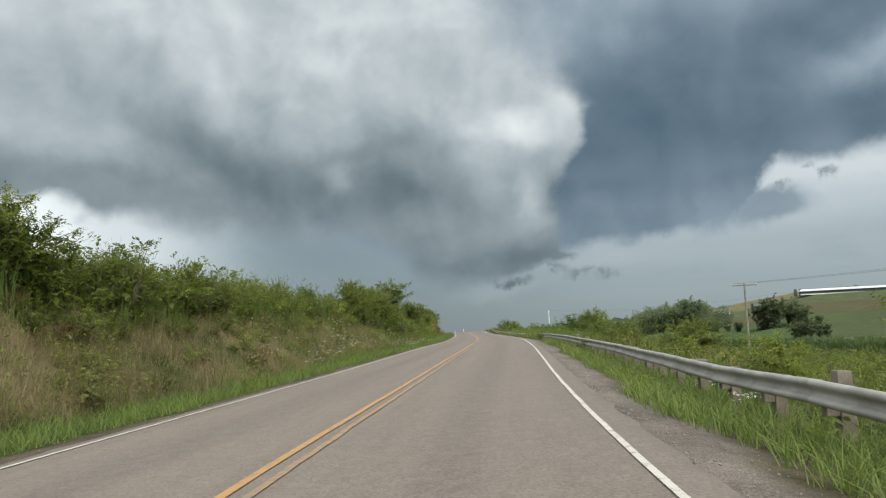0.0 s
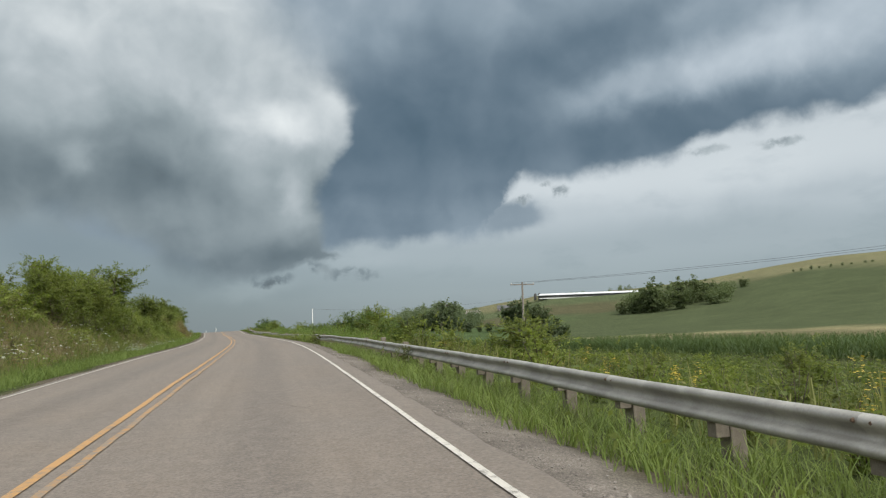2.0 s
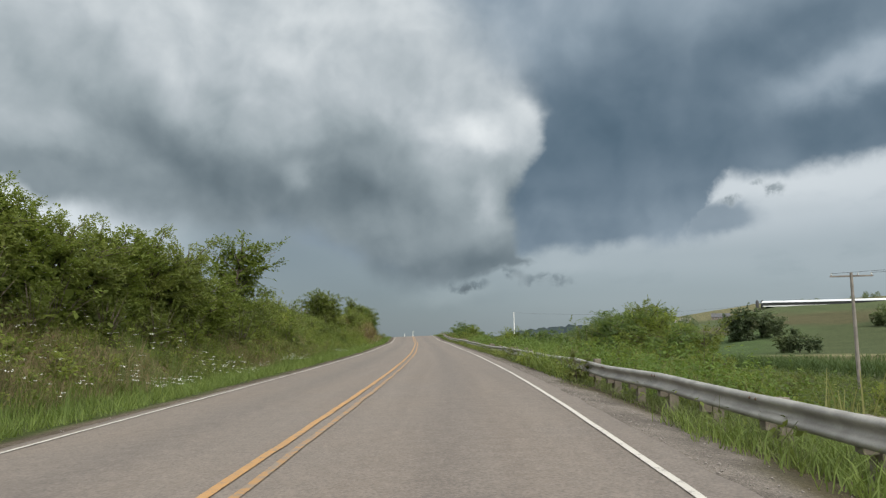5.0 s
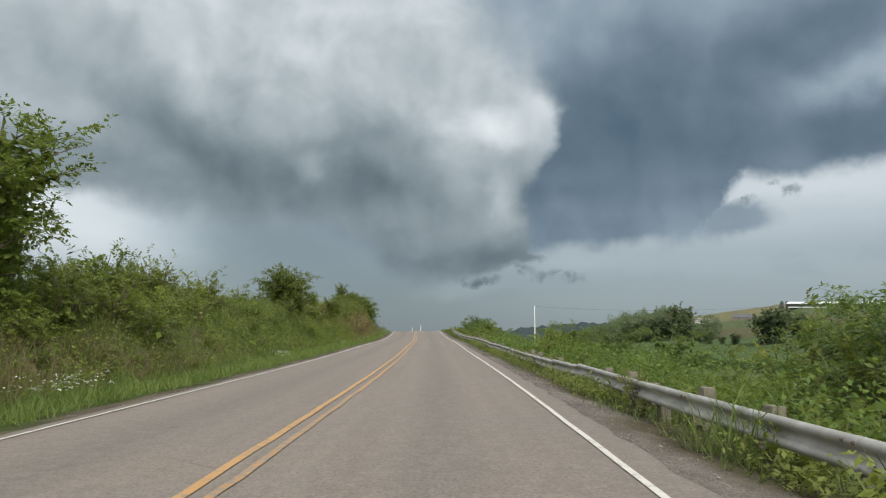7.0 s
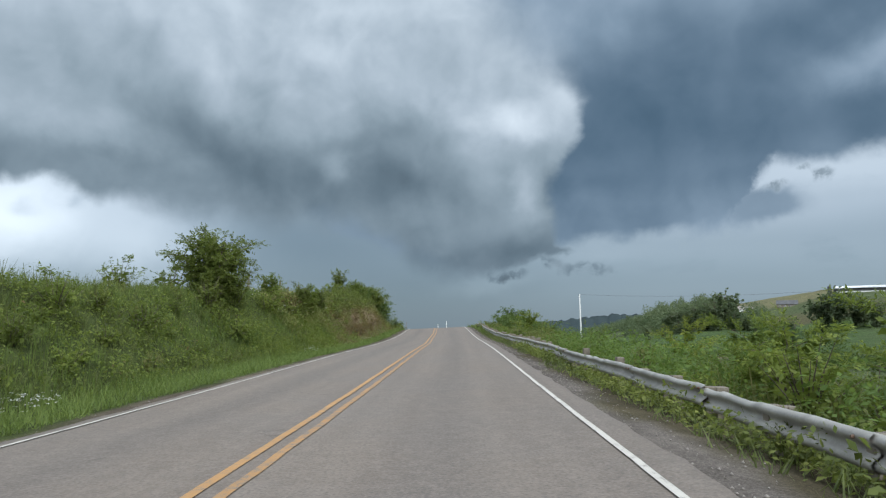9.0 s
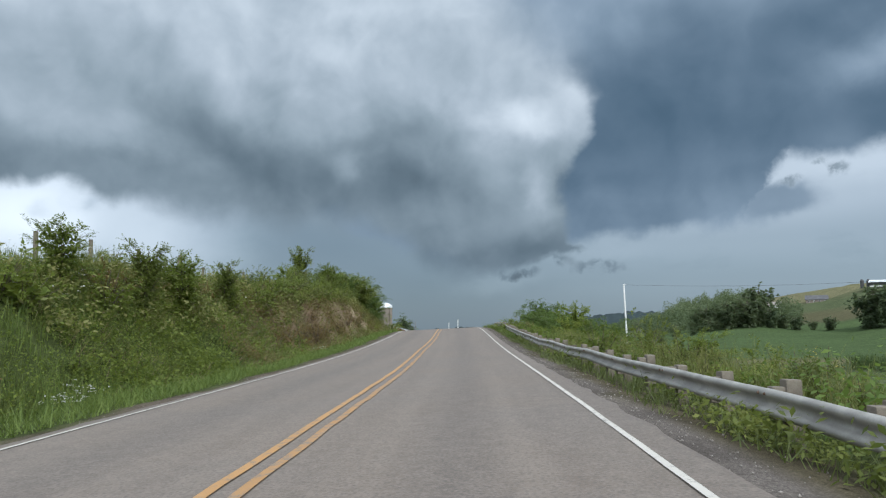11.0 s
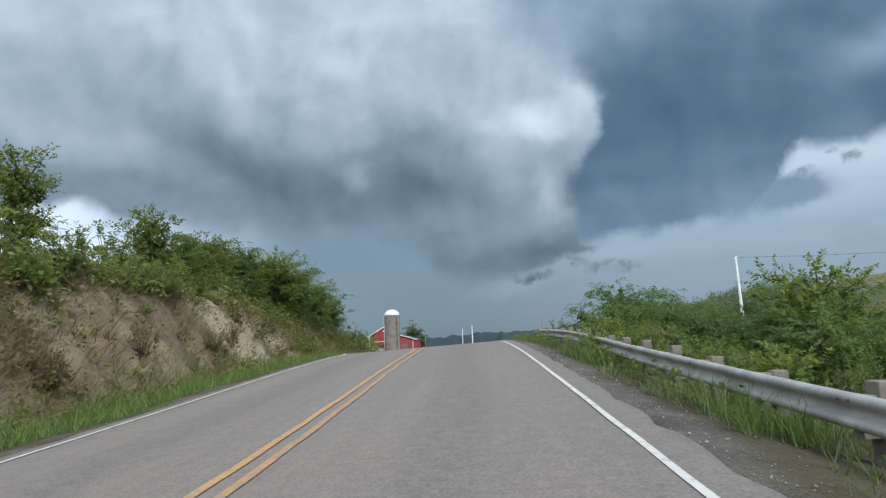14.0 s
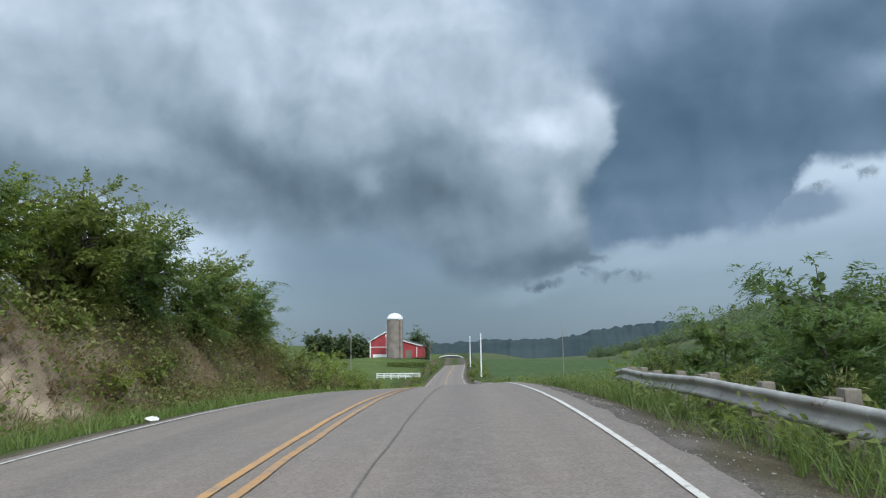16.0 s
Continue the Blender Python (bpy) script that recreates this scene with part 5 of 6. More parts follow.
def sow(name, s0, s1, d0, d1, per_m2, height, width, mat, label, seed, keep=None, lean=0.35, plain=True, hang=0.0):
    """Blades scattered over a strip of ground."""
    rng = np.random.default_rng(seed)
    n = int((s1 - s0) * abs(d1 - d0) * per_m2)
    # in tufts of about six
    k = n // 6 + 1
    s, d = rng.uniform(s0, s1, k), rng.uniform(d0, d1, k)
    if keep is not None:
        m = rng.uniform(0, 1, k) < keep(s, d)
        s, d = s[m], d[m]
    s, d = np.repeat(s, 6), np.repeat(d, 6)
    h = height * np.repeat(rng.uniform(0.6, 1.3, len(s) // 6), 6)
    s, d = s + rng.normal(size=len(s)) * 0.07, d + rng.normal(size=len(d)) * 0.07
    x, y = plan(s, d)
    base = np.stack([x, y, ground(s, d) - 0.02], 1)
    v, f = blades(base, h, width, rng, lean, plain)
    if hang:
        v = v.reshape(len(base), -1, 3)
        v[:, 2:, 0] += (hang * h)[:, None]
        v[:, 2:, 2] -= (0.3 * hang * h)[:, None]
        v = v.reshape(-1, 3)
    ob = raw(name, v, f, mat)
    return tagged(ob, label, "grass", kind="stuff")


def sow_all():
    n1 = lambda a: (lambda s, d: np.clip(0.55 + a * fbm(s * 0.5, d * 0.9, 9), 0, 1))
    edge = lambda s, d: smooth(-d + 0.25 * fbm(s * 0.8, d, 3), 4.1, 4.75)
    sow("verge_grass", -4, 212, -7.3, -4.2, 120, 0.27, 0.020, M_VERGE, "fresh green grass on the verge beside the road", 31, edge, 0.9)
    sow("verge_grass", 212, 300, -12, -4.1, 14, 0.30, 0.035, M_GRASS, "green grass falling away past the crest", 32)
    sow("dry_grass", -4, 92, -10.6, -6.7, 230, 0.55, 0.012, M_STRAW, "tall straw-coloured dry grass on the bank", 33, lambda s, d: np.clip(0.62 + 0.7 * fbm(s * 0.35, d * 0.8, 5), 0, 1) * (1 - 0.8 * smooth(s, 48, 86)) * (1 - 0.7 * smooth(-d, 8.4, 10.2)), 0.75)
    sow("bank_weeds", -4, 134, -13.8, -6.6, 60, 0.55, 0.024, M_WEED, "tangled olive green weeds on the bank", 34, lambda s, d: np.clip(0.35 + 0.5 * smooth(s, 40, 75) + 0.5 * smooth(-d, 8.5, 10.5) + 0.4 * fbm(s * 0.4, d, 8), 0, 1), 0.7)
    sow("bank_grass", 34, 150, -12.5, -6.2, 75, 0.42, 0.022, M_VERGE, "long green grass on the bank", 35, n1(0.5))
    sow("bank_grass", 128, 206, -13.5, -9.6, 60, 0.62, 0.02, M_WEED, "weeds hanging over the top of the cut", 36)
    sow("brown_stems", 134, 206, -10.2, -6.3, 110, 0.40, 0.030, M_BROWN, "brown dead stems over the cut bank", 37, lambda s, d: np.clip(0.45 + 1.1 * fbm(s * 0.7, d * 1.1, 33), 0, 1) * (1 - 0.45 * smooth(s, 158, 168)), 0.7, hang=0.6)
    sow("dry_grass", 124, 206, -10.2, -6.3, 45, 0.45, 0.024, M_STRAW, "sparse dry grass on the bare cut bank", 40, lambda s, d: np.clip(0.5 + 0.9 * fbm(s * 0.5, d * 0.9, 9), 0, 1) * (1 - 0.5 * smooth(s, 158, 168)), 0.6, hang=0.5)
    sow("bank_weeds", 124, 206, -10.4, -6.3, 60, 0.42, 0.032, M_WEED, "patches of green weeds on the bare cut", 39, lambda s, d: np.clip(0.3 + 0.9 * fbm(s * 0.55, d, 8) + 0.7 * smooth(-d, 8.6, 9.6), 0, 1) * (1 - 0.7 * smooth(s, 158, 168)), 0.7, hang=0.5)
    sow("meadow_grass", -4, 215, -24, -13, 6, 0.5, 0.06, M_GRASS, "meadow grass above the bank", 38)
    redge = lambda s, d: smooth(d + 0.4 * fbm(s * 0.7, d, 4) + 0.4 * smooth(s, 50, 90), 4.8, 5.4)
    # grass and weeds by the rail, some in greens darkened to stand for shade
    sow("shoulder_grass", -4, 200, 4.6, 6.8, 75, 0.20, 0.022, M_SHOULDER_SHADED, "green grass under the guard rail", 41, redge, 0.9)
    sow("shoulder_grass", -4, 48, 4.55, 6.9, 190, 0.30, 0.014, M_VERGE, "long bent grass under the guard rail", 53, lambda s, d: smooth(d + 0.3 * fbm(s * 0.7, d, 4), 4.6, 5.0), 1.0, False)
    sow("shoulder_weeds", -4, 205, 5.4, 9.0, 36, 0.36, 0.020, M_SHOULDER_SHADED, "rank weeds along the guard rail", 42, n1(0.6), 0.7)
    clump = lambda s, d: np.clip(0.5 + 1.2 * fbm(s * 0.55, d * 0.7, 51), 0, 1)
    sow("rail_tufts", 57, 68, 4.85, 6.2, 170, 0.80, 0.017, M_VERGE, "tall arching grass grown over the rail", 54, clump, 0.9, False)
    sow("rail_tufts", 150, 190, 4.85, 5.75, 260, 0.42, 0.014, M_VERGE, "tall arching grass in front of the rail", 55, clump, 1.0, False)
    sow("hedge_stalks", 14, 46, -11.8, -9.2, 60, 1.35, 0.020, M_VERGE, "upright green stalks of tall weeds along the top of the bank", 64, clump, 0.25, False)
    sow("hedge_stalks", 80, 97, -11.6, -9.2, 60, 0.95, 0.020, M_VERGE, "upright green stalks of tall weeds along the top of the bank", 65, clump, 0.25, False)
    sow("meadow_stalks", 112, 148, -12.5, -7.6, 45, 0.55, 0.022, M_VERGE, "long green grass up the bank", 69, clump, 0.5, False)
    sow("brown_stems", 70, 90, -8.6, -6.8, 150, 0.42, 0.016, M_BROWN, "brown dead stems low on the bank", 66, clump, 0.8, False)
    sow("tall_grass", 116, 150, 6.8, 10.5, 95, 0.85, 0.015, M_WEED, "tall feathery grass behind the rail", 67, clump, 0.5, False)
    sow("slope_weeds", -4, 225, 7.0, 19.0, 13, 0.7, 0.042, M_WEED, "tall weeds on the slope below the road", 43, n1(0.6))
    sow("slope_grass", -4, 225, 9.0, 46.0, 4.0, 0.38, 0.07, M_GRASS, "rough grass down to the fields", 44)


sow_all()


def leaf_mat(name, s0, s1, d0, d1, clumps, per, high, leaf, mat, label, seed, keep=None, out=0.0):
    """Low broad-leaved weeds in clumps over a strip of ground."""
    rng = np.random.default_rng(seed)
    s, d = rng.uniform(s0, s1, clumps), rng.uniform(d0, d1, clumps)
    if keep is not None:
        m = rng.uniform(0, 1, clumps) < keep(s, d)
        s, d = s[m], d[m]
    k = len(s)
    hh = np.repeat(high * rng.uniform(0.4, 1.2, k), per)
    s = np.repeat(s, per) + rng.normal(size=k * per) * 0.16
    d = np.repeat(d, per) + rng.normal(size=k * per) * 0.16
    up = hh * rng.uniform(0.05, 1.0, k * per) ** 0.8
    x, y = plan(s, d + out * up)
    pos = np.stack([x, y, ground(s, d) + up * (1 - 0.3 * abs(out))], 1)
    v, f = leaves(pos, leaf, rng, 0.15, 0.5, 0.55)
    tagged(raw(name, v, f, mat), label, "weeds", kind="stuff")


leaf_mat("field_edge_weeds", -4, 135, 12, 48, 6500, 8, 0.75, 0.26, M_FIELD, "rank leafy weeds between the slope and the corn", 57, lambda s, d: np.clip(0.6 + 0.8 * fbm(s * 0.22, d * 0.3, 38), 0, 1))
leaf_mat("field_edge_browns", -4, 135, 12, 48, 2000, 8, 0.9, 0.22, M_WEED, "olive seed heads between the slope and the corn", 58, lambda s, d: np.clip(0.5 + 0.8 * fbm(s * 0.3, d * 0.4, 41), 0, 1))
leaf_mat("bank_yellows", 44, 134, -11.2, -6.9, 2600, 13, 0.60, 0.108, M_LEAF_Y, "yellow-green leafy weeds over the bank", 59, lambda s, d: np.clip(0.5 + 0.9 * fbm(s * 0.45, d * 1.1, 44), 0, 1) * (1 - 0.75 * smooth(s, 114, 120)), 0.6)
leaf_mat("rail_weeds", -4, 205, 5.0, 7.2, 4000, 13, 0.50, 0.105, M_LEAF_D, "low broad-leaved weeds under the guard rail", 45, lambda s, d: np.clip(0.6 + 0.7 * fbm(s * 0.45, d, 12) - 0.6 * (1 - smooth(d + 0.35 * smooth(s, 50, 90), 5.1, 5.5)), 0, 1) * (0.12 + 0.88 * smooth(s, 46, 62)))
leaf_mat("rail_herbs", 116, 172, 6.4, 10.5, 2600, 14, 1.0, 0.075, M_VINE, "fine-leaved green herbs behind the rail", 70, lambda s, d: np.clip(0.6 + 0.8 * fbm(s * 0.4, d * 0.7, 61), 0, 1))
leaf_mat("rail_vines", 52, 116, 6.0, 9.8, 4000, 15, 1.15, 0.108, M_VINE, "lush vines and saplings crowding over the rail", 62, lambda s, d: np.clip(0.75 + 0.7 * fbm(s * 0.33, d * 0.7, 47), 0, 1))
leaf_mat("rail_foot_vines", 56, 116, 4.95, 5.7, 1700, 15, 0.38, 0.078, M_LEAF_D, "trailing vines in front of the rail", 63, lambda s, d: np.clip(0.55 + 0.9 * fbm(s * 0.6, d, 49) - 0.5 * (1 - smooth(d, 5.0, 5.3)), 0, 1))
leaf_mat("bank_leaves", -4, 134, -11.0, -6.9, 4600, 13, 0.6, 0.108, M_LEAF, "leafy green weeds scattered over the bank", 46, lambda s, d: np.clip(0.3 + 0.4 * smooth(s, 30, 60) + 0.9 * fbm(s * 0.5, d, 14), 0, 1) * (1 - 0.75 * smooth(s, 114, 120)), 0.6)
leaf_mat("bank_browns", -4, 134, -11.0, -6.9, 1700, 13, 0.6, 0.105, M_LEAF_R, "browning weeds scattered over the bank", 49, lambda s, d: np.clip(0.4 + 0.9 * fbm(s * 0.6, d * 1.4, 24), 0, 1) * (1 - 0.9 * smooth(s, 40, 70)), 0.6)
leaf_mat("cut_leaves", 134, 206, -10.2, -6.2, 3200, 12, 0.5, 0.16, M_LEAF_R, "rusty low weeds scattered over the bare cut", 47, lambda s, d: np.clip(0.45 + 0.9 * fbm(s * 0.6, d, 15), 0, 1) * (1 - 0.7 * smooth(s, 158, 168)), 0.9)
leaf_mat("cut_greens", 124, 206, -10.6, -6.2, 3000, 12, 0.5, 0.16, M_LEAF, "green low weeds scattered over the bare cut", 48, lambda s, d: np.clip(0.25 + 0.6 * (1 - smooth(s, 138, 150)) + 0.9 * fbm(s * 0.5, d, 18) + 0.6 * smooth(-d, 8.6, 9.6), 0, 1) * (1 - 0.15 * smooth(s, 158, 168)), 0.9)
leaf_mat("cut_top_weeds", 124, 206, -10.8, -8.3, 2400, 13, 0.75, 0.16, M_WEED, "olive weeds spilling over the lip of the cut", 52, lambda s, d: np.clip(0.6 + 0.6 * fbm(s * 0.5, d, 19) + 0.5 * smooth(-d, 8.6, 9.8) - 0.2, 0, 1), 0.9)
leaf_mat("cut_foot_weeds", 181, 224, -9.2, -6.1, 2600, 14, 0.95, 0.11, M_WEED, "olive weeds closing over the foot of the bank", 71, lambda s, d: np.clip(0.7 + 0.7 * fbm(s * 0.5, d * 0.8, 63), 0, 1) * smooth(s, 180, 186), 0.7)
leaf_mat("cut_foot_browns", 181, 216, -8.6, -6.3, 900, 13, 0.9, 0.10, M_LEAF_R, "browning leafy stems at the foot of the bank", 72, lambda s, d: np.clip(0.45 + 0.9 * fbm(s * 0.7, d, 65), 0, 1), 0.7)
leaf_mat("fresh_weeds", 115, 136, -8.6, -6.3, 1700, 14, 0.95, 0.07, M_LEAF_Y, "fresh green stand of tall weeds at the foot of the bank", 68, lambda s, d: np.clip(0.7 + 0.6 * fbm(s * 0.5, d * 0.8, 67), 0, 1))
leaf_mat("slope_leaves", -4, 200, 7.4, 34, 5200, 9, 0.7, 0.19, M_FIELD, "broad-leaved weeds down the slope", 50, lambda s, d: np.clip(0.5 + 0.9 * fbm(s * 0.4, d * 0.6, 28), 0, 1))


def corn_field():
    """Standing corn beyond the slope: stalks with long arching leaves."""
    rng = np.random.default_rng(51)
    rows = [(52 + 0.76 * k, 5.0) for k in range(7)] + [(60 + 3.6 * k, 1.3) for k in range(22)]
    pos = []
    for d, per in rows:
        n = int(120 * per)
        s = rng.uniform(6, 196, n)
        pos.append(np.stack([s, d + rng.normal(size=n) * 0.1], 1))
    p = np.concatenate(pos)
    x, y = plan(p[:, 0], p[:, 1])
    z = ground(p[:, 0], p[:, 1])
    h = 1.65 * rng.uniform(0.85, 1.12, len(x))
    b = np.stack([x, y, z], 1)
    base = np.concatenate([b + np.stack([0 * h, 0 * h, h * q], 1) for q in (0.05, 0.3, 0.5, 0.68, 0.8)])
    hh = np.concatenate([h * q for q in (1.0, 0.42, 0.42, 0.38, 0.3)])
    v, f = blades(base, hh, 0.13, rng, 0.8, True)
    tagged(raw("corn_field", v, f, M_CORN), "standing dark green corn in rows", "corn", kind="stuff")


corn_field()


def gravel():
    rng = np.random.default_rng(61)
    n = 4500
    s = rng.uniform(-2, 190, n)
    d = np.where(rng.uniform(0, 1, n) < 0.82, PAVE_R + 0.05 + np.abs(rng.normal(size=n)) * 0.42, -PAVE_L - 0.05 - np.abs(rng.normal(size=n)) * 0.2)
    x, y = plan(s, d)
    c = np.stack([x, y, ground(s, d) + 0.004], 1)
    r = (0.008 + 0.014 * rng.uniform(0, 1, n) ** 3)[:, None]
    off = np.array([[1, 0, 0], [0, 1, 0], [-1, 0, 0], [0, -1, 0], [0, 0, 0.8], [0, 0, -0.8]])
    v = (c[:, None] + off[None] * r[:, None] * rng.uniform(0.6, 1.4, (n, 6, 1))).reshape(-1, 3)
    tri = np.array([[0, 1, 4], [1, 2, 4], [2, 3, 4], [3, 0, 4], [1, 0, 5], [2, 1, 5], [3, 2, 5], [0, 3, 5]])
    f = (np.arange(n)[:, None, None] * 6 + tri[None]).reshape(-1, 3)
    tagged(raw("gravel", v, f, M_GRAVEL), "loose grey gravel along the pavement edge", "gravel", kind="stuff")


gravel()


def flower_bed(name, spots, h, w, n, mat, label, head, flat, seed):
    """Many small flower heads on thin stalks, with all the clumps in one sheet."""
    rng = np.random.default_rng(seed)
    tips, feet = [], []
    for s, d, k in spots:
        r = np.sqrt(rng.uniform(0, 1, n)) * w * 0.5 * k
        t = rng.uniform(0, 2 * np.pi, n)
        ss, dd = s + r * np.cos(t), d + r * np.sin(t)
        x, y = plan(ss, dd)
        z = ground(ss, dd)
        hh = h * k * rng.uniform(0.6, 1.1, n)
        feet.append(np.stack([x, y, z, hh], 1))
        tips.append(np.stack([x + rng.normal(size=n) * 0.05, y + rng.normal(size=n) * 0.05, z + hh], 1))
    feet, tips = np.concatenate(feet), np.concatenate(tips)
    k = 6 if flat else 20
    c = np.repeat(tips, k, 0)
    if flat:
        c = c + rng.normal(size=c.shape) * np.array([head * 0.55, head * 0.55, 0.006])
    else:
        c = c + np.stack([rng.normal(size=len(c)) * 0.045, rng.normal(size=len(c)) * 0.045, rng.uniform(-0.22, 0.02, len(c))], 1)
    v, f = leaves(c, head * (0.75 if flat else 0.9), rng, 0.0, 0.9, 0.85)
    tagged(raw(name, v, f, mat), label, "wildflowers", kind="stuff")
    v, f = blades(feet[:, :3], feet[:, 3], 0.012, rng, 0.1, True)
    tagged(raw(name + "_stalks", v, f, M_GRASS), "thin green flower stalks in the grass", "wildflowers", kind="stuff")


def flowers():
    r = random.Random(5)
    lace = [(56, -5.4, 1.0), (57.3, -5.8, 0.9), (58.8, -5.5, 1.1), (64, -5.6, 0.8), (73.5, -6.1, 1.1), (74.6, -5.8, 1.2), (75.8, -6.3, 1.1), (70, -6.6, 0.8), (95, -5.9, 0.8), (96.4, -6.3, 0.8), (121, -6.2, 0.7), (122.5, -6.6, 0.8), (145, -6.0, 0.7), (12, 6.6, 0.6), (15.0, 6.8, 0.5)]
    flower_bed("lace_flowers", lace, 0.5, 1.3, 26, M_PETAL, "white lacy wildflowers in clumps on the verge", 0.045, True, 71)
    few = [(r.uniform(28, 66), r.uniform(-10.6, -6.2), r.uniform(0.7, 1.15)) for _ in range(70)] + [(r.uniform(122, 142), r.uniform(-12.8, -9.5), r.uniform(0.8, 1.1)) for _ in range(20)]
    flower_bed("bank_flowers", few, 0.85, 1.6, 5, M_PETAL, "scattered white wildflowers up the bank", 0.075, True, 72)
    gold = [(141.5, 9.2, 1.25), (142.3, 9.8, 1.2), (140.8, 9.9, 1.1), (150, 8.6, 0.8), (133, 9.6, 0.9), (134.2, 10.2, 0.95), (135.6, 10.8, 0.9), (137, 11.5, 1.0), (138.2, 12.0, 1.0), (18, 9.0, 0.8), (19.2, 9.7, 0.9), (24, 9.8, 0.8), (28, 10.2, 0.9), (40, 9.5, 0.8), (12, 10.0, 0.9), (14, 11.5, 0.9), (33, 11, 0.9)]
    flower_bed("goldenrod", gold, 1.25, 0.9, 10, M_GOLD, "yellow goldenrod blooming behind the rail", 0.06, False, 73)
    thin = [(r.uniform(110, 150), r.uniform(8.0, 14.0), r.uniform(0.7, 1.0)) for _ in range(22)]
    flower_bed("thin_goldenrod", thin, 1.25, 1.4, 4, M_GOLD, "a few yellow blooms among the weeds", 0.055, False, 74)


flowers()

# ---- poles and wires ----


def utility_pole(x, y, top, r, mat, label, arm=0.0, arm_turn=0.0, lean=(0, 0), name="utility_pole", insul=3, base=None):
    s, d = at_world(x, y)
    z = float(ground(s, d)) if base is None else base
    ob = thing(name, x, y, z, label, "utility pole")
    h = top - z
    bm = bmesh.new()
    tube(bm, [Vector((0, 0, -0.5)), Vector((lean[0] * 0.5, lean[1] * 0.5, h * 0.5)), Vector((lean[0], lean[1], h))], [r, r * 0.85, r * 0.68], 10)
    part("shaft", bm, mat, ob, round_faces=False)
    if arm:
        bm = bmesh.new()
        box(bm, -arm / 2, -0.06, h - 0.36, arm / 2, 0.06, h - 0.22, 0.01)
        a = part("crossarm", bm, M_POLE, ob)
        a.matrix_local = pose(0, 0, 0, 0, 0, arm_turn)
        for q in ([-0.46, 0.46, 0.16] if insul == 3 else [-0.46, 0.46]):
            bm = bmesh.new()
            tube(bm, [Vector((0, 0, 0)), Vector((0, 0, 0.06)), Vector((0, 0, 0.12)), Vector((0, 0, 0.2))], [0.03, 0.07, 0.05, 0.055], 8)
            i = part("insulator", bm, M_GLASSY, a)
            i.matrix_local = pose(q * arm, 0, h - 0.22)
    else:
        bm = bmesh.new()
        tube(bm, [Vector((0, 0, 0)), Vector((0.35, 0, 0.05))], [0.03, 0.02], 6)
        b = part("bracket", bm, M_GLASSY, ob)
        b.matrix_local = pose(lean[0], lean[1], h - 0.12)
    return ob


def wire(a, b, sag, label="sagging black power line"):
    a, b = Vector(a), Vector(b)
    ob = new("power_line")
    ob.matrix_world = pose(*a)
    tagged(ob, label, "power line", group="power lines")
    pts = []
    for k in range(13):
        q = k / 12
        pts.append((b - a) * q - Vector((0, 0, sag * 4 * q * (1 - q))))
    bm = bmesh.new()
    tube(bm, pts, [0.016] * 13, 5)
    part("strand", bm, M_WIRE, ob)


def poles():
    utility_pole(40.3, 93.8, 8.5, 0.17, M_POLE, "weathered wooden utility pole with crossarm in the field", 3.2, -25)
    utility_pole(96.0, 38.0, 13.4, 0.17, M_POLE, "wooden utility pole with crossarm up the slope", 3.2, -25)
    utility_pole(26.2, 202.2, 10.0, 0.15, M_PALE, "bleached pale utility pole beyond the roadside shrubs", lean=(-0.25, 0.1))
    utility_pole(-1.0, 343.6, 7.7, 0.19, M_PALE, "pale utility pole beside the far road")
    utility_pole(-6.9, 412.7, 7.7, 0.19, M_PALE, "pale utility pole farther down the road")
    utility_pole(17.3, 310.3, 8.4, 0.10, M_POLE, "slim grey pole with a lamp at the field edge", name="lamp_pole")
    utility_pole(-36.0, 345.0, 9.4, 0.13, M_POLE, "thin grey pole by the farmyard fence")
    utility_pole(-26.0, 455.0, 9.0, 0.16, M_POLE, "yard light pole beside the barn", name="yard_light_pole")
    for q in (-1.45, 1.45):
        o = Vector((q * math.cos(radians(-25)), q * math.sin(radians(-25)), 0))
        wire(Vector((40.3, 93.8, 8.46)) + o, Vector((96.0, 38.0, 13.36)) + o, 1.0)
    wire((26.2, 202.2, 9.9), (90, 190, 13.0), 1.6)
    wire((-1.0, 343.6, 7.6), (-6.9, 412.7, 7.6), 1.2)


poles()

# ---- far trees ----


def ring_xy(az, r):
    return 4 + r * math.sin(radians(az)), 70 + r * math.cos(radians(az))


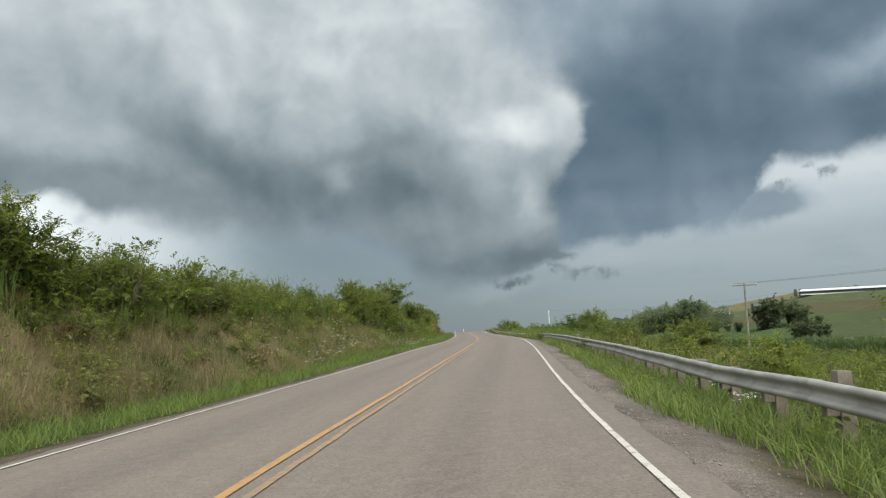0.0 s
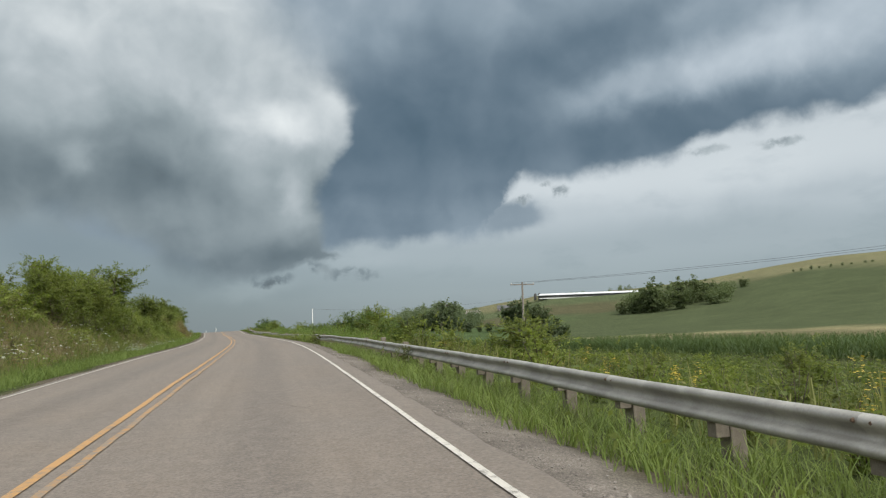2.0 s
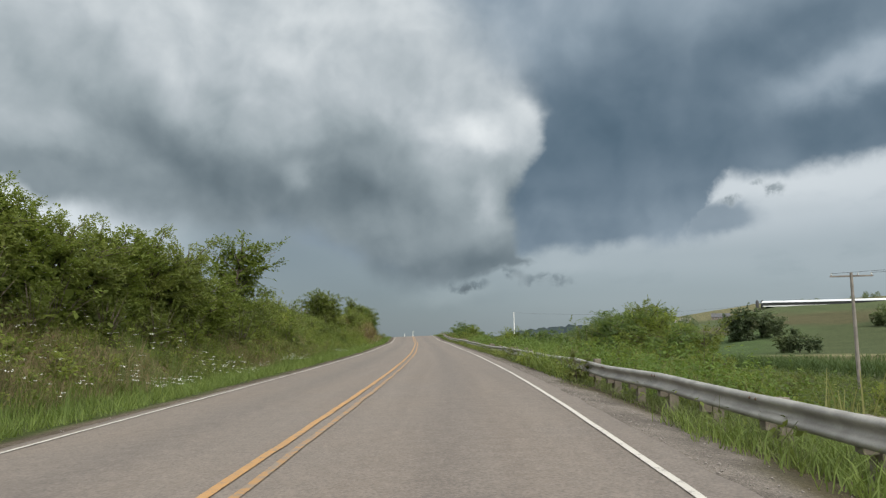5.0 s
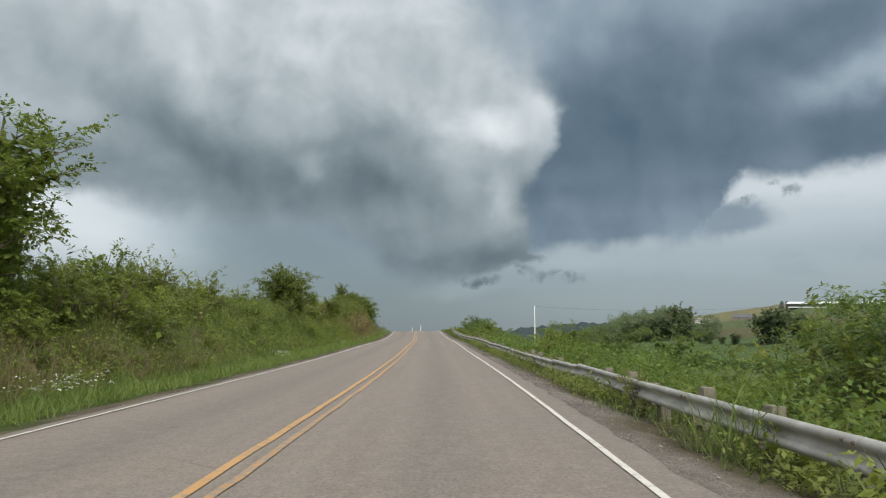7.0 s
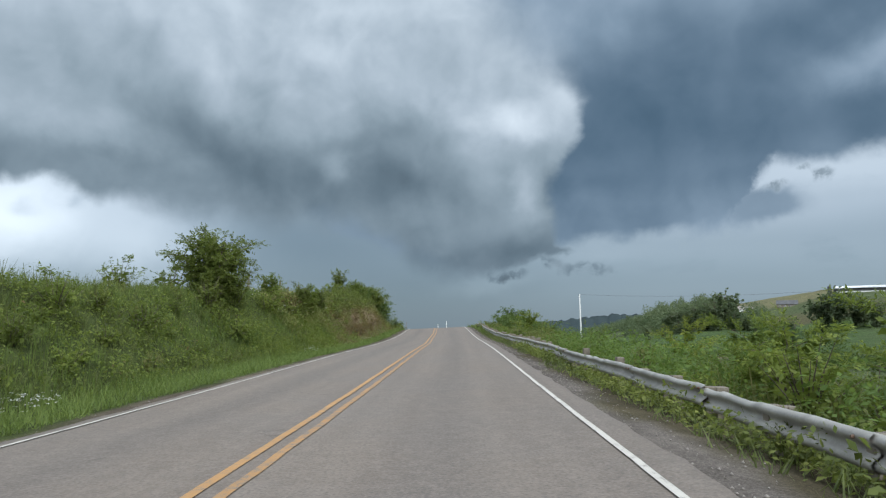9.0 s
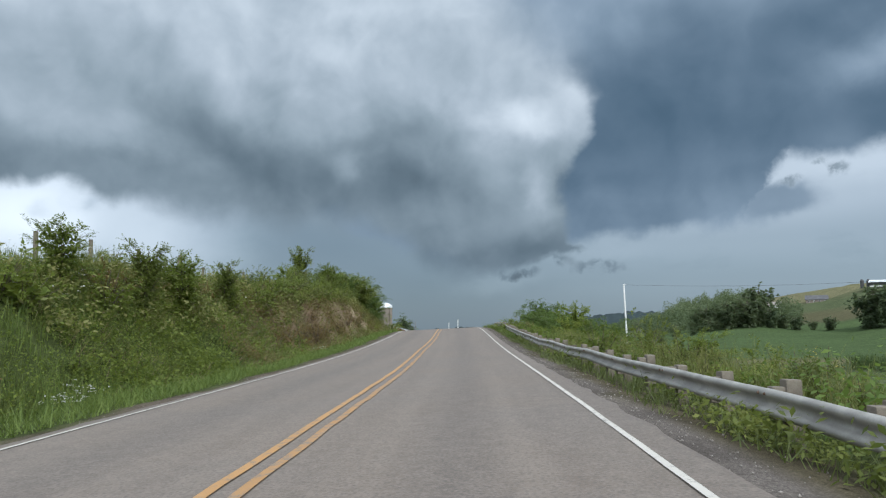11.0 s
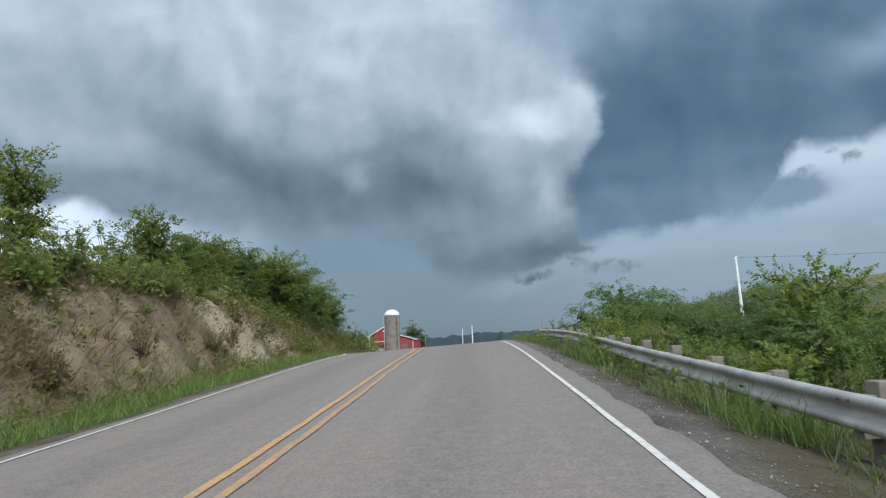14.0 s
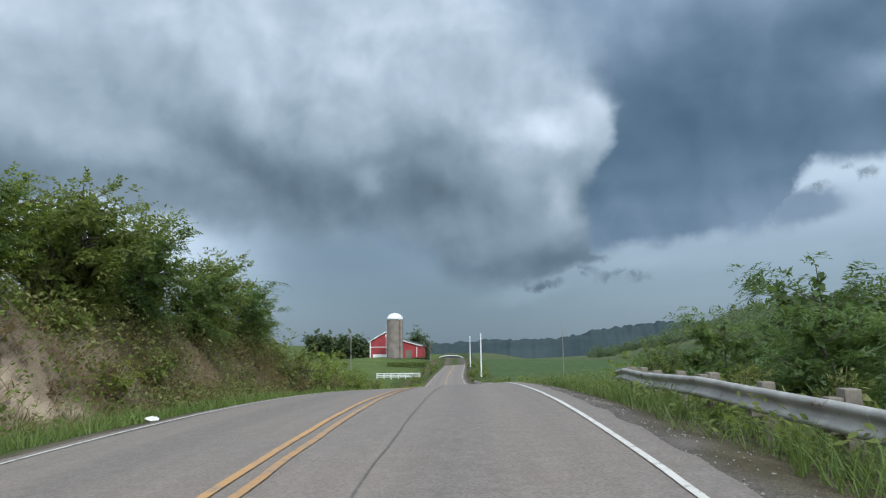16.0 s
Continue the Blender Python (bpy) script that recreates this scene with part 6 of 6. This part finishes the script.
def far_trees():
    rn = random.Random(9)

    def put(az, r, k, kind=None):
        x, y = ring_xy(az, r)
        plant_xy(kind or rn.choice(("far_a", "far_b")), x, y, k * rn.uniform(0.8, 1.2), group="field trees", sink=1.2)
    for az, r, k in ((16.2, 425, 1.0), (16.9, 412, 1.3), (17.6, 425, 1.35), (18.2, 405, 1.2), (18.9, 420, 1.5), (19.6, 408, 1.4), (20.3, 425, 1.6), (21.0, 410, 1.25), (21.7, 420, 0.85), (22.6, 405, 0.75), (23.6, 410, 0.6), (24.6, 400, 0.7),
                     (26.9, 385, 1.45), (27.9, 380, 1.65), (29.2, 388, 1.25), (30.2, 378, 1.3), (31.3, 384, 0.6)):
        put(az, r, k, "grove")
    for k in range(14):
        put(36.8 + k * 0.66 + rn.uniform(-0.3, 0.3), 445 + rn.uniform(-45, 45) + 4 * k, rn.uniform(0.85, 1.15) * (0.65 + 1.0 * math.sin(math.pi * (k + 0.5) / 14)), "mid_tree")
    for k in range(9):
        put(48.5 + k * 0.8 + rn.uniform(-0.2, 0.2), 610, 0.28)
    for k in range(11):
        plant_xy("mid_tree", -98 + 3.7 * k + rn.uniform(-1.5, 1.5), 525 + rn.uniform(-22, 22), rn.uniform(0.95, 1.3), group="farm trees", sink=0.8)
    for x, y, k in ((-37.4, 505, 1.5), (-34.6, 516, 1.15), (-40.5, 520, 1.3)):
        plant_xy("spruce", x, y, k, group="farm trees", sink=0.3)
    for k in range(7):
        put(11.5 + 1.1 * k, 330 + 14 * k, rn.uniform(0.5, 0.8))


def bank_end():
    """The bank runs out beyond the crest under lower and lower shrubs."""
    s = 204.0
    while s < 250:
        fall = 1.4 - 0.7 * (s - 204) / 46
        for d in (-7.2, -9.4, -12.0, -15.0):
            if RND.random() < 0.3:
                continue
            plant(pick("bush_y", "bush_a", "weed_b", "bush_y", "bush_r"), s + RND.uniform(-1, 1), d + RND.uniform(-0.8, 0.8), fall * RND.uniform(0.7, 1.1), group="bank shrubs")
        s += 3.2
    for kind, s, d, k in (("sumac_y", 127, 8.8, 0.55), ("sumac", 130.5, 10.0, 0.5), ("sumac_y", 133, 8.6, 0.5), ("bush_a", 124.5, 9.2, 0.8), ("sumac", 121, 10.5, 0.5), ("sumac_y", 14.0, 7.9, 0.5), ("bush_y", 161.6, 5.6, 0.85), ("tall_b", 160.6, 10.9, 0.95), ("bush_a", 159.4, 10.0, 1.0), ("bush_y", 162.3, 6.3, 0.9), ("sumac", 165.0, 9.0, 0.72), ("sumac", 167.0, 9.4, 0.75), ("sumac", 169.0, 9.8, 0.85), ("sumac", 171.0, 10.8, 1.02), ("sumac_tall", 173.0, 12.0, 0.85), ("sumac_tall", 170.5, 12.4, 0.86), ("sumac_tall", 176.0, 12.8, 0.95), ("weed_a", 19.5, 7.6, 0.9)):
        plant(kind, s, d, k)


bank_end()


def dip_weeds():
    """Rank growth on both sides of the road beyond the crest."""
    s = 214.0
    while s < 440:
        for d in (-5.6, -7.4, -9.6, 5.6, 7.2, 9.4):
            if RND.random() < 0.45:
                continue
            plant(pick("weed_a", "weed_b", "weed_y", "bush_y"), s + RND.uniform(-1.5, 1.5), d + RND.uniform(-0.6, 0.6), RND.uniform(0.8, 1.3), group="roadside shrubs")
        s += 7.0


dip_weeds()
far_trees()


def woods(name, az0, az1, r0, r1, count, h, label, seed, mat=M_FAR):
    """A far wood: one sheet of many clumped crowns."""
    rng = np.random.default_rng(seed)
    vs, fs, k = [], [], 0
    for _ in range(count):
        x, y = ring_xy(rng.uniform(az0, az1), rng.uniform(r0, r1))
        s, d = at_world(x, y)
        z = float(ground(s, d))
        swell = 0.85 + 0.3 * fbm(x / 23.0, y / 23.0, seed)
        hh, ww = h * rng.uniform(0.5, 1.15) * swell, h * rng.uniform(0.45, 0.75)
        n = 190
        p = rng.normal(size=(n, 3))
        p /= np.linalg.norm(p, axis=1)[:, None]
        p *= rng.uniform(0.55, 1.0, n)[:, None] * (1 + 0.25 * rng.normal(size=(n, 1)) * 0.5)
        pos = np.array([x, y, z + hh * 0.5]) + p * np.array([ww * 0.5, ww * 0.5, hh * 0.52])
        v, f = leaves(pos, h * 0.085, rng, 0.1, 0.85, 0.3)
        vs.append(v)
        fs.append(f + k)
        k += len(v)
    tagged(raw(name, np.concatenate(vs), np.concatenate(fs), mat), label, "woods", kind="stuff")


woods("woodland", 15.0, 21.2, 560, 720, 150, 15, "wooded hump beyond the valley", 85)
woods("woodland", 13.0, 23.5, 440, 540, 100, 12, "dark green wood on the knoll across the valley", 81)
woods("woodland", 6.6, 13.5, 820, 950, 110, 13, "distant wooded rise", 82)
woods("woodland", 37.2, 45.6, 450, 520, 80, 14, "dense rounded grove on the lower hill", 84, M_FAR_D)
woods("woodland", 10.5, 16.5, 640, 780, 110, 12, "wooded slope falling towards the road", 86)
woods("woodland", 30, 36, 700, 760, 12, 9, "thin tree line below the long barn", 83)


def ridge(name, az0, az1, r, els, label, seed, bumps):
    """A far wooded ridge, rough with crowns along its back."""
    n = 400
    az = np.linspace(az0, az1, n)
    el = np.interp(az, np.linspace(az0, az1, len(els)), els) + bumps * (0.5 * fbm(az * 2.3, az * 0, seed) + 0.25 * np.abs(fbm(az * 23, az * 0.7, seed + 5)))
    rows = []
    for q in range(7):
        rr = r * (1 - 0.07 * (6 - q))
        h = r * np.tan(np.radians(el)) * (q / 6) ** 0.8 + (q > 0) * 3 * fbm(az * 6, az * 0 + q * 0.8, seed)
        x, y = 4 + rr * np.sin(np.radians(az)), 70 + rr * np.cos(np.radians(az))
        rows.append(np.stack([x, y, np.where(q == 0, -30, h)], 1))
    back = rows[-1] + np.stack([40 * np.sin(np.radians(az)), 40 * np.cos(np.radians(az)), 0 * az - 200], 1)
    v = np.stack(rows + [back], 1).reshape(-1, 3)
    i = (np.arange(n - 1)[:, None] * 8 + np.arange(7)[None]).ravel()
    f = np.stack([i, i + 8, i + 9, i + 1], 1)
    tagged(raw(name, v, f, M_RIDGE), label, "hills", kind="structure")


# the blue of the distance haze is painted into the ridge's base colour
M_RIDGE = material("hazy_wooded_ridge", two((0.029, 0.043, 0.047), (0.044, 0.060, 0.061), 0.01, 0.06, 0.3), 0.95, spec=0.1)
ridge("backdrop", -14, 30, 2150, [0.05, 0.1, 0.15, 0.2, 0.22, 0.35, 0.5, 0.45, 0.5, 0.95, 1.35, 1.6, 1.7, 1.6, 1.7, 1.5, 1.4, 1.5, 1.3, 1.2], "blue-green wooded hills on the horizon", 3, 0.12)

# ---- farm ----


def silo():
    x, y = -43.5, 469.8
    ob = thing("silo", x, y, -1.2, "tall concrete stave silo with a shiny white dome", "silo")
    bm = bmesh.new()
    pts, rad = [], []
    for k in range(29):
        z = 17.4 * k / 28
        pts += [Vector((0, 0, z)), Vector((0, 0, z + 0.09)), Vector((0, 0, z + 0.10))]
        rad += [3.72, 3.72, 3.66]
    tube(bm, pts, rad, 40)
    part("stave_wall", bm, M_SILO, ob)
    bm = bmesh.new()
    tube(bm, [Vector((0, 0, 17.48 + 3.0 * math.sin(a))) for a in np.linspace(0, 1.5, 9)], [3.8 * math.cos(a) for a in np.linspace(0, 1.5, 9)], 40)
    dome = part("dome", bm, M_DOME, ob, "shiny white metal dome", True)
    bm = bmesh.new()
    box(bm, 2.9, -3.3, 0.3, 3.9, -2.5, 17.6, 0.05)
    part("chute", bm, M_SILO, ob)
    bm = bmesh.new()
    box(bm, 2.2, -2.9, 17.3, 3.9, -1.3, 18.8, 0.1)
    part("hatch", bm, M_DOME, dome)
    bm = bmesh.new()
    tube(bm, [Vector((-3.9, -0.6, 0.2)), Vector((-3.9, -0.6, 17.4))], [0.09, 0.09], 6)
    part("fill_pipe", bm, M_DOME, ob)


def gable(bm, x0, x1, y0, y1, z0, eave, peak, xp=None):
    """A gabled body with its ridge along y."""
    xp = (x0 + x1) / 2 if xp is None else xp
    f = [bm.verts.new(p) for p in ((x0, y0, z0), (x1, y0, z0), (x1, y0, eave), (xp, y0, peak), (x0, y0, eave))]
    b = [bm.verts.new((v.co.x, y1, v.co.z)) for v in f]
    bm.faces.new(f)
    bm.faces.new(b[::-1])
    for k in range(5):
        bm.faces.new((f[k], b[k], b[(k + 1) % 5], f[(k + 1) % 5]))
    bmesh.ops.recalc_face_normals(bm, faces=bm.faces)
    return bm


def slab(bm, a, b, y0, y1, t):
    """A roof plane from (x, z) a to b."""
    (ax, az), (bx, bz) = a, b
    f = [bm.verts.new(p) for p in ((ax, y0, az), (bx, y0, bz), (bx, y0, bz + t), (ax, y0, az + t))]
    r = [bm.verts.new((v.co.x, y1, v.co.z)) for v in f]
    bm.faces.new(f)
    bm.faces.new(r[::-1])
    for k in range(4):
        bm.faces.new((f[k], r[k], r[(k + 1) % 4], f[(k + 1) % 4]))
    bmesh.ops.recalc_face_normals(bm, faces=bm.faces)
    return bm


def red_barn():
    ob = thing("red_barn", -50.3, 485, -1.25, "red gabled barn with white trim and a lean-to", "barn")
    part("wall", gable(bmesh.new(), -7.6, 7.6, 0, 26, 0, 8.0, 12.3), M_RED, ob, "red vertical siding")
    for sg in (-1, 1):
        part("roof", slab(bmesh.new(), (sg * 8.2, 7.75), (0, 12.38), -0.6, 26.6, 0.16), M_ROOFDARK, ob, "dark metal roof plane")
        part("trim", slab(bmesh.new(), (sg * 8.2, 7.45), (0, 12.1), -0.72, -0.6, 0.42), M_TRIM, ob, "white gable trim")
    part("corner_board", box(bmesh.new(), -7.75, -0.06, 0, -7.3, 0.1, 8.0, 0.01), M_TRIM, ob)
    part("band", box(bmesh.new(), -7.5, -0.05, 5.0, 7.6, 0.1, 5.3, 0.01), M_TRIM, ob)
    part("base_course", box(bmesh.new(), -6.2, -0.08, 0, 7.5, 0.2, 1.7, 0.02), M_TRIM, ob, "whitewashed base wall")
    part("vent", box(bmesh.new(), -0.4, -0.07, 10.1, 0.4, 0.1, 10.9, 0.05), M_TRIM, ob)
    wing = part("lean_to", gable(bmesh.new(), 7.7, 17.0, 1.0, 18, 0, 5.6, 8.2, 8.2), M_RED, ob, "red lean-to wing")
    part("roof", slab(bmesh.new(), (17.5, 5.5), (7.7, 8.3), 0.4, 18.6, 0.16), M_ROOFDARK, wing)
    part("trim", slab(bmesh.new(), (17.5, 5.2), (7.7, 8.0), 0.3, 0.42, 0.36), M_TRIM, wing)
    part("door", box(bmesh.new(), 9.3, 0.9, 0, 12.4, 1.2, 3.4, 0.02), M_POST, wing, "grey sliding door")
    part("door_trim", box(bmesh.new(), 14.6, 0.9, 0, 14.9, 1.2, 5.0, 0.01), M_TRIM, wing)


def farm_fence():
    x0, y0 = -30.2, 352.0
    s, d = at_world(x0, y0)
    z = float(ground(s, d))
    ob = thing("board_fence", x0, y0, z, "white board fence in front of the farm lawn", "fence")
    for k in range(7):
        part("post", box(bmesh.new(), k * 2.0 - 0.08, -0.06, -0.2, k * 2.0 + 0.08, 0.1, 1.5, 0.02), M_TRIM, ob)
    for zz in (0.35, 0.8, 1.25):
        part("board", box(bmesh.new(), -0.1, -0.10, zz, 12.1, -0.065, zz + 0.2, 0.01), M_TRIM, ob)
    hx, hy = -40.5, 430.0
    s, d = at_world(hx, hy)
    rng = np.random.default_rng(91)
    n = 2600
    p = np.stack([rng.uniform(-0.2, 15.5, n), rng.uniform(0, 1.6, n), rng.uniform(0.0, 2.0, n)], 1)
    v, f = leaves(p, 0.40, rng, 0.1, 0.6)
    h = thing("hedge", hx, hy, float(ground(s, d)), "clipped dark hedge behind the white fence", "hedge")
    bm = bmesh.new()
    for k in range(12):
        tube(bm, [Vector((0.6 + k * 1.25, 0.8, -0.2)), Vector((0.6 + k * 1.25, 0.8, 1.2))], [0.05, 0.02], 5)
    part("branchwork", bm, M_BARK, h)
    raw("foliage", v, f, M_LEAF_D, h)


def house(x, y, w, dep, eave, peak, wall, roof, label, turn=0.0, name="farmhouse"):
    s, d = at_world(x, y)
    ob = thing(name, x, y, float(ground(s, d)) - 0.8, label, "house", turn=turn)
    part("wall", gable(bmesh.new(), -dep / 2, dep / 2, -w / 2, w / 2, 0, eave, peak), wall, ob)
    for sg in (-1, 1):
        part("roof", slab(bmesh.new(), (sg * (dep / 2 + 0.5), eave - 0.25), (0, peak + 0.05), -w / 2 - 0.5, w / 2 + 0.5, 0.2), roof, ob)
    for k in range(4):
        yy = -w / 2 + w * (k + 0.6) / 4.2
        fr = part("window", box(bmesh.new(), -dep / 2 - 0.06, yy - 0.6, eave * 0.35, -dep / 2 + 0.1, yy + 0.6, eave * 0.75, 0.02), M_TRIM, ob)
        part("pane", box(bmesh.new(), -dep / 2 - 0.09, yy - 0.45, eave * 0.38, -dep / 2 - 0.05, yy + 0.45, eave * 0.72, 0.005), M_PANE, fr)
    return ob


def long_barn():
    """The dairy barn on the hill: white roof over open sides."""
    ax, ay = ring_xy(28.4, 690)
    bx, by = ring_xy(37.6, 688)
    n = math.hypot(bx - ax, by - ay)
    turn = math.degrees(math.atan2(by - ay, bx - ax)) - 90
    mx, my = (ax + bx) / 2, (ay + by) / 2
    zs = [float(ground(*at_world(ax + (bx - ax) * q, ay + (by - ay) * q))) for q in (0, 0.5, 1)]
    ob = thing("dairy_barn", mx, my, min(zs) + 0.3, "very long barn with a white metal roof and open dark sides", "barn", turn=turn)
    rise = math.degrees(math.atan2(zs[2] - zs[0], n)) * 0.3
    # closed shell; its dark colour stands in for shade under the open roof
    part("shell", gable(bmesh.new(), -11, 11, -n / 2, n / 2, 0.6, 3.4, 6.0), M_DARKWALL, ob, "shaded open side")
    for sg in (-1, 1):
        part("roof", slab(bmesh.new(), (sg * 12.2, 3.6), (0, 5.9), -n / 2 - 1, n / 2 + 1, 0.25), M_WROOF, ob, "white metal roof")
    part("curb_wall", box(bmesh.new(), -11.2, -n / 2, 0, -10.8, n / 2, 1.0, 0.02), M_TRIM, ob)
    part("curb_wall", box(bmesh.new(), 10.8, -n / 2, 0, 11.2, n / 2, 1.0, 0.02), M_TRIM, ob)
    k = -n / 2
    while k < n / 2:
        part("column", box(bmesh.new(), -11.3, k, 0, -10.9, k + 0.5, 3.5, 0.02), M_TRIM, ob)
        k += 12.0
    sx, sy = ring_xy(27.9, 690)
    for q in (0, 1):
        t = thing("feed_bin", sx + q * 4, sy - q * 2, float(ground(*at_world(sx, sy))), "dark steel feed bin at the end of the barn", "feed bin", group="feed bins")
        bm = bmesh.new()
        tube(bm, [Vector((0, 0, 0)), Vector((0, 0, 6.2)), Vector((0, 0, 7.6))], [1.5, 1.5, 0.3], 14)
        part("tank", bm, M_DARKWALL, t)


def arch_building():
    s, d = at_world(-25.0, 565.0)
    x, y, z = spot(s, d)
    ob = thing("machine_shed", x, y, -5.0, "low shed with a white arched roof edge beside the far road", "shed", turn=5)
    bm = bmesh.new()
    outer = [(6.6 * math.cos(a), 1.7 + 1.5 * math.sin(a)) for a in np.linspace(0.0, math.pi, 15)]
    f = [bm.verts.new((px, 0, pz)) for px, pz in [(6.6, 0)] + outer + [(-6.6, 0)]]
    r = [bm.verts.new((v.co.x, 16, v.co.z)) for v in f]
    bm.faces.new(f)
    bm.faces.new(r[::-1])
    for k in range(len(f)):
        bm.faces.new((f[k], r[k], r[(k + 1) % len(f)], f[(k + 1) % len(f)]))
    bmesh.ops.recalc_face_normals(bm, faces=bm.faces)
    part("shell", bm, M_DARKWALL, ob)
    bm = bmesh.new()
    tube(bm, [Vector((px * 1.05, -0.25, pz * 1.02)) for px, pz in outer], [0.17] * 15, 8)
    part("arch_trim", bm, M_TRIM, ob, "white arched fascia")


def litter():
    s, d = at_world(-3.4, 178.6)
    x, y, z = spot(s, -4.25, 0.03)
    ob = thing("litter", x, y, z, "crumpled white plastic litter at the pavement edge", "litter")
    bm = bmesh.new()
    bmesh.ops.create_icosphere(bm, subdivisions=3, radius=0.11)
    for v in bm.verts:
        v.co *= 1 + 0.35 * noise.noise(v.co * 13)
        v.co.z *= 0.55
        v.co.x *= 1.25
    part("crumpled_bag", bm, M_TRASH, ob)


def bank_fence_posts():
    r = random.Random(3)
    proto = thing("fence_post", *spot(124, -14.4), "grey wooden fence post in the meadow weeds", "fence post", "meadow fence posts")
    bm = bmesh.new()
    tube(bm, [Vector((0, 0, -0.4)), Vector((0.02, 0, 0.8)), Vector((0.03, 0.01, 1.65))], [0.10, 0.095, 0.085], 8)
    part("shaft", bm, M_POST, proto)
    for k in range(1, 9):
        copy_thing(proto, pose(*spot(124 + k * 4.2, -14.4 + r.uniform(-0.2, 0.2)), r.uniform(-4, 4), r.uniform(-4, 4), 0))


silo()
red_barn()
farm_fence()
hx, hy = 261, 700
house(hx, hy, 15, 9, 4.2, 7.2, M_TRIM, M_GRAVEL, "white farmhouse among trees across the valley", 70)
house(302, 706, 17, 10, 3.4, 7.0, M_SILO, M_ROOFDARK, "grey house with a dark roof on the far slope", 65)
long_barn()
arch_building()
litter()
bank_fence_posts()

# the kinds stand where they grow: each first plant is set among the others
for i, (kind, ob) in enumerate(KINDS.items()):
    far = kind.startswith("far") or kind in ("spruce", "mid_tree", "grove")
    x, y = ring_xy(23.0 + 0.6 * i, 262) if far else (0.0, 0.0)
    s, d = at_world(x, y) if far else (67.5 + 0.85 * i, 15.0 + 1.3 * (i % 3))
    px, py, pz = spot(s, d)
    k = 0.6 if far else 0.7
    ob.matrix_world = pose(px, py, pz - 0.05, 0, 0, 40 * i) @ Matrix.Diagonal((k, k, k, 1))
